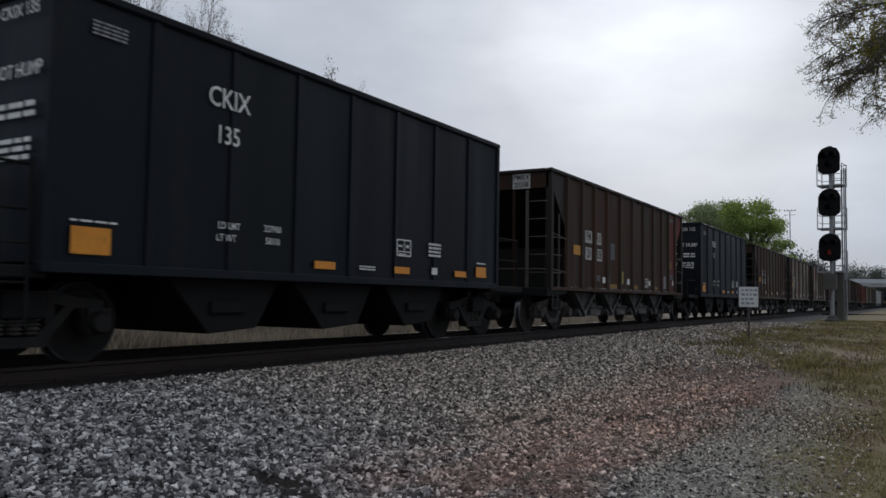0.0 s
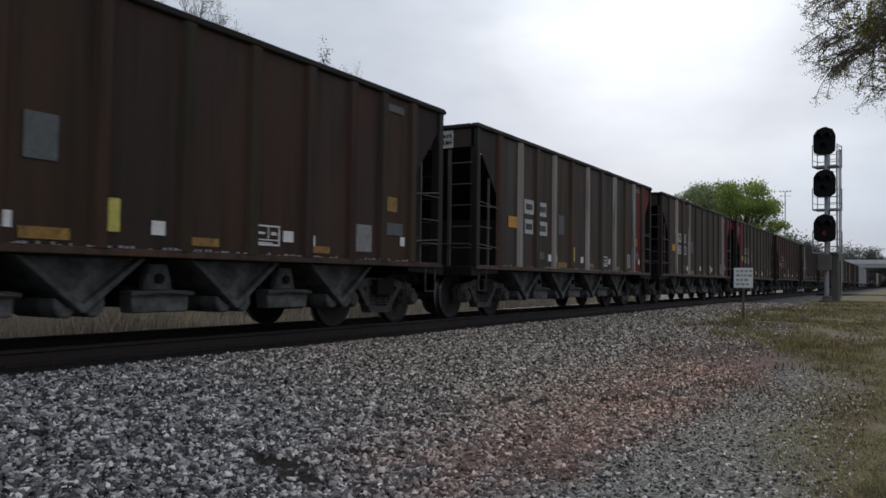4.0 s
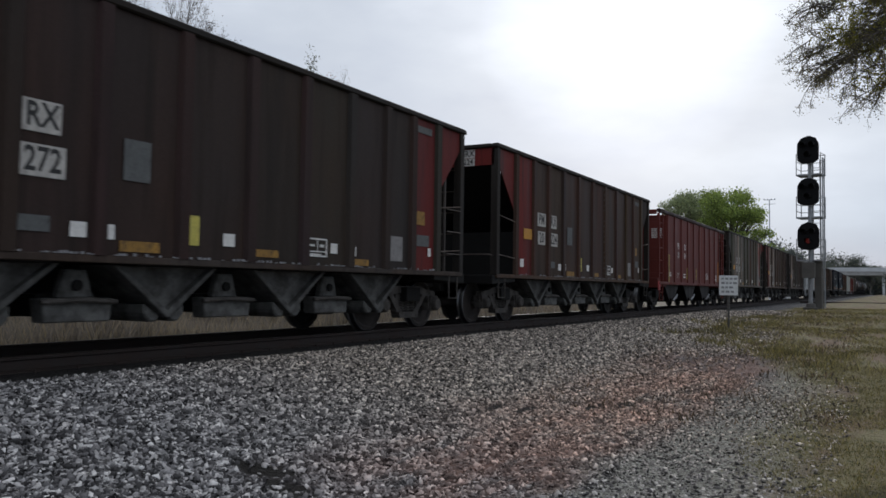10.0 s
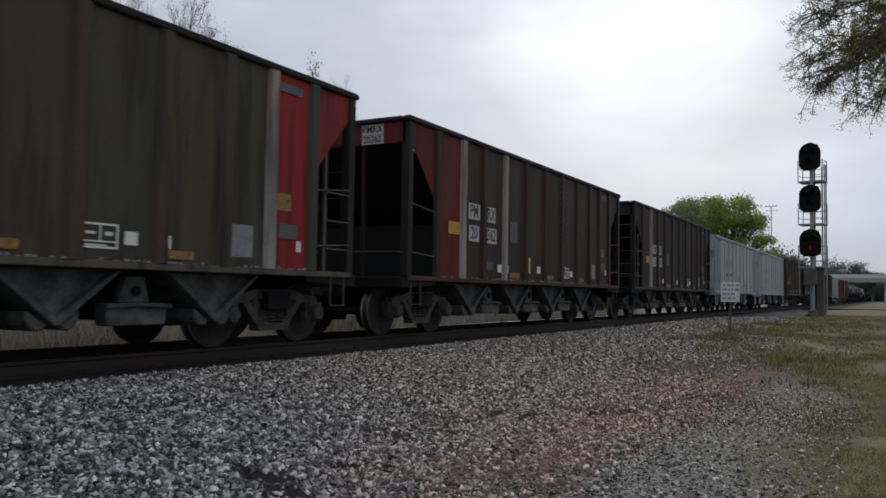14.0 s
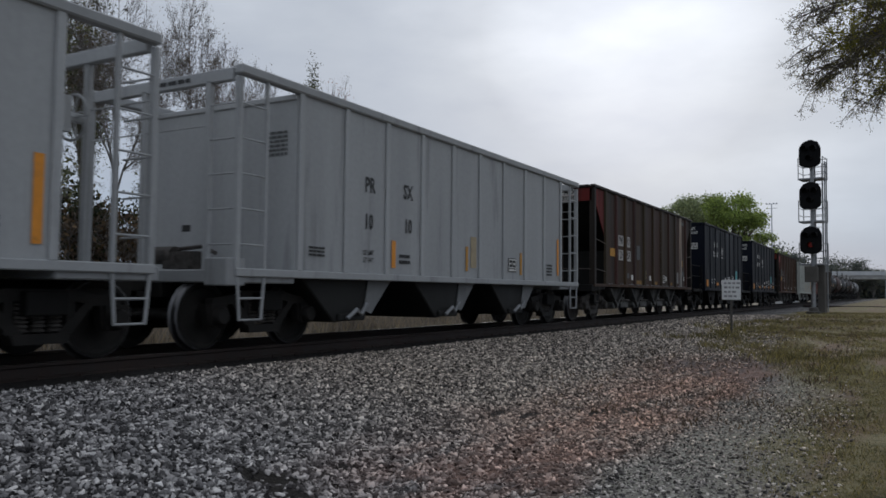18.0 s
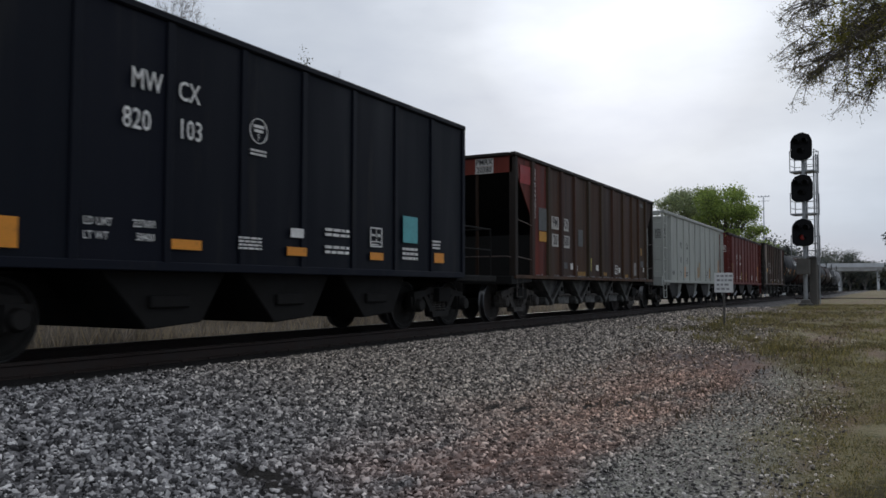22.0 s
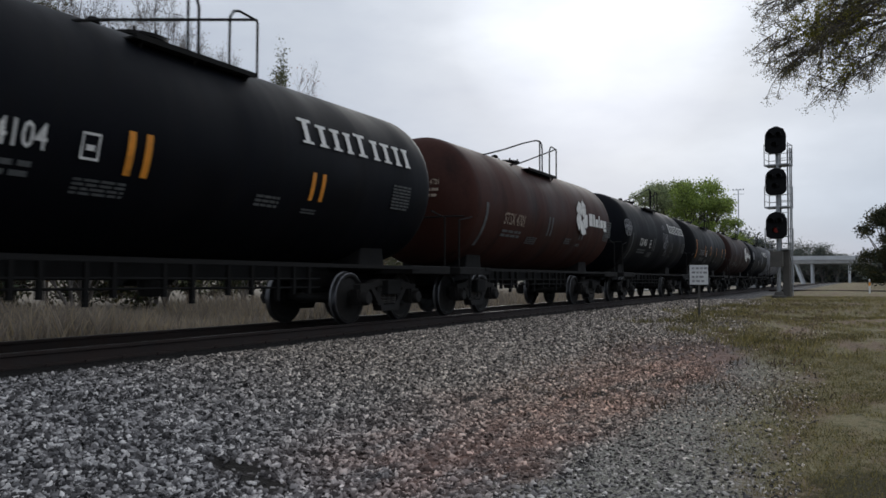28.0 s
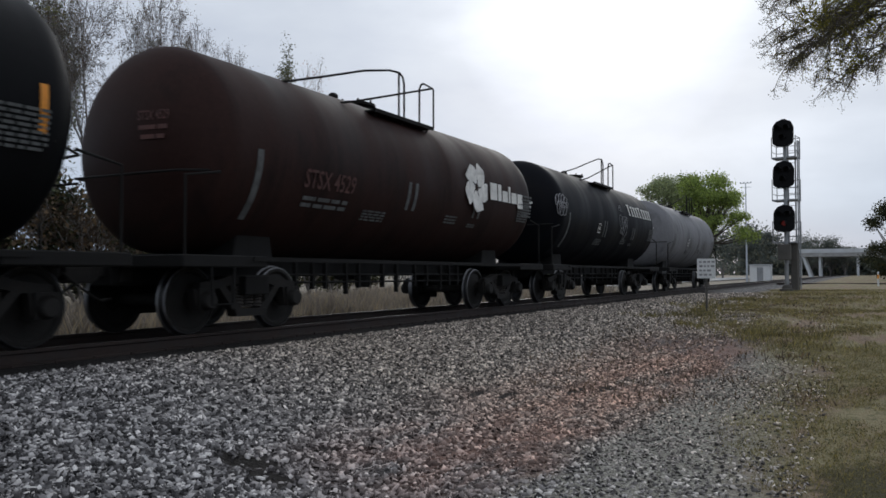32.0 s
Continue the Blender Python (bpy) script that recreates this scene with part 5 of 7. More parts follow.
    framed = once(("framed", 0.3, 0.32, "t"), lambda: Shape().box(-0.15, 0.15, -0.003, 0, 0.13, 0.16).box(-0.15, 0.15, -0.003, 0, -0.16, -0.13).box(-0.15, -0.12, -0.003, 0, -0.13, 0.13).box(0.12, 0.15, -0.003, 0, -0.13, 0.13).box(-0.07, 0.07, -0.003, 0, -0.05, 0.02).mesh("stencil_box", WHITE))
    if kind != "brand_red":
        part("stencil_box", framed, None, car, at=tilt(-1.84, 2.24) @ Matrix.Diagonal((0.78, 1, 0.95, 1)))
    bars_at(0.70, 0.22, 4, -1.60, 1.82, GREYPATCH, 1)
    bars_at(0.50, 0.20, 3, 1.2, 1.92, GREYPATCH, 2)
    bars_at(0.36, 0.10, 2, 2.2, 1.85, GREYPATCH, 0)
    bars_at(0.60, 0.46, 8, 4.75, 2.28, GREYPATCH, 1)
    # stencils on the end head
    def head_print():
        s = Shape()
        for i, w in enumerate((0.46, 0.38)):
            s.box(-w / 2, w * 0.1, -0.002, 0.002, -0.06 - i * 0.13, 0.0 - i * 0.13)
            s.box(w * 0.16, w / 2, -0.002, 0.002, -0.06 - i * 0.13, 0.0 - i * 0.13)
        return s.mesh("small_print", ink)
    head = Matrix.Translation((-h + 0.038, -0.50, 2.80)) @ Matrix.Rotation(radians(-81), 4, "Z") @ Matrix.Rotation(radians(-4), 4, "X")
    tagged(part("small_print", once(("head", ink.name), head_print), None, car, at=head), kind="stuff")
    if number:
        part("lettering", lettering(number, 0.13, ink), None, car, at=head @ Matrix.Translation((0, 0, 0.13)) @ SIDE @ Matrix.Diagonal((0.62, 1, 1, 1)))
    if kind in ("brand_wide", "orange"):
        # maker's name, as plain blocks
        widths = (0.42, 0.36, 0.36, 0.30, 0.42, 0.05, 0.32, 0.38, 0.32, 0.30)
        xx = 1.78 if length > 12 else 1.56
        for i, w in enumerate(widths):
            if i == 5:
                xx += 0.05
                continue
            s = Shape()
            hh = 0.22 if i in (0, 4) else 0.18
            s.box(-w / 2 + 0.05, w / 2 - 0.05, -0.004, 0, hh - 0.05, hh)
            s.box(-0.055, 0.055, -0.004, 0, -0.15, hh - 0.05)
            s.box(-w * 0.30, w * 0.30, -0.004, 0, -0.19, -0.15)
            part("brand_block", s, WHITE, car, "white block in place of a maker's name", at=tilt(xx + w / 2, 3.03))
            xx += w + 0.015
    if kind == "brand_red":
        def roundel():
            s = Shape()
            for q in range(5):      # five curved blades, each a bent band that widens outwards
                a0 = q * math.tau / 5 + 0.5
                v = []
                for i in range(9):
                    r = 0.07 + 0.36 * i / 8
                    mid, wide = a0 + 1.5 * r, 0.65 * math.sin(math.pi * (0.22 + 0.62 * i / 8))
                    v += [(r * math.cos(mid - wide), 0, r * math.sin(mid - wide)), (r * math.cos(mid + wide), 0, r * math.sin(mid + wide))]
                s.add(v, [(2 * i, 2 * i + 1, 2 * i + 3, 2 * i + 2) for i in range(8)])
            return s.mesh("brand_roundel", WHITE)
        part("brand_roundel", once("roundel", roundel), None, car, "white roundel", at=tilt(2.15, 2.66) @ Matrix.Diagonal((1.32, 1, 1.26, 1)))
        xx = 2.83
        for i, w in enumerate((0.38, 0.20, 0.32, 0.12, 0.32, 0.32)):
            s = Shape()
            s.box(-w / 2 + 0.01, w / 2 - 0.01, -0.004, 0, -0.14 if i != 5 else -0.22, 0.19 if i in (0, 1, 3) else 0.08)
            part("brand_block", s, WHITE, car, "white block in place of a maker's name", at=tilt(xx + w / 2, 2.62) @ Matrix.Diagonal((1, 1, 1.15, 1)))
            xx += w + 0.04
        bars_at(0.60, 0.55, 7, 4.95, 2.45, GREYPATCH, 1)
    if kind == "brand_wide":
        def loop(cx, cz2, rx, rz, tilt2, r):
            pts = []
            for q in range(25):
                a = q * math.tau / 24
                dx, dz = rx * math.cos(a) * (1 + 0.12 * math.sin(3 * a)), rz * math.sin(a)
                zz = cz2 + dz + dx * 0.1
                pts.append((cx + dx + dz * tilt2, -(math.sqrt(max(0.05, R * R - (zz - cz) ** 2)) + 0.012), zz))
            part("scrawl", Shape().tube(pts, r, 4), FAINT, car, "pale spray-paint scrawl")
        for args in ((-5.62, 2.62, 0.17, 0.17, 0.1), (-5.40, 2.56, 0.20, 0.15, 0.2), (-5.18, 2.60, 0.17, 0.18, 0.0), (-5.74, 2.82, 0.12, 0.15, 0.5), (-5.50, 2.86, 0.10, 0.16, 0.7), (-5.28, 2.88, 0.11, 0.13, 0.8), (-5.06, 2.84, 0.12, 0.10, 0.4), (-4.97, 2.72, 0.08, 0.09, 0.3), (-5.30, 2.70, 0.28, 0.07, 0.0)):
            loop(*args, 0.011)
        for args in ((0.55, 2.58, 0.16, 0.22, -0.2), (0.80, 2.48, 0.13, 0.30, 0.0), (1.00, 2.40, 0.14, 0.28, 0.2), (0.95, 2.66, 0.30, 0.10, 0.3), (1.22, 2.58, 0.12, 0.18, 0.5), (1.20, 2.24, 0.15, 0.26, 0.3), (0.60, 3.02, 0.14, 0.08, 0.5), (0.76, 3.04, 0.10, 0.10, -0.6), (0.72, 2.26, 0.16, 0.10, 0.1)):
            loop(*args, 0.0075)
    return car


BROWN, GREYBROWN, REDBROWN, DARK, GREENBROWN = (0.046, 0.031, 0.023), (0.055, 0.042, 0.033), (0.040, 0.024, 0.017), (0.036, 0.029, 0.025), (0.066, 0.060, 0.048)
NAVY, BLUEBLACK, MAROON, PALE, PALEGREEN = (0.0085, 0.0105, 0.0150), (0.0036, 0.0052, 0.0104), (0.115, 0.026, 0.021), (0.36, 0.37, 0.375), (0.38, 0.395, 0.365)
TANKBLACK, TANKOLIVE, TANKBROWN, TANKDUSK, TANKGREY = (0.0036, 0.0044, 0.0070), (0.0052, 0.0056, 0.0066), (0.050, 0.020, 0.015), (0.028, 0.014, 0.012), (0.20, 0.20, 0.21)
TRAIN = [
    (box_hopper(9.45, 9.66, NAVY, navy_marks("135"), 1, 1.45, 3.93, ("CKIX 135", ""))),
    (hopper(23.16, "20308", REDBROWN, (), 0, 2, True, 2)),
    (box_hopper(36.83, 9.66, NAVY, navy_marks("112"), 3, 1.45, 3.93, ("CKIX 112", ""))),
    (hopper(50.47, "20379", BROWN, (), 0, 0, True, 4)),
    (hopper(63.90, "#####", GREYBROWN, (1, 3, 5, 7, 9), 0, 2, True, 5)),
    (hopper(77.33, "20206", GREYBROWN, (1, 3, 9), 0, 2, True, 6)),
    (hopper(90.91, "20355", GREYBROWN, (), 2, 0, False, 7, red=(0.15, 0.020, 0.021))),
    (hopper(104.51, "20280", BROWN, (), 2, 0, False, 8, graffiti=True)),
    (hopper(118.12, "20272", DARK, (1,), 0, 2, True, 9)),
    (hopper(131.74, "20224", BROWN, (), 2, 0, False, 10)),
    (stone_hopper(145.52, MAROON, "1084", WHITE, 11, name_label="dull maroon")),
    (hopper(159.23, "20212", GREENBROWN, (1, 2, 3, 9), 0, 2, True, 12, red=(0.24, 0.026, 0.028))),
    (hopper(172.93, "20362", BROWN, (1, 3), 2, 0, False, 13)),
    (hopper(186.68, "20201", DARK, (1,), 0, 0, True, 14)),
    (stone_hopper(200.40, PALE, "####", BLACKLET, 15)),
    (stone_hopper(214.22, PALE, "1010", BLACKLET, 16)),
    (hopper(227.85, "20209", BROWN, (9,), 1, 0, False, 17)),
    (box_hopper(241.38, 9.80, BLUEBLACK, blue_marks("JA", "IX", "820", "107", "227900", "58100"), 18, 1.75, 4.0, ("JAIX", "820107"), "blue-black")),
    (box_hopper(254.76, 9.80, BLUEBLACK, blue_marks("MW", "CX", "820", "103", "227600", "58400"), 19, 1.75, 4.0, ("MWCX", "820103"), "blue-black")),
    (hopper(268.28, "20380", (0.050, 0.030, 0.020), (), 2, 0, False, 20, red=(0.125, 0.028, 0.020))),
    (stone_hopper(282.15, PALEGREEN, "1042", BLACKLET, 21, name_label="pale grey-green")),
    (stone_hopper(296.05, MAROON, "10##", WHITE, 22, name_label="dull maroon")),
    (hopper(310.09, "20227", BROWN, (0, 9), 0, 2, True, 23)),
    (tank(323.25, TANKBLACK, "STSX 4104", "orange", 24, 12.1)),
    (tank(336.2, TANKBROWN, "STSX 4701", "brand_red", 25, name_label="brown", ink=TANINK)),
    (tank(349.25, TANKBLACK, "STSX 4005", "brand_wide", 26)),
    (tank(362.6, TANKOLIVE, "STSX 4587", "orange_few", 27, name_label="dusty black", ink=FAINT)),
    (tank(375.55, TANKDUSK, "STSX 4529", "brand_red", 28, name_label="dark brown", ink=REDINK)),
    (tank(388.5, TANKBLACK, "", "brand_wide", 29)),
    (tank(402.6, TANKGREY, "", "plain", 30, name_label="dull grey")),
]


# ---- ground ----
def smooth(a, b, v):
    t = np.clip((v - a) / (b - a), 0, 1)
    return t * t * (3 - 2 * t)


def lie(x, y):
    """Height of the ground."""
    x, y = np.asarray(x, float), np.asarray(y, float)
    base = 0.50 * smooth(5, 21, x) + 0.16 * smooth(21, 40, x)
    bed = RAIL - 0.175
    near = base + (bed - base) * smooth(2.6, 6.7, y)
    far = bed + (0.30 - bed) * smooth(LINE + 2.0, LINE + 4.5, y) + 0.35 * smooth(LINE + 5, LINE + 12, y)
    z = np.where(y < LINE, near, far)
    z = z + 0.03 * np.sin(x * 0.9 + 1.3 * np.sin(y * 0.7)) * (1 - smooth(5.5, 6.6, y)) * smooth(-8, 0, y)
    return z


# dark patches in the stones: centre and half-widths
DARK_PATCHES = ((4.54, 4.18, 0.15, 0.20), (4.46, 3.76, 0.13, 0.24), (4.70, 4.00, 0.16, 0.14), (5.27, 3.92, 0.13, 0.09), (8.0, 3.88, 0.36, 0.06), (8.3, 3.62, 0.30, 0.06), (9.30, 3.14, 0.30, 0.08), (9.75, 2.90, 0.30, 0.11), (8.62, 4.85, 0.22, 0.06))


def ground_material():
    m = bpy.data.materials.new("stony_ground")
    m.use_nodes = True
    nt = m.node_tree
    bsdf = nt.nodes["Principled BSDF"]
    co = nt.nodes.new("ShaderNodeTexCoord")
    sep = nt.nodes.new("ShaderNodeSeparateXYZ")
    nt.links.new(co.outputs["Object"], sep.inputs[0])

    def math_of(op, a, b):
        n = nt.nodes.new("ShaderNodeMath")
        n.operation = op
        for i, v in enumerate((a, b)):
            if isinstance(v, (int, float)):
                n.inputs[i].default_value = v
            else:
                nt.links.new(v, n.inputs[i])
        return n.outputs[0]

    def step(v, a, b):
        n = nt.nodes.new("ShaderNodeMapRange")
        n.interpolation_type = "SMOOTHSTEP"
        nt.links.new(v, n.inputs[0])
        n.inputs[1].default_value, n.inputs[2].default_value = a, b
        return n.outputs[0]

    wob = noise_of(nt, 0.7, 5.0, 0.6)
    shift = math_of("MULTIPLY", math_of("SUBTRACT", wob.outputs["Fac"], 0.5), 2.6)
    # crushed stone: cells of differing grey, shadow between stones painted as dark joints
    cell = nt.nodes.new("ShaderNodeTexVoronoi")
    cell.inputs["Scale"].default_value = 21.0
    nt.links.new(co.outputs["Object"], cell.inputs["Vector"])
    tone = ramp_of(nt, [(0.0, (0.035, 0.033, 0.034)), (0.4, (0.11, 0.105, 0.108)), (0.8, (0.22, 0.21, 0.21)), (1.0, (0.40, 0.38, 0.37))])
    nt.links.new(cell.outputs["Color"], tone.inputs[0])
    gap_shade = ramp_of(nt, [(0.25, (1, 1, 1)), (0.75, (0.25, 0.25, 0.25))])
    nt.links.new(cell.outputs["Distance"], gap_shade.inputs[0])
    stone = blend(nt, "MULTIPLY", 1.0, tone.outputs[0], gap_shade.outputs[0])
    n1 = noise_of(nt, 9.0, 6.0, 0.7)
    dirt = ramp_of(nt, [(0.3, (0.10, 0.056, 0.044)), (0.5, (0.25, 0.145, 0.112)), (0.62, (0.31, 0.185, 0.14)), (0.75, (0.42, 0.32, 0.27))])
    nt.links.new(n1.outputs["Fac"], dirt.inputs[0])
    n2 = noise_of(nt, 26.0, 5.0, 0.75)
    grit = ramp_of(nt, [(0.32, (0.056, 0.052, 0.043)), (0.46, (0.185, 0.176, 0.146)), (0.56, (0.30, 0.288, 0.25)), (0.70, (0.60, 0.58, 0.53))])
    nt.links.new(n2.outputs["Fac"], grit.inputs[0])
    n3 = noise_of(nt, 7.0, 9.0, 0.82)
    turf = ramp_of(nt, [(0.34, (0.040, 0.036, 0.017)), (0.44, (0.135, 0.126, 0.056)), (0.52, (0.245, 0.200, 0.115)), (0.60, (0.195, 0.182, 0.090)), (0.70, (0.44, 0.38, 0.28))])
    nt.links.new(n3.outputs["Fac"], turf.inputs[0])
    # a reddish streak between the stone and the grit, drifting towards the grass
    streaks = noise_of(nt, 1.6, 6.0, 0.7, (0.5, 1.6, 1.0))
    sway = math_of("MULTIPLY", math_of("SUBTRACT", wob.outputs["Fac"], 0.5), 1.2)
    upper = math_of("ADD", math_of("ADD", sep.outputs["Y"], sway), math_of("MULTIPLY", math_of("MAXIMUM", math_of("SUBTRACT", sep.outputs["X"], 9.2), 0.0), 0.04))
    lower = math_of("ADD", math_of("ADD", sep.outputs["Y"], sway), math_of("MULTIPLY", math_of("SUBTRACT", sep.outputs["X"], 7.0), 0.10))
    patchy = step(streaks.outputs["Fac"], 0.30, 0.60)
    red = math_of("MULTIPLY", math_of("SUBTRACT", 1.0, step(upper, 2.9, 4.6)), math_of("MULTIPLY", math_of("MULTIPLY", step(sep.outputs["X"], 3.9, 5.6), math_of("SUBTRACT", 1.0, step(sep.outputs["X"], 13.0, 17.0))), patchy))
    browned = blend(nt, "MIX", math_of("MULTIPLY", red, 0.80), stone, dirt.outputs[0])
    c = blend(nt, "MIX", step(lower, 1.80, 2.60), grit.outputs[0], browned)
    # bare brown earth shows through the turf, with darker mats of weed
    bare = noise_of(nt, 0.9, 6.0, 0.66, (0.6, 1.5, 1.0))
    earth = blend(nt, "MULTIPLY", 1.0, dirt.outputs[0], (0.82, 0.92, 0.86))
    turfy = blend(nt, "MIX", math_of("MULTIPLY", step(bare.outputs["Fac"], 0.47, 0.60), 0.8), turf.outputs[0], earth)
    mats = noise_of(nt, 1.7, 7.0, 0.72, (0.7, 1.4, 1.0))
    turfy = blend(nt, "MIX", math_of("MULTIPLY", step(mats.outputs["Fac"], 0.57, 0.67), 0.6), turfy, (0.026, 0.028, 0.014))
    edge = math_of("ADD", math_of("MULTIPLY", step(sep.outputs["X"], 5.5, 8.0), 0.5), math_of("ADD", math_of("MULTIPLY", step(sep.outputs["X"], 12.0, 15.5), 0.8), math_of("MULTIPLY", step(sep.outputs["X"], 15.0, 19.5), 2.6)))
    yg = math_of("SUBTRACT", math_of("ADD", sep.outputs["Y"], math_of("MULTIPLY", shift, 0.6)), edge)
    c = blend(nt, "MIX", step(yg, 0.0, 1.2), turfy, c)
    # beyond the track: dry turf
    dry = ramp_of(nt, [(0.3, (0.19, 0.16, 0.125)), (0.6, (0.29, 0.255, 0.20)), (0.8, (0.22, 0.22, 0.15))])
    nt.links.new(n3.outputs["Fac"], dry.inputs[0])
    c = blend(nt, "MIX", step(sep.outputs["Y"], LINE + 2.6, LINE + 4.0), c, dry.outputs[0])
    # oil and brake dust, and the shade under the train painted in, blacken the rails' bed
    oil_shade = math_of("MULTIPLY", step(sep.outputs["Y"], LINE - 2.2, LINE - 1.3), step(math_of("MULTIPLY", sep.outputs["Y"], -1.0), -LINE - 2.4, -LINE - 1.4))
    c = blend(nt, "MIX", math_of("MULTIPLY", oil_shade, 0.92), c, (0.012, 0.010, 0.009))
    # dark patches in the stones, and grass shade painted as an olive patch
    for px, py, rx, ry in DARK_PATCHES + ((6.5, -0.25, 0.75, 0.62),):
        dx = math_of("DIVIDE", math_of("SUBTRACT", sep.outputs["X"], px), rx)
        dy = math_of("DIVIDE", math_of("SUBTRACT", sep.outputs["Y"], py), ry)
        d = math_of("ADD", math_of("ADD", math_of("MULTIPLY", dx, dx), math_of("MULTIPLY", dy, dy)), math_of("MULTIPLY", math_of("SUBTRACT", n1.outputs["Fac"], 0.5), 2.5))
        c = blend(nt, "MIX", math_of("MULTIPLY", math_of("SUBTRACT", 1.0, step(d, 0.6, 1.3)), 0.92), c, (0.012, 0.010, 0.008) if rx < 0.6 else (0.048, 0.044, 0.018))
    nt.links.new(c, bsdf.inputs["Base Color"])
    bsdf.inputs["Roughness"].default_value = 0.88
    bsdf.inputs["Specular IOR Level"].default_value = 0.25
    bp = nt.nodes.new("ShaderNodeBump")
    bp.inputs["Strength"].default_value, bp.inputs["Distance"].default_value = 0.7, 0.03
    hgt = math_of("ADD", math_of("MULTIPLY", cell.outputs["Distance"], -1.0), n2.outputs["Fac"])
    nt.links.new(hgt, bp.inputs["Height"])
    nt.links.new(bp.outputs[0], bsdf.inputs["Normal"])
    return m


def build_ground():
    xs = np.concatenate([[-900, -300, -100, -40, -15, -6], np.arange(-2, 30, 0.3), np.arange(30, 60, 1.0), np.arange(60, 140, 5.0), [150, 200, 300, 500, 900, 1800]])
    ys = np.concatenate([[-1500, -500, -150, -50, -20, -10, -5], np.arange(-3, 14, 0.2), np.arange(14, 30, 1.0), [35, 50, 80, 150, 300, 700, 1500]])
    X, Y = np.meshgrid(xs, ys, indexing="ij")
    Z = lie(X, Y)
    n, k = len(xs), len(ys)
    verts = np.stack([X, Y, Z], -1).reshape(-1, 3)
    idx = np.arange(n * k).reshape(n, k)
    quads = np.stack([idx[:-1, :-1], idx[1:, :-1], idx[1:, 1:], idx[:-1, 1:]], -1).reshape(-1, 4)
    me = bpy.data.meshes.new("ground")
    me.from_pydata(verts.tolist(), [], quads.tolist())
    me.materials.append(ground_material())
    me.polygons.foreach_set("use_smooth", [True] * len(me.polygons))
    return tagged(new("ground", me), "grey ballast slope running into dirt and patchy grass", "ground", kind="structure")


ground = build_ground()


def raw_mesh(name, verts, faces, mat):
    """A big mesh from arrays; faces all of one size."""
    me = bpy.data.meshes.new(name)
    nv, nf, k = len(verts), len(faces), faces.shape[1]
    me.vertices.add(nv)
    me.vertices.foreach_set("co", np.ascontiguousarray(verts, np.float32).ravel())
    me.loops.add(nf * k)
    me.loops.foreach_set("vertex_index", np.ascontiguousarray(faces, np.int32).ravel())
    me.polygons.add(nf)
    me.polygons.foreach_set("loop_start", np.arange(0, nf * k, k, dtype=np.int32))
    me.materials.append(mat)
    me.update(calc_edges=True)
    me.validate()
    return me


def scatter_stones(rng, x, y, size, sink=0.3):
    """Angular stones: jittered boxes, turned at random."""
    n = len(x)
    cube = np.array([(a, b, c) for c in (-1, 1) for b in (-1, 1) for a in (-1, 1)], float)
    v = cube[None] * (1 + rng.uniform(-0.45, 0.35, (n, 8, 3)))
    v *= size[:, None, None] * np.stack([rng.uniform(0.9, 1.8, n), rng.uniform(0.6, 1.15, n), rng.uniform(0.28, 0.62, n)], -1)[:, None, :]
    q = rng.normal(size=(n, 4)) * np.array([1, 0.35, 0.35, 1.0])
    q /= np.linalg.norm(q, axis=1)[:, None]
    w, a, b, c = q.T
    R = np.stack([1 - 2 * (b * b + c * c), 2 * (a * b - c * w), 2 * (a * c + b * w), 2 * (a * b + c * w), 1 - 2 * (a * a + c * c), 2 * (b * c - a * w), 2 * (a * c - b * w), 2 * (b * c + a * w), 1 - 2 * (a * a + b * b)], -1).reshape(n, 3, 3)
    v = np.einsum("nij,nkj->nki", R, v)
    v += np.stack([x, y, lie(x, y) + size * sink], -1)[:, None, :]
    f = np.array([(4, 5, 7, 6), (0, 1, 5, 4), (2, 6, 7, 3), (0, 4, 6, 2), (1, 3, 7, 5)])
    return v.reshape(-1, 3), (f[None] + 8 * np.arange(n)[:, None, None]).reshape(-1, 4)


def build_stones():
    rng = np.random.default_rng(4)
    xs, ys, ss = [], [], []
    for x0, x1, y0, y1, n, s0, s1 in ((1.5, 7, 2.0, 7.3, 52000, 0.009, 0.023), (7, 13, 2.0, 7.3, 50000, 0.009, 0.021), (13, 22, 2.2, 7.4, 30000, 0.011, 0.022), (22, 40, 3.4, 7.4, 12000, 0.016, 0.030), (-14, 1.5, 2.6, 7.4, 14000, 0.014, 0.030), (1.5, 13, 0.4, 3.0, 26000, 0.006, 0.014), (13, 24, 0.6, 3.2, 3000, 0.008, 0.016)):
        x, y = rng.uniform(x0, x1, n), rng.uniform(y0, y1, n)
        keep = rng.uniform(0, 1, n) < np.where(y0 < 2, 0.2 + 0.8 * smooth(0.3, 2.0, y + 0.4 * np.sin(x * 1.3) - smooth(9, 16, x) * 1.2), 0.14 + 0.86 * smooth(2.2, 3.6, y + 0.5 * np.sin(x * 1.7) + 0.4 * np.sin(x * 0.6 + 2)))
        # the dark patches hold few stones
        for px, py, rx, ry in DARK_PATCHES:
            keep &= (((x - px) / rx) ** 2 + ((y - py) / ry) ** 2 > 1) | (rng.uniform(0, 1, n) < 0.10)
        x, y = x[keep], y[keep]
        xs.append(x), ys.append(y), ss.append(s0 + (s1 - s0) * rng.uniform(0, 1, len(x)) ** 1.7)
    v, f = scatter_stones(rng, np.concatenate(xs), np.concatenate(ys), np.concatenate(ss))
    ob = new("ballast_stones", raw_mesh("ballast_stones", v, f, STONE))
    tagged(ob, "loose grey crushed-stone ballast on the slope beside the track", "gravel", kind="stuff")


build_stones()


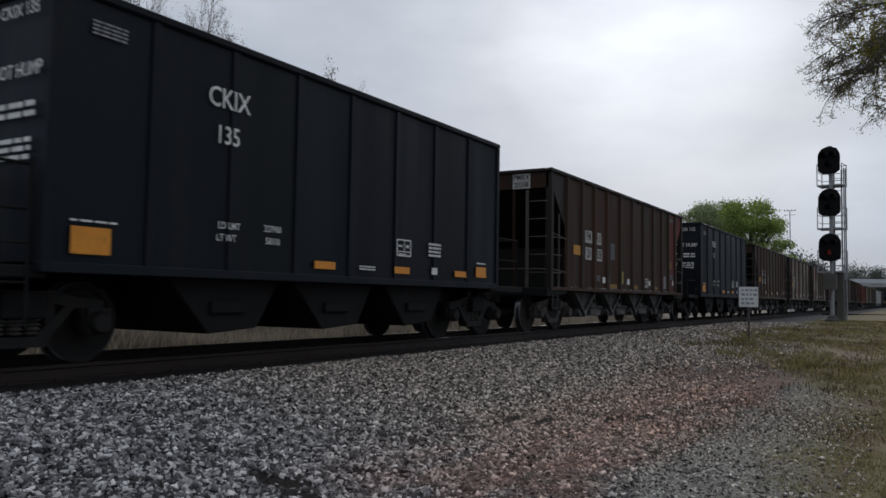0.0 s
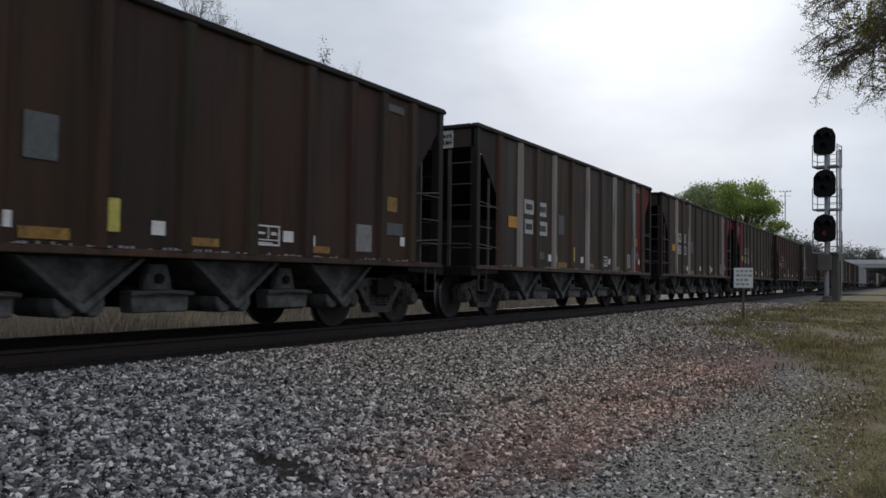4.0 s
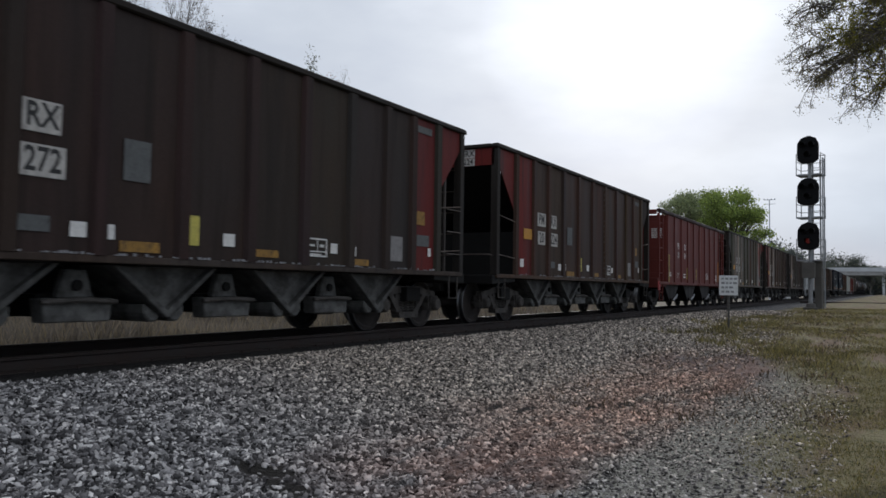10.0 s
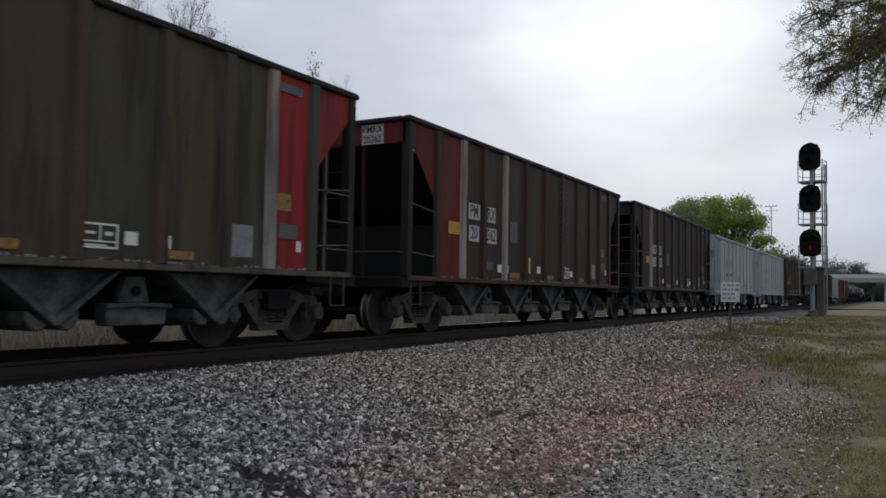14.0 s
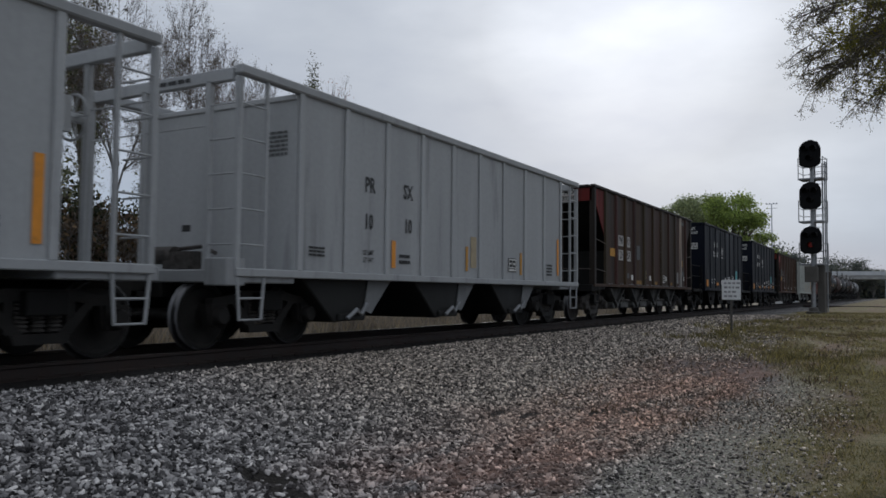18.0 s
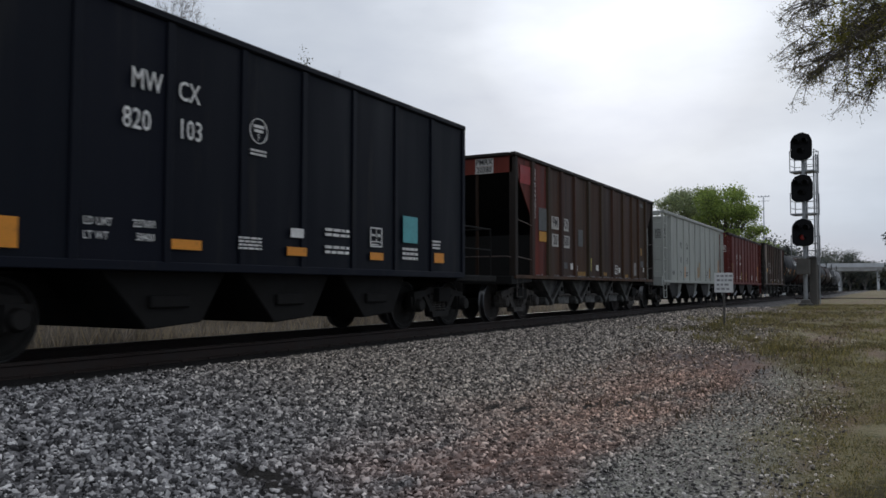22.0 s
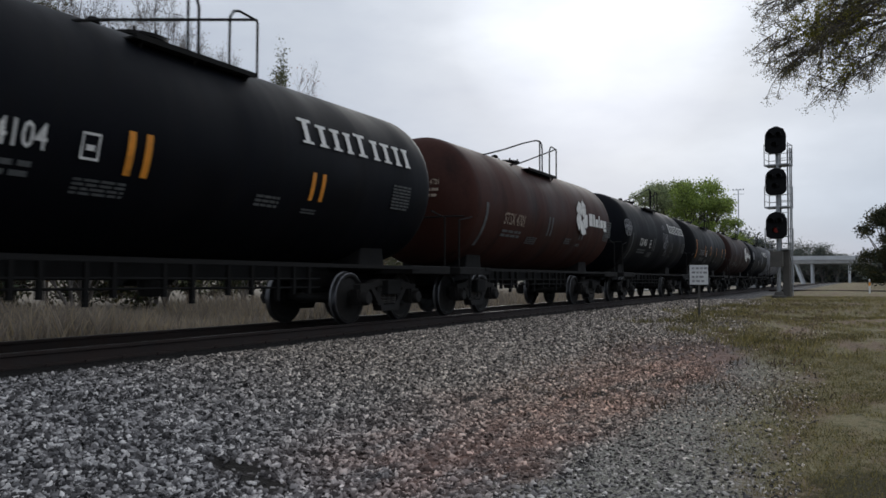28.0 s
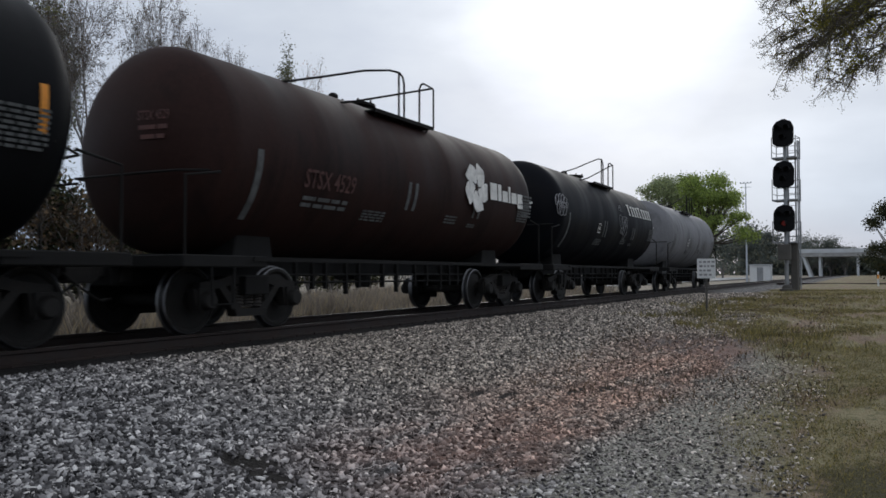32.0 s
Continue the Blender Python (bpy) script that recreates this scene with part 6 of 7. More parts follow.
def blades(rng, x, y, height, width, mat, lean=0.35):
    n = len(x)
    z = lie(x, y)
    a = rng.uniform(0, math.tau, n)
    tip = np.stack([x + np.cos(a) * height * lean * rng.uniform(0.2, 1.2, n), y + np.sin(a) * height * lean * rng.uniform(0.2, 1.2, n), z + height], -1)
    side = np.stack([-np.sin(a + 0.6), np.cos(a + 0.6), np.zeros(n)], -1) * width[:, None]
    root = np.stack([x, y, z - 0.01], -1)
    mid = root * 0.45 + tip * 0.55 + np.stack([np.zeros(n), np.zeros(n), height * 0.06], -1)
    v = np.stack([root - side, root + side, mid + side * 0.7, tip, mid - side * 0.7], 1).reshape(-1, 3)
    b = 5 * np.arange(n)[:, None]
    q = np.concatenate([b + np.array([0, 1, 2, 4])], 0)
    t = b + np.array([4, 2, 3, 3])
    f = np.stack([q, t], 1).reshape(-1, 4)
    return v, f


def grass_mesh(name, v, f, mat):
    me = bpy.data.meshes.new(name)
    me.from_pydata(v.tolist(), [], [tuple(q) if q[2] != q[3] else tuple(q[:3]) for q in f.tolist()])
    me.materials.append(mat)
    return me


def tufts(rng, n, x0, x1, y0, y1, spread, per):
    cx, cy = rng.uniform(x0, x1, n), rng.uniform(y0, y1, n)
    x = (cx[:, None] + rng.normal(0, spread, (n, per))).ravel()
    y = (cy[:, None] + rng.normal(0, spread, (n, per))).ravel()
    return x, y


def build_grass():
    rng = np.random.default_rng(11)
    def turf_edge(x):
        return 0.65 + 0.5 * smooth(5.5, 8, x) + 0.8 * smooth(12, 15.5, x) + 2.5 * smooth(15, 19.5, x)

    def patchy(x, y):
        return np.sin(x * 1.9 + 1.4 * np.sin(y * 2.3)) + np.sin(y * 3.1 + 1.7 * np.sin(x * 1.1 + 0.6)) + 0.8 * np.sin(x * 4.7 - y * 3.9)

    def low_mats(n, x0, x1, y0, y1, lo, hi, per, cut):
        """Matted tufts where the turf is thick."""
        cx, cy = rng.uniform(x0, x1, n), rng.uniform(y0, y1, n)
        ok = (patchy(cx, cy) > cut) & (cy < turf_edge(cx) - np.abs(rng.normal(0, 0.55, n)) + 0.15)
        cx, cy = cx[ok], cy[ok]
        sp = rng.uniform(0.03, 0.13, len(cx))
        size = rng.uniform(0.5, 1.3, len(cx))
        x = (cx[:, None] + rng.normal(0, 1, (len(cx), per)) * sp[:, None] * 1.5).ravel()
        y = (cy[:, None] + rng.normal(0, 1, (len(cx), per)) * sp[:, None]).ravel()
        return x, y, rng.uniform(lo, hi, len(x)) * np.repeat(size, per)

    sets = [low_mats(8200, 4.6, 15, -1.6, 2.2, 0.006, 0.028, 20, -1.1), low_mats(3600, 15, 26, -1.5, 5.2, 0.02, 0.065, 16, -0.6), low_mats(2600, 26, 46, -2.0, 5.2, 0.03, 0.10, 12, -3)]
    # a ragged bank of weeds where the turf meets the ballast
    bx = rng.uniform(14.0, 30, 700)
    by = turf_edge(bx) + rng.normal(-0.55, 0.5, 700)
    ok = patchy(bx * 0.7, by * 1.3) > -0.4
    bx, by = bx[ok], by[ok]
    n = len(bx)
    sp = rng.uniform(0.06, 0.24, (n, 1))
    sets.append(((bx[:, None] + rng.normal(0, 1, (n, 26)) * sp).ravel(), (by[:, None] + rng.normal(0, 0.7, (n, 26)) * sp).ravel(), rng.uniform(0.03, 0.12, n * 26) * np.repeat(rng.uniform(0.3, 1.4, n) ** 1.5, 26)))
    x, y, h = (np.concatenate([q[i] for q in sets]) for i in range(3))
    v, f = blades(rng, x, y, h, 0.003 + h * 0.03, GRASS, 1.1)
    tagged(new("grass", grass_mesh("grass", v, f, GRASS)), "ragged short green grass and weeds beside the ballast", "grass", kind="stuff")
    # tall dry grass beyond the track
    x, y = tufts(rng, 2300, 2, 46, LINE + 3.6, LINE + 8.5, 0.30, 16)
    h = rng.uniform(0.35, 0.95, len(x)) * (0.7 + 0.3 * np.sin(x * 0.8))
    v, f = blades(rng, x, y, h, np.full(len(x), 0.012), DRYGRASS, 0.75)
    tagged(new("dry_grass", grass_mesh("dry_grass", v, f, DRYGRASS)), "tall pale dry grass on the bank beyond the track", "grass", kind="stuff")
    x, y = tufts(rng, 420, 9, 36, 0.6, 4.3, 0.20, 12)
    h = rng.uniform(0.02, 0.09, len(x))
    v, f = blades(rng, x, y, h, np.full(len(x), 0.010), DRYGRASS, 0.8)
    tagged(new("dead_weeds", grass_mesh("dead_weeds", v, f, BUD_LEAF)), "brown dead weeds at the foot of the ballast", "weeds", kind="stuff")


build_grass()


# ---- track ----
def rail_shape(a, b):
    s = Shape()
    prof = [(-0.07, 0), (0.07, 0), (0.07, 0.012), (0.012, 0.032), (0.010, 0.125), (0.036, 0.138), (0.036, 0.165), (0.028, 0.175), (-0.028, 0.175), (-0.036, 0.165), (-0.036, 0.138), (-0.010, 0.125), (-0.012, 0.032), (-0.07, 0.012)]
    n = len(prof)
    d = (Vector(b) - Vector(a)).normalized()
    side = Vector((-d.y, d.x, 0))
    v = [Vector(p) + side * u + Vector((0, 0, w - 0.175)) for p in (a, b) for u, w in prof]
    f = [(i, (i + 1) % n, (i + 1) % n + n, i + n) for i in range(n)] + [tuple(range(n)), tuple(range(2 * n - 1, n - 1, -1))]
    s.add(v, f)
    s.s = [1 if i in (7,) else 0 for i in range(n)] + [0, 0]
    return s


def build_track():
    t = thing("railway_track", "straight main track of rusty rails on dark sleepers in ballast", "railway track", kind="structure")
    for k in (-1, 1):
        part("rail", rail_shape((-120, LINE + k * 0.753, RAIL), (700, LINE + k * 0.753, RAIL)), [RAILSIDE, RAILTOP], t)
    me = Shape().box(-0.11, 0.11, -1.3, 1.3, -0.16, 0.0).mesh("sleeper", TIE, bevel=0.012)
    pl = Shape().box(-0.09, 0.09, -0.17, 0.17, 0.0, 0.016).box(-0.05, -0.03, -0.13, -0.11, 0.016, 0.05).box(0.03, 0.05, 0.11, 0.13, 0.016, 0.05).mesh("tie_plate", RAILSIDE)
    rnd = random.Random(5)
    for i in range(110):
        s = part("sleeper", me, None, t, at=pose(-2 + i * 0.52 + rnd.uniform(-0.02, 0.02), LINE + rnd.uniform(-0.03, 0.03), RAIL - 0.192, 0, 0, rnd.uniform(-1, 1)))
        for k in (-1, 1):
            part("tie_plate", pl, None, s, at=pose(0, k * 0.753, 0))
    s = Shape()
    for i in range(500):
        s.box(55.2 + i * 0.52 - 0.11, 55.2 + i * 0.52 + 0.11, LINE - 1.3, LINE + 1.3, RAIL - 0.34, RAIL - 0.19)
    for i in range(100):
        s.box(-2.5 - i * 0.52 - 0.11, -2.5 - i * 0.52 + 0.11, LINE - 1.3, LINE + 1.3, RAIL - 0.34, RAIL - 0.19)
    tagged(part("far_sleepers", s, TIE, t), kind="stuff")
    b = thing("crossing_track", "second track that runs off across the grass beyond the signal", "railway track", kind="structure")
    for k in (-0.753, 0.753):
        part("rail", rail_shape((72 + k, 6.6, RAIL - 0.02), (74 + k, -160, RAIL - 0.02)), [RAILSIDE, RAILTOP], b)
    s = Shape()
    for i in range(110):
        y = 6.3 - i * 0.55
        s.box(72 - 1.3, 73.3, y - 0.11, y + 0.11, RAIL - 0.34, RAIL - 0.20)
    tagged(part("sleepers", s, TIE, b), kind="stuff")


build_track()


# ---- signal, sign, poles ----
def build_signal():
    x, y, z0 = 41.8, 3.4, 0.66
    g = thing("railway_signal", "three-headed black railway signal on a steel mast with a caged ladder", "signal", at=pose(x, y, z0, 0, 0, 180 - 4.6 + 90 + 85))
    # in its own space the heads look to -x
    part("mast", Shape().lathe([(0.0, 0.15), (0.25, 0.15), (0.26, 0.10), (8.1, 0.085)], 14, axis="z"), GALV, g, smooth=True)
    part("base", Shape().lathe([(-0.3, 0.34), (0.12, 0.34), (0.14, 0.24), (0.30, 0.20), (0.34, 0.12)], 14, axis="z"), CASEGREY, g, "squat concrete and iron base", smooth=True)
    part("junction_box", Shape().box(-0.42, -0.08, -0.26, 0.26, 1.55, 2.25).box(-0.46, -0.42, -0.28, 0.28, 1.52, 2.28), CASEGREY, g, "grey junction box", bevel=0.015)

    def head_shape():
        s = Shape()
        n = 28
        ring = []
        for i in range(n):
            a = i * math.tau / n
            px, pz = 0.50 * math.cos(a), 0.50 * math.sin(a)
            pz = pz + (0.17 if pz > 0 else -0.12)
            if math.sin(a) < 0:
                px, pz = 0.49 * max(-1, min(1, math.cos(a) * 1.25)), max(-0.64, pz * 1.12)
            ring.append((px, pz))
        v = [(-0.02, p, q) for p, q in ring] + [(0.0, p * 1.0, q) for p, q in ring] + [(-0.05, p * 0.93, q * 0.94) for p, q in ring]
        f = [tuple(range(2 * n, 3 * n)), tuple(range(2 * n - 1, n - 1, -1))]
        f += [(i, (i + 1) % n, (i + 1) % n + n, i + n) for i in range(n)] + [(i, (i + 1) % n, (i + 1) % n + 2 * n, i + 2 * n) for i in range(n)]
        return s.add(v, f)
    face = head_shape().mesh("backboard", SIGBLACK)
    lens = Shape().lathe([(-0.07, 0.02), (-0.075, 0.10), (-0.05, 0.115), (0.0, 0.115)], 16, axis="x").mesh("lens", SIGBLACK, smooth=True)
    glow = bpy.data.materials.new("dim_red_lens")
    glow.use_nodes = True
    b = glow.node_tree.nodes["Principled BSDF"]
    b.inputs["Base Color"].default_value, b.inputs["Roughness"].default_value = (0.06, 0.004, 0.004, 1), 0.4
    b.inputs["Emission Color"].default_value, b.inputs["Emission Strength"].default_value = (1, 0.10, 0.08, 1), 0.03
    red = Shape().lathe([(-0.085, 0.02), (-0.08, 0.10), (-0.05, 0.12)], 16, axis="x").mesh("lens", glow, smooth=True)

    def visor():
        s = Shape()
        n = 12
        v = []
        for k, (xx, r) in enumerate(((-0.05, 0.135), (-0.34, 0.125))):
            for i in range(n + 1):
                a = math.radians(-30 + 240 * i / n)
                for rr in (r, r + 0.008):
                    v.append((xx, rr * math.cos(a), rr * math.sin(a)))
        m = 2 * (n + 1)
        f = []
        for i in range(n):
            f += [(2 * i, 2 * i + 2, m + 2 * i + 2, m + 2 * i), (2 * i + 1, m + 2 * i + 1, m + 2 * i + 3, 2 * i + 3), (m + 2 * i, m + 2 * i + 2, m + 2 * i + 3, m + 2 * i + 1)]
        return s.add(v, f).mesh("visor", SIGBLACK)
    vis = visor()
    housing = Shape().prism([(0.0, -0.50), (0.30, -0.46), (0.34, 0.40), (0.25, 0.58), (0.0, 0.60)], -0.34, 0.34).mesh("housing", SIGBLACK, bevel=0.03)
    for hz in (7.68, 5.66, 3.52):
        h = part("signal_head", face, None, g, "black oval signal head", at=pose(-0.32, 0, hz))
        part("housing", housing, None, h, at=pose(0, 0, 0))
        for ly, lz in ((-0.20, 0.24), (0.20, 0.24), (0.0, -0.22)):
            low = lz < 0 and hz < 4
            part("lens", red if low else lens, None, h, "dim red lens" if low else "", at=pose(0, ly, lz))
            part("visor", vis, None, h, at=pose(0, ly, lz))
        part("bracket", Shape().box(0.05, 0.36, -0.09, 0.09, -0.66, -0.50).box(0.05, 0.36, -0.09, 0.09, 0.55, 0.70), GALV, h)
    # ladder behind the mast with platforms and rails
    s = Shape()
    for yy in (-0.36, -0.02):
        s.box(0.42, 0.48, yy - 0.03, yy + 0.03, 1.9, 7.3)
    lad = part("ladder", s, GALV, g, "galvanised ladder")
    rung = Shape().tube([(0.45, -0.36, 0), (0.45, -0.02, 0)], 0.014, 5).mesh("rung", GALV)
    for i in range(17):
        part("rung", rung, None, lad, at=pose(0, 0, 2.1 + i * 0.30))
    for pz in (2.35, 4.42, 6.50):
        deck = part("service_platform", Shape().box(-0.05, 0.85, -0.48, 0.62, pz, pz + 0.07), GALV, g, "galvanised railed platform")
        for yy in (-0.48, 0.62):
            for xx in (0.0, 0.85):
                part("rail_post", Shape().tube([(xx, yy, pz), (xx, yy, pz + 1.08)], 0.022, 5), GALV, deck)
            for hh in (0.35, 0.70, 1.05):
                part("guard_rail", Shape().tube([(0.0, yy, pz + hh), (0.85, yy, pz + hh)], 0.018, 5), GALV, deck)
        for hh in (0.35, 0.70, 1.05):
            part("guard_rail", Shape().tube([(0.85, -0.48, pz + hh), (0.85, 0.62, pz + hh)], 0.018, 5), GALV, deck)
    for xx, z0 in ((0.2, 2.0), (0.5, 0.1)):
        part("cable_riser", Shape().tube([(xx, -0.52, z0), (xx, -0.52, 7.35)], 0.03, 6), GALV, g)
    part("equipment_post", Shape().box(0.15, 0.55, -0.46, -0.14, -0.05, 2.35), CASEGREY, g, "grey upright cable case", bevel=0.02)


build_signal()


def build_sign():
    x, y = 21.0, 3.6
    z = float(lie(x, y))
    s = thing("trackside_sign", "small white rectangular trackside sign on a thin post", "sign", at=pose(x, y, z, 0, 0, 8))
    part("post", Shape().prism([(-0.02, -0.2), (0.02, -0.2), (0.02, 1.34), (-0.02, 1.34)], -0.025, 0.025), CASEGREY, s)
    p = part("plate", Shape().box(-0.035, -0.025, -0.225, 0.225, 0.89, 1.39), SIGNWHITE, s, "white sheet-metal plate", bevel=0.004)
    rnd = random.Random(3)
    sh = Shape()
    for i, zz in enumerate((1.31, 1.20, 1.09, 0.98)):
        yy = 0.17
        while yy > -0.14:
            w = rnd.uniform(0.05, 0.10)
            sh.box(-0.040, -0.036, yy - w, yy, zz - 0.025, zz + 0.025)
            yy -= w + 0.03
    tagged(part("small_print", sh, FAINT, p), kind="stuff")


build_sign()


def build_pole():
    t = thing("light_pole", "tall thin steel pole with a small cross-arm head", "pole", at=pose(120, 15.0, 0.6))
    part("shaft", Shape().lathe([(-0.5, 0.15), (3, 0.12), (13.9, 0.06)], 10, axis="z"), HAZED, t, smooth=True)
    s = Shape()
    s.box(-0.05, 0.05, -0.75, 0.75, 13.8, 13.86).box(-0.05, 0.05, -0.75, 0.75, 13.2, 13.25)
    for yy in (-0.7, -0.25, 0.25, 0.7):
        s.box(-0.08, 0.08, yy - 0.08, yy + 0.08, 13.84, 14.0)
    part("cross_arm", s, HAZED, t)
    h = thing("equipment_hut", "pale grey metal equipment hut beside the track", "hut", at=pose(118, 12.9, 0.35))
    part("walls", Shape().box(-1.2, 1.2, -1.35, 1.35, 0, 2.3), SIGNWHITE, h, bevel=0.03)
    part("roof", Shape().prism([(-1.35, 2.28), (1.35, 2.28), (1.25, 2.42), (-1.25, 2.42)], -1.45, 1.45), GALV, h)
    part("door", Shape().box(-1.23, -1.2, -0.4, 0.4, 0.05, 2.0), GALV, h)
    m = thing("marker_post", "short white and orange marker post in the grass", "post", at=pose(60, -0.7, 0.62))
    part("stake", Shape().box(-0.05, 0.05, -0.05, 0.05, -0.2, 1.0), SIGNWHITE, m, bevel=0.01)
    part("band", Shape().box(-0.056, 0.056, -0.056, 0.056, 0.55, 0.8), ORANGE, m)


build_pole()


def build_bridge():
    b = thing("road_bridge", "long pale concrete road bridge on slender piers across the railway", "bridge", at=pose(270, 0, 0.6), kind="structure")
    part("deck", Shape().prism([(-6, 5.9), (6, 5.9), (6, 7.1), (-6, 7.1)], -4, 18.9), CONCRETE, b)
    part("parapet", Shape().box(-6.2, -5.8, -4, 19.0, 7.0, 8.2), WHITECON, b, "white parapet wall")
    for yy in (-3.8, 2.1, 12.3):
        for xx in (-5, 4.2):
            part("pier", Shape().box(xx, xx + 0.8, yy - 0.32, yy + 0.32, -0.5, 5.95), WHITECON, b)
    for xx in (-5.6, 0, 4.6):
        part("end_pier", Shape().box(xx, xx + 0.9, 17.9, 18.6, -0.5, 5.95), WHITECON, b)
        part("raking_leg", Shape().add([(xx, 17.2, 5.9), (xx + 0.8, 17.2, 5.9), (xx + 0.8, 16.5, 5.9), (xx, 16.5, 5.9), (xx, 15.2, -0.5), (xx + 0.8, 15.2, -0.5), (xx + 0.8, 14.4, -0.5), (xx, 14.4, -0.5)], [(0, 1, 2, 3), (7, 6, 5, 4), (0, 4, 5, 1), (1, 5, 6, 2), (2, 6, 7, 3), (3, 7, 4, 0)]), WHITECON, b)


build_bridge()


def build_road():
    s = Shape()
    s.prism([(46, 0.52), (170, 0.62), (170, 0.68), (46, 0.58)], 17.5, 25.5)
    tagged(new("pavement", s.mesh("pavement", CONCRETE)), "pale worn road strip beyond the track", "road", kind="structure")


build_road()


# ---- trees ----
FINEST = 0.0075     # thinnest twig


def grow(rng, s, tips, p, d, length, r, depth, spread, up, seg, droop=0.0):
    """Adds a limb and its branches; collects the twig ends."""
    n = 3 if depth > 2 else 2 if depth > 0 else 1
    r = max(r, FINEST)
    pts, q, e = [p], p, d
    for i in range(n):
        e = (e + Vector((rng.gauss(0, 0.13), rng.gauss(0, 0.13), rng.gauss(0, 0.10) + up - droop * (1 - e.z)))).normalized()
        q = q + e * (length / n)
        pts.append(q)
    s.tube(pts, r, seg if depth > 2 else 3, taper=[r * (1 - 0.45 * i / n) for i in range(n + 1)])
    if depth == 0:
        tips.append((q, e))
        return
    kids = 3 if depth > 1 else 5
    for k in range(kids):
        at = pts[-1] if k == 0 else pts[rng.randint(1, n)]
        a = rng.uniform(0, math.tau)
        o = e.orthogonal().normalized()
        o = (o * math.cos(a) + e.cross(o) * math.sin(a))
        lean = spread * rng.uniform(0.5, 1.1) * (0.45 if k == 0 else 1)
        grow(rng, s, tips, at, (e + o * lean).normalized(), length * rng.uniform(0.62, 0.82), r * (0.66 if k == 0 else 0.5), depth - 1, spread, up, seg, droop)


def leaf_cloud(rng, centres, per, spread, size, mat, name, flat=0.8):
    c = np.repeat(np.asarray(centres, float), per, axis=0)
    n = len(c)
    c = c + rng.normal(0, 1, (n, 3)) * np.array([spread, spread, spread * flat])
    a = rng.normal(size=(n, 3))
    a /= np.linalg.norm(a, axis=1)[:, None]
    b = np.cross(a, rng.normal(size=(n, 3)))
    b /= np.linalg.norm(b, axis=1)[:, None]
    L = (size * rng.uniform(0.6, 1.4, n))[:, None]
    v = np.stack([c - a * L, c + b * L * 0.5, c + a * L, c - b * L * 0.5], 1).reshape(-1, 3)
    f = np.arange(4 * n).reshape(n, 4)
    return raw_mesh(name, v, f, mat)


def tree(name, label, x, y, height, seed, bark, depth=5, spread=0.62, leaf=None, per=5, leaf_spread=0.4, leaf_size=0.1, trunk=0.22, r=None, up=0.05, category="tree", droop=0.0, base=None, thin=1.0, fit=None, limb=0.28):
    rng = random.Random(seed)
    nrg = np.random.default_rng(seed)
    z = float(lie(x, y)) - 0.1 if base is None else base
    t = thing(name, label, category, at=pose(x, y, z))
    s, tips = Shape(), []
    r = r or height * 0.016
    top = height * trunk
    s.tube([(0, 0, 0), (0.02 * height * rng.uniform(-1, 1), 0, top * 0.5), (0, 0.02 * height * rng.uniform(-1, 1), top)], r, 8, taper=[r * 1.25, r, r * 0.9])
    for k in range(4):
        a = k * math.tau / 4 + rng.uniform(-0.4, 0.4)
        d = Vector((math.cos(a) * spread * 0.8, math.sin(a) * spread * 0.8, 1)).normalized() if k else Vector((0.05, 0.03, 1)).normalized()
        grow(rng, s, tips, Vector((0, 0.0, top * (1 if k == 0 else 0.85))), d, height * limb * (1.07 if k == 0 else 0.93), r * 0.7, depth, spread, up, 6, droop)
    # the crown's middle stands over the given spot
    mx, my = sum(p.x for p, e in tips) / len(tips), sum(p.y for p, e in tips) / len(tips)
    t.location.x -= mx
    t.location.y -= my
    if fit:     # half-width and height that the crown fills
        wide = sorted(abs(p.x - mx) + abs(p.y - my) for p, e in tips)[int(len(tips) * 0.93)] / 1.27
        tall = max(p.z for p, e in tips)
        kx, kz = fit[0] / wide, fit[1] / tall
        t.location.x, t.location.y = x - mx * kx, y - my * kx
        s.v = [(p[0] * kx, p[1] * kx, p[2] * kz) for p in s.v]
        tips = [(Vector((p.x * kx, p.y * kx, p.z * kz)), e) for p, e in tips]
    part("trunk", s, bark, t)
    if leaf:
        pts = [tuple(p) for p, e in tips if rng.random() < thin]
        part("crown", leaf_cloud(nrg, pts, per, leaf_spread, leaf_size, leaf, "crown"), None, t)
    return t


# bare wood behind the track
BARE = "bare grey deciduous tree with fine twigs behind the track"
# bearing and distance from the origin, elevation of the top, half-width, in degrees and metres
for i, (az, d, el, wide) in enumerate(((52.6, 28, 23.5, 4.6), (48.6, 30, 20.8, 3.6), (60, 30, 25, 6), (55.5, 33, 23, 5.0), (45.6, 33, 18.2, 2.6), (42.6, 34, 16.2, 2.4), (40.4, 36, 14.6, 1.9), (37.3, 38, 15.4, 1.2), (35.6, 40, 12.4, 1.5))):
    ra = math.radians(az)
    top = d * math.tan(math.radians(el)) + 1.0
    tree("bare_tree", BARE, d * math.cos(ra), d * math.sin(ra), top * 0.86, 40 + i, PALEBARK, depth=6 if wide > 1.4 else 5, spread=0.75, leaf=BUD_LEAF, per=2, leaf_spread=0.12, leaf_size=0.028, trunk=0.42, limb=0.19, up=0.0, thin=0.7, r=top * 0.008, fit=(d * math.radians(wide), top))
tree("redbud_tree", "bare-limbed redbud with pinkish buds behind the track", 28.9, 24.6, 9, 58, PALEBARK, depth=5, spread=0.7, leaf=PINK_BUD, per=4, leaf_spread=0.14, leaf_size=0.038, trunk=0.2, up=0.02, thin=0.8, r=0.09, fit=(2.5, 11.2))
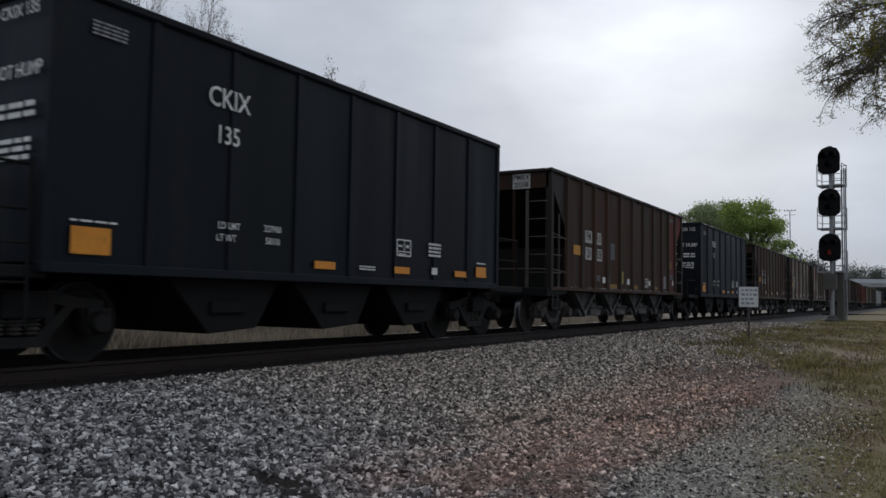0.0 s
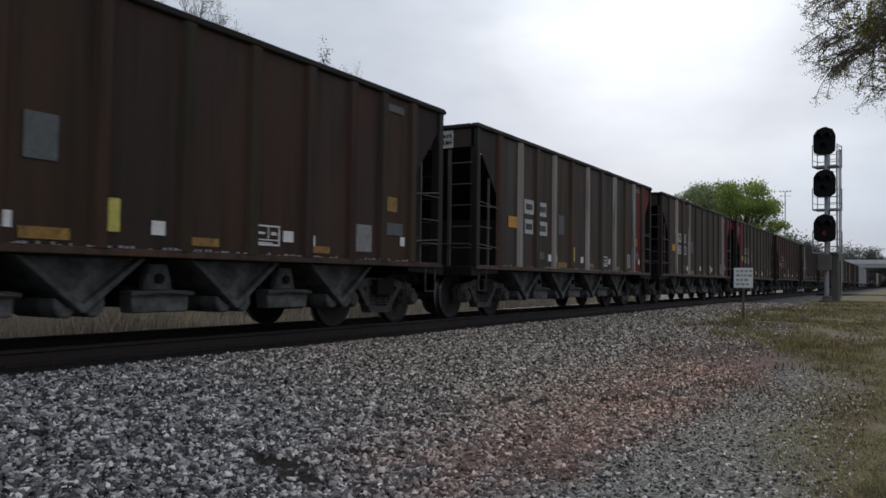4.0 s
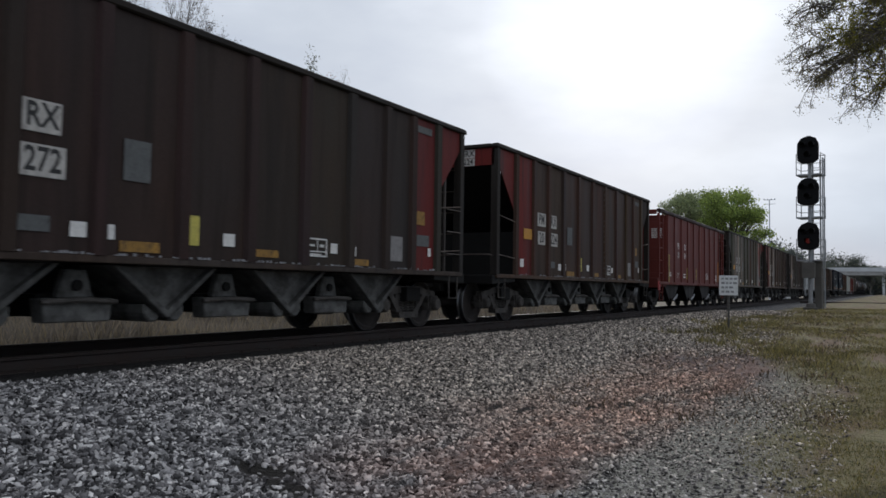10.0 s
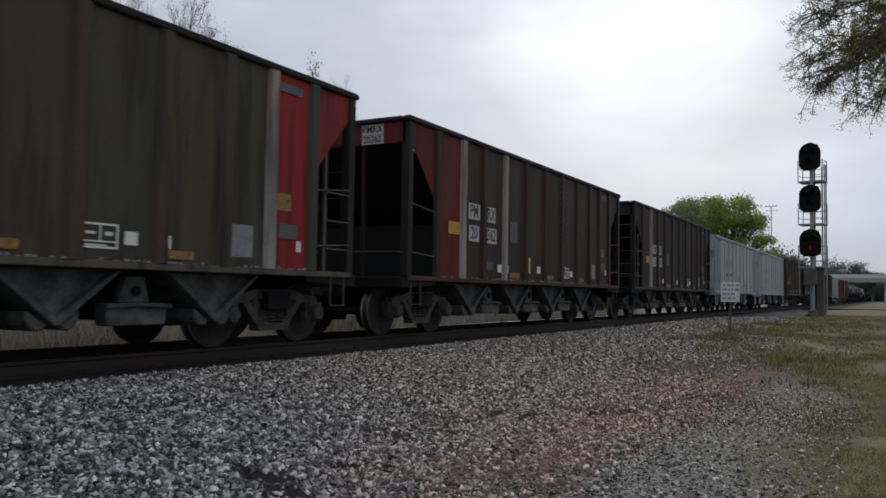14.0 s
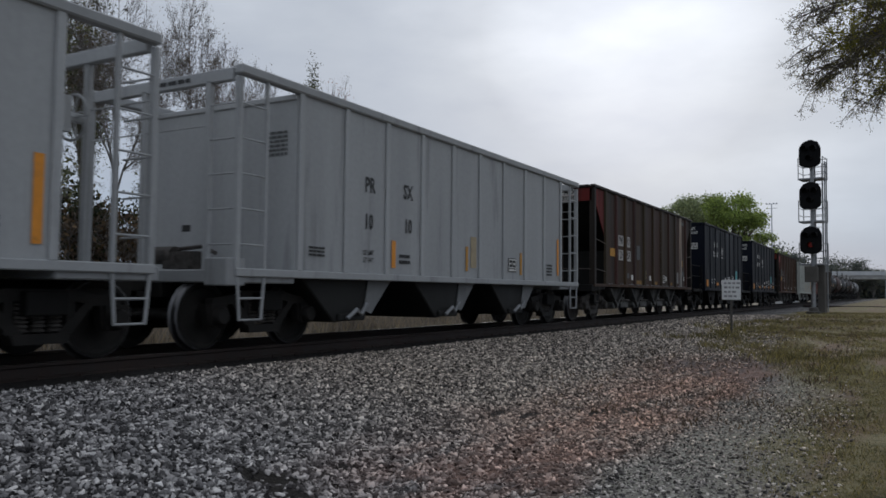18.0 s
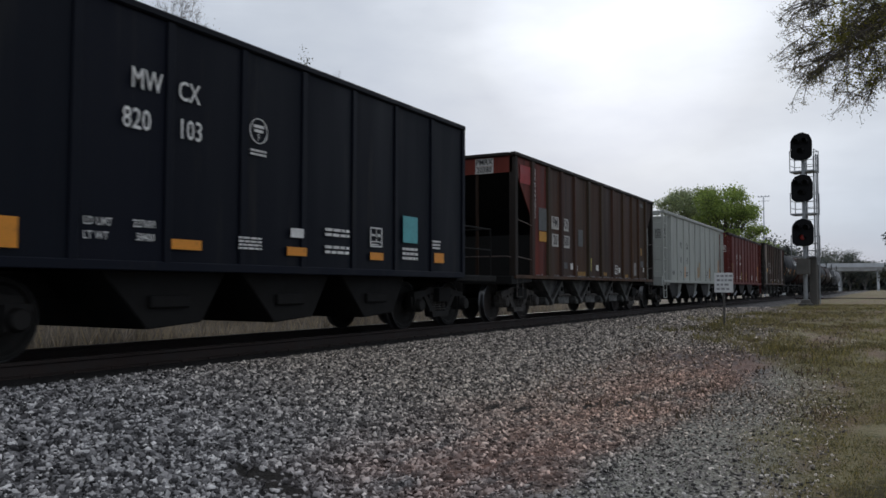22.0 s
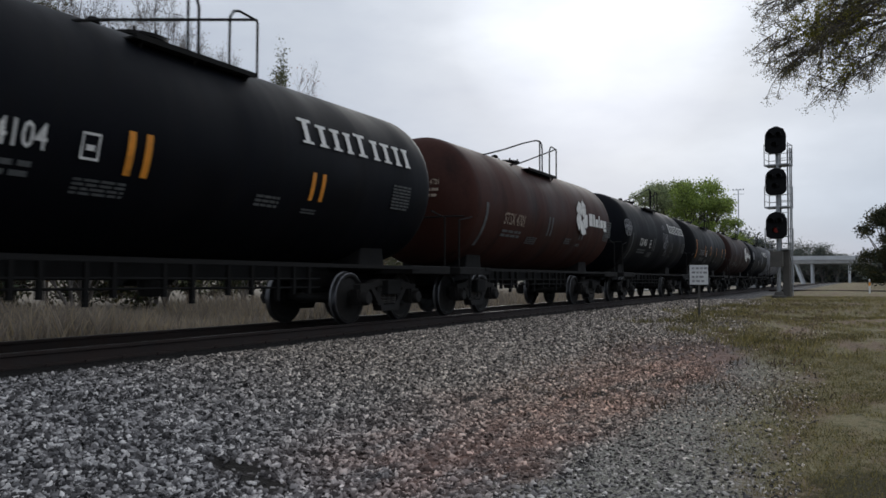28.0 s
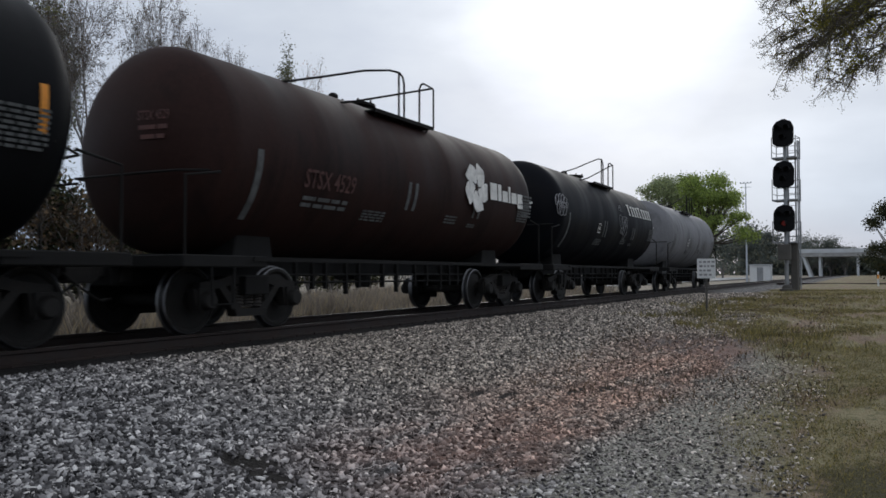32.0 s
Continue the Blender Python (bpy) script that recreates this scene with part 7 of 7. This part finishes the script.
tree("slender_tree", "slender young tree with a few dark leaves above the bare brush", 27.75, 22.95, 10, 55, PALEBARK, depth=5, spread=0.5, leaf=PINE_LEAF, per=12, leaf_spread=0.14, leaf_size=0.05, up=0.03, thin=0.45, r=0.07, fit=(0.75, 11.7))
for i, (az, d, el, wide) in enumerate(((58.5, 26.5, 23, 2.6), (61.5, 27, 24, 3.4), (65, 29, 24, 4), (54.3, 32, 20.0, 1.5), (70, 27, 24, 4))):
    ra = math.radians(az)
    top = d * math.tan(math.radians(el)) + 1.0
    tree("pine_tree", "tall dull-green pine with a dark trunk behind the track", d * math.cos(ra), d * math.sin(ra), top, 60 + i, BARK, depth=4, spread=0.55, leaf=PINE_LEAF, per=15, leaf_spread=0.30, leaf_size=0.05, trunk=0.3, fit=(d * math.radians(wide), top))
for i, (x, y, h) in enumerate(((4, 17.5, 4.0), (7, 17.5, 4.6), (10.5, 18.5, 5.6), (13, 17.5, 4.6), (17, 19, 5.2), (19.5, 21, 5.2), (22, 20, 5.0), (25, 21.5, 5.0), (28, 22, 5.2), (31.5, 23, 4.8), (35, 24, 4.8), (39.5, 26, 4.6), (44, 27, 4.8), (52, 31, 5.0), (60, 33, 4.8), (70, 36, 5.2), (84, 38, 5.5), (98, 40, 5.5))):
    tree("brush", "tangled leafless brush at the wood's edge" if i % 2 else "dark evergreen brush at the wood's edge", x, y, h, 70 + i, PALEBARK, depth=4, spread=0.7, leaf=BUD_LEAF if i % 2 else PINE_LEAF, per=6, leaf_spread=0.28, leaf_size=0.07, trunk=0.06, category="shrub", thin=0.9)


def clump_tree(name, label, x, y, clumps, bark, leaf, per, size, trunk_r, seed):
    """A trunk with limbs that each carry a rounded clump of leaves; clumps are (x, y, z, radius)."""
    rng = random.Random(seed)
    nrg = np.random.default_rng(seed)
    t = thing(name, label, "tree", at=pose(x, y, float(lie(x, y)) - 0.1))
    s = Shape()
    fork = min(c[2] for c in clumps) * 0.75
    s.tube([(0, 0, 0), (0.1, 0.05, fork * 0.6), (0, 0, fork), (0.1, 0.1, fork * 1.8)], trunk_r, 10, taper=[trunk_r * 1.3, trunk_r, trunk_r * 0.9, trunk_r * 0.5])
    pts = []
    for cx, cy, cz, cr in clumps:
        mid = (cx * 0.45 + rng.uniform(-0.2, 0.2), cy * 0.45 + rng.uniform(-0.2, 0.2), fork + (cz - fork) * 0.6)
        s.tube([(0, 0, fork * rng.uniform(0.9, 1.3)), mid, (cx, cy, cz)], trunk_r * 0.4, 5, taper=[trunk_r * 0.45, trunk_r * 0.28, trunk_r * 0.1])
        d = nrg.normal(size=(26, 3))
        d /= np.linalg.norm(d, axis=1)[:, None]
        d[:, 2] = np.where(d[:, 2] < -0.3, -d[:, 2], d[:, 2])
        for q in d * (cr * nrg.uniform(0.55, 1.0, 26))[:, None] * np.array([1, 1, 0.8]):
            pts.append((cx + q[0], cy + q[1], cz + q[2]))
            if rng.random() < 0.4:
                s.tube([(cx, cy, cz), pts[-1]], 0.02, 3)
    part("trunk", s, bark, t)
    part("crown", leaf_cloud(nrg, pts, per, size * 2.6, size, leaf, "crown"), None, t)


rnd = random.Random(33)
green = []
for i in range(66):
    a, r = rnd.uniform(0, math.tau), math.sqrt(rnd.uniform(0.02, 1)) * 4.3
    cy = r * math.sin(a)
    roof = 10.5 - 0.10 * cy * cy - 0.10 * (r * math.cos(a)) ** 2 + (0.4 if cy > 1.0 else 0.0) - (0.9 if -0.4 < cy < 0.6 else 0.0)
    green.append((r * math.cos(a), cy, max(2.6, roof - rnd.uniform(0.2, 1.0) ** 2 * 4.5), rnd.uniform(0.65, 1.15)))
clump_tree("leafy_tree", "round spring-green leafy tree behind the train", 79, 13.6, [c for c in green if c[1] < 1.6], BARK, SPRING_LEAF, 15, 0.11, 0.28, 90)
clump_tree("leafy_tree", "pale grey-green young-leaved tree behind the train", 84, 17.2, [(a, b * 0.9, c * 1.04, r) for a, b, c, r in green if -3.2 < b < 3.4], BARK, PALE_LEAF, 12, 0.11, 0.28, 91)
for i, (x, y, h) in enumerate(((150, 18.2, 10.4), (158, 25, 10), (146, 16.4, 9.6), (165, 31, 10), (330, 18.6, 17.5), (330, 12.0, 16), (326, 15.5, 16.5), (330, 6.5, 13), (322, 23.5, 15))):
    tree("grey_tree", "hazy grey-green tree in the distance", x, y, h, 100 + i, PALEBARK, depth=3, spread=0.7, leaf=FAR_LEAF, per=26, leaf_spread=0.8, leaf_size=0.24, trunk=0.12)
for cx0, cy0, top, seed in ((112, -3.6, 9.2, 110), (119, -10.5, 12.0, 111)):
    rnd = random.Random(seed)
    cone = []
    for i in range(64):
        zz = rnd.uniform(0.5, top)
        rr = 4.7 * (1 - 0.55 * (zz / top) ** 1.6) * math.sqrt(rnd.uniform(0.05, 1))
        a = rnd.uniform(0, math.tau)
        cone.append((rr * math.cos(a), rr * math.sin(a), zz, rnd.uniform(0.7, 1.2)))
    clump_tree("cedar_tree", "dense dark evergreen beyond the crossing track", cx0, cy0, cone, BARK, CEDAR_LEAF, 14, 0.14, 0.28, seed)
# evergreen undergrowth along the foot of the wood
for i, (x, y, top) in enumerate(((6.5, 17.2, 5.0), (9.3, 17.4, 6.0), (11.8, 18.2, 6.6), (14.6, 18.6, 6.0), (17.4, 19.4, 5.6), (20.6, 20.4, 5.2), (24.2, 21.2, 5.0), (28.4, 22.6, 4.4), (8.4, 19.4, 6.0), (11.0, 20.0, 6.6), (13.8, 20.6, 6.4), (16.6, 21.4, 6.2), (19.6, 22.4, 5.8), (22.8, 23.2, 5.4), (33, 24.2, 4.2), (38, 26, 4.0))):
    rnd = random.Random(300 + i)
    bush = []
    top *= 0.62
    for k in range(15):
        a, rr = rnd.uniform(0, math.tau), 1.55 * math.sqrt(rnd.uniform(0.02, 1))
        bush.append((rr * math.cos(a), rr * math.sin(a), rnd.uniform(0.4, top * (1 - 0.3 * rr / 1.55)), rnd.uniform(0.3, 0.55)))
    clump_tree("evergreen_shrub", "tall dark evergreen shrub at the foot of the wood", x, y, bush, BARK, CEDAR_LEAF, 6, 0.075, 0.06, 300 + i)


def build_oak():
    """The oak whose boughs overhang the view; its trunk stands aside."""
    rng = random.Random(7)
    nrg = np.random.default_rng(7)
    X, Y, Z = 12.9, -2.3, 0.15
    t = thing("oak_tree", "near oak with drooping boughs of small dark olive leaves", "tree", at=pose(X, Y, Z))
    s = Shape()
    s.tube([(0, 0, -0.3), (0.1, 0, 1.5), (0.0, 0.1, 3.4), (0.1, 0.2, 5.2), (0.2, 0.3, 8.2)], 0.34, 12, taper=[0.44, 0.34, 0.29, 0.24, 0.12])
    ends = [(12.4, 1.08, 5.62), (12.7, 1.00, 5.78), (12.2, 0.88, 5.75), (12.9, 1.18, 5.68), (12.5, 1.12, 5.72), (12.6, 0.98, 5.02), (12.3, 1.02, 4.95), (12.2, 0.98, 4.68), (12.9, 1.00, 4.60), (12.5, 0.98, 4.58), (12.6, 1.05, 4.75), (12.5, 0.62, 4.42), (12.3, 0.38, 4.26), (12.5, 0.25, 4.22), (12.9, 0.30, 4.35), (12.5, 1.12, 5.12), (12.7, 1.10, 4.98), (12.6, 0.55, 5.95), (13.1, 0.55, 6.1), (12.4, 0.25, 5.0), (13.1, 0.85, 4.8), (12.0, 0.55, 4.65), (12.7, 0.0, 4.55), (12.2, -0.35, 4.60), (12.8, 0.1, 5.5), (12.4, -0.2, 5.7), (12.6, 0.72, 4.72),
            (13.9, -0.5, 5.3), (11.6, -1.4, 5.0), (14.6, -2.2, 5.6), (12.6, -4.6, 5.2), (11.4, -3.2, 6.2), (14.2, -3.6, 6.8), (13.0, -2.2, 8.9), (12.2, -1.2, 7.8), (13.8, -1.0, 7.6)]
    leaves, sprays = [], []
    for ex, ey, ez in ends:
        a = Vector((0.05, 0.15, rng.uniform(4.6, 5.9) if ez < 7 else 6.5))
        e = Vector((ex - X, ey - Y, ez - Z))
        lift = Vector((0, 0, 0.35 + 0.2 * rng.random()))
        pts = []
        for i in range(9):
            u = i / 8
            p = a.lerp(e, u) + lift * math.sin(u * math.pi) + Vector((rng.gauss(0, 0.07), rng.gauss(0, 0.06), rng.gauss(0, 0.055))) * (1 if 0 < i < 8 else 0)
            pts.append(p)
        s.tube(pts, 0.035, 6, taper=[0.040 - 0.035 * (i / 8) ** 0.6 for i in range(9)])
        for k in range(17):
            u = rng.uniform(0.52, 1.0) ** 0.8
            i = min(7, int(u * 8))
            p = pts[i].lerp(pts[i + 1], u * 8 - i)
            fwd = (pts[i + 1] - pts[i]).normalized()
            d = (fwd * 0.7 + Vector((rng.gauss(0, 0.55), rng.gauss(0, 0.55), rng.gauss(-0.12, 0.45)))).normalized()
            ln = rng.uniform(0.20, 0.46)
            q1, q2 = p + d * ln * 0.5 + Vector((0, 0, 0.015)), p + d * ln + Vector((0, 0, -0.03))
            s.tube([p, q1, q2], 0.007, 4, taper=[0.009, 0.006, 0.003])
            for j in range(6):
                w = rng.uniform(0.3, 1.0)
                o = p.lerp(q2, w)
                g = (d * 0.6 + Vector((rng.gauss(0, 0.6), rng.gauss(0, 0.6), rng.gauss(-0.1, 0.5)))).normalized()
                tip = o + g * rng.uniform(0.06, 0.17)
                s.tube([o, tip], 0.003, 3)
                leaves += [tuple(o.lerp(tip, 0.5)), tuple(tip)]
    for cx, cy, cz, n, r in ((12.4, 0.62, 5.28, 90, 0.17), (12.4, 0.42, 5.10, 70, 0.15), (12.6, 0.10, 4.95, 120, 0.24), (12.6, 0.05, 5.75, 120, 0.25), (12.7, 0.45, 5.75, 50, 0.15), (12.8, -0.3, 5.3, 160, 0.3), (12.5, 0.2, 4.5, 60, 0.18)):
        for q in nrg.normal(0, 1, (n, 3)):
            sprays.append((cx - X + q[0] * r, cy - Y + q[1] * r, cz - Z + q[2] * r * 0.75))
    part("trunk", s, BARK, t)
    part("crown", leaf_cloud(nrg, leaves, 6, 0.034, 0.0125, OAK_LEAF, "crown"), None, t)
    part("leaf_spray", leaf_cloud(nrg, sprays, 9, 0.04, 0.018, MOSS_LEAF, "leaf_spray"), None, t, "fresh olive-green leaf sprays")


build_oak()


def build_far_woods():
    """Low hazy woods on the horizon."""
    rng = np.random.default_rng(21)
    c = []
    for i in range(900):
        a = rng.uniform(-0.30, 1.75)
        d = rng.uniform(330, 460)
        h = rng.uniform(6, 15) * (0.7 + 0.3 * math.sin(a * 9 + 1))
        k = 10
        for j in range(k):
            c.append((d * math.cos(a) + rng.normal(0, 2.5), d * math.sin(a) + rng.normal(0, 2.5), rng.uniform(0.05, 1) * h))
    for i in range(5200):
        a = rng.uniform(-0.05, 0.13)
        d = rng.uniform(335, 380)
        c.append((d * math.cos(a), d * math.sin(a), rng.uniform(0.0, 8.5 + 1.5 * math.sin(a * 60))))
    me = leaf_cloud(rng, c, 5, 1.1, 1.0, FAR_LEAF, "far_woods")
    tagged(new("far_woods", me), "low hazy woods along the horizon", "woods", kind="stuff")


build_far_woods()


# ---- the train's run ----
# seconds, metres run since the start
RUN = [(0, 0.0), (1, 11.06), (2, 22.12), (3, 33.18), (4, 44.22), (5, 55.26), (6, 66.29), (7, 77.32), (8, 88.36), (9, 99.44), (10, 110.55), (11, 121.69), (12, 132.87), (13, 144.09), (14, 155.34), (15, 166.61), (16, 177.89), (17, 189.19), (18, 200.50), (19, 211.82), (20, 223.15), (21, 234.49), (22, 245.88), (23, 257.32), (24, 268.81), (25, 280.37), (26, 291.98), (27, 303.63), (28, 315.31), (29, 327.04), (30, 338.80), (31, 350.60), (32, 362.44)]


def motions():
    for car in TRAIN:
        x = car.location.x
        walk(car, [(t, pose(x - s, LINE, RAIL)) for t, s in RUN])
    # each wheelset turns while it rolls past
    ts, ss = [r[0] for r in RUN], [r[1] for r in RUN]
    for wheel, x, k in ((w, c.location.x + RUN[-1][1] + off, k) for w, c, off, k in WHEELSETS):
        a, b = max(0.0, x - 34.0), min(RUN[-1][1], x + 4.0)
        if b <= a:
            continue
        n = max(2, int((b - a) / 0.62) + 1)
        rows = [(float(np.interp(a + (b - a) * i / n, ss, ts)), pose(k, 0, 0.46, 0, -math.degrees((b - a) * i / n / 0.457), 0)) for i in range(n + 1)]
        if rows[0][0] > 0.02:
            rows.insert(0, (0.0, rows[0][1]))
        if rows[-1][0] < 31.98:
            rows.append((32.0, rows[-1][1]))
        walk(wheel, rows)


motions()
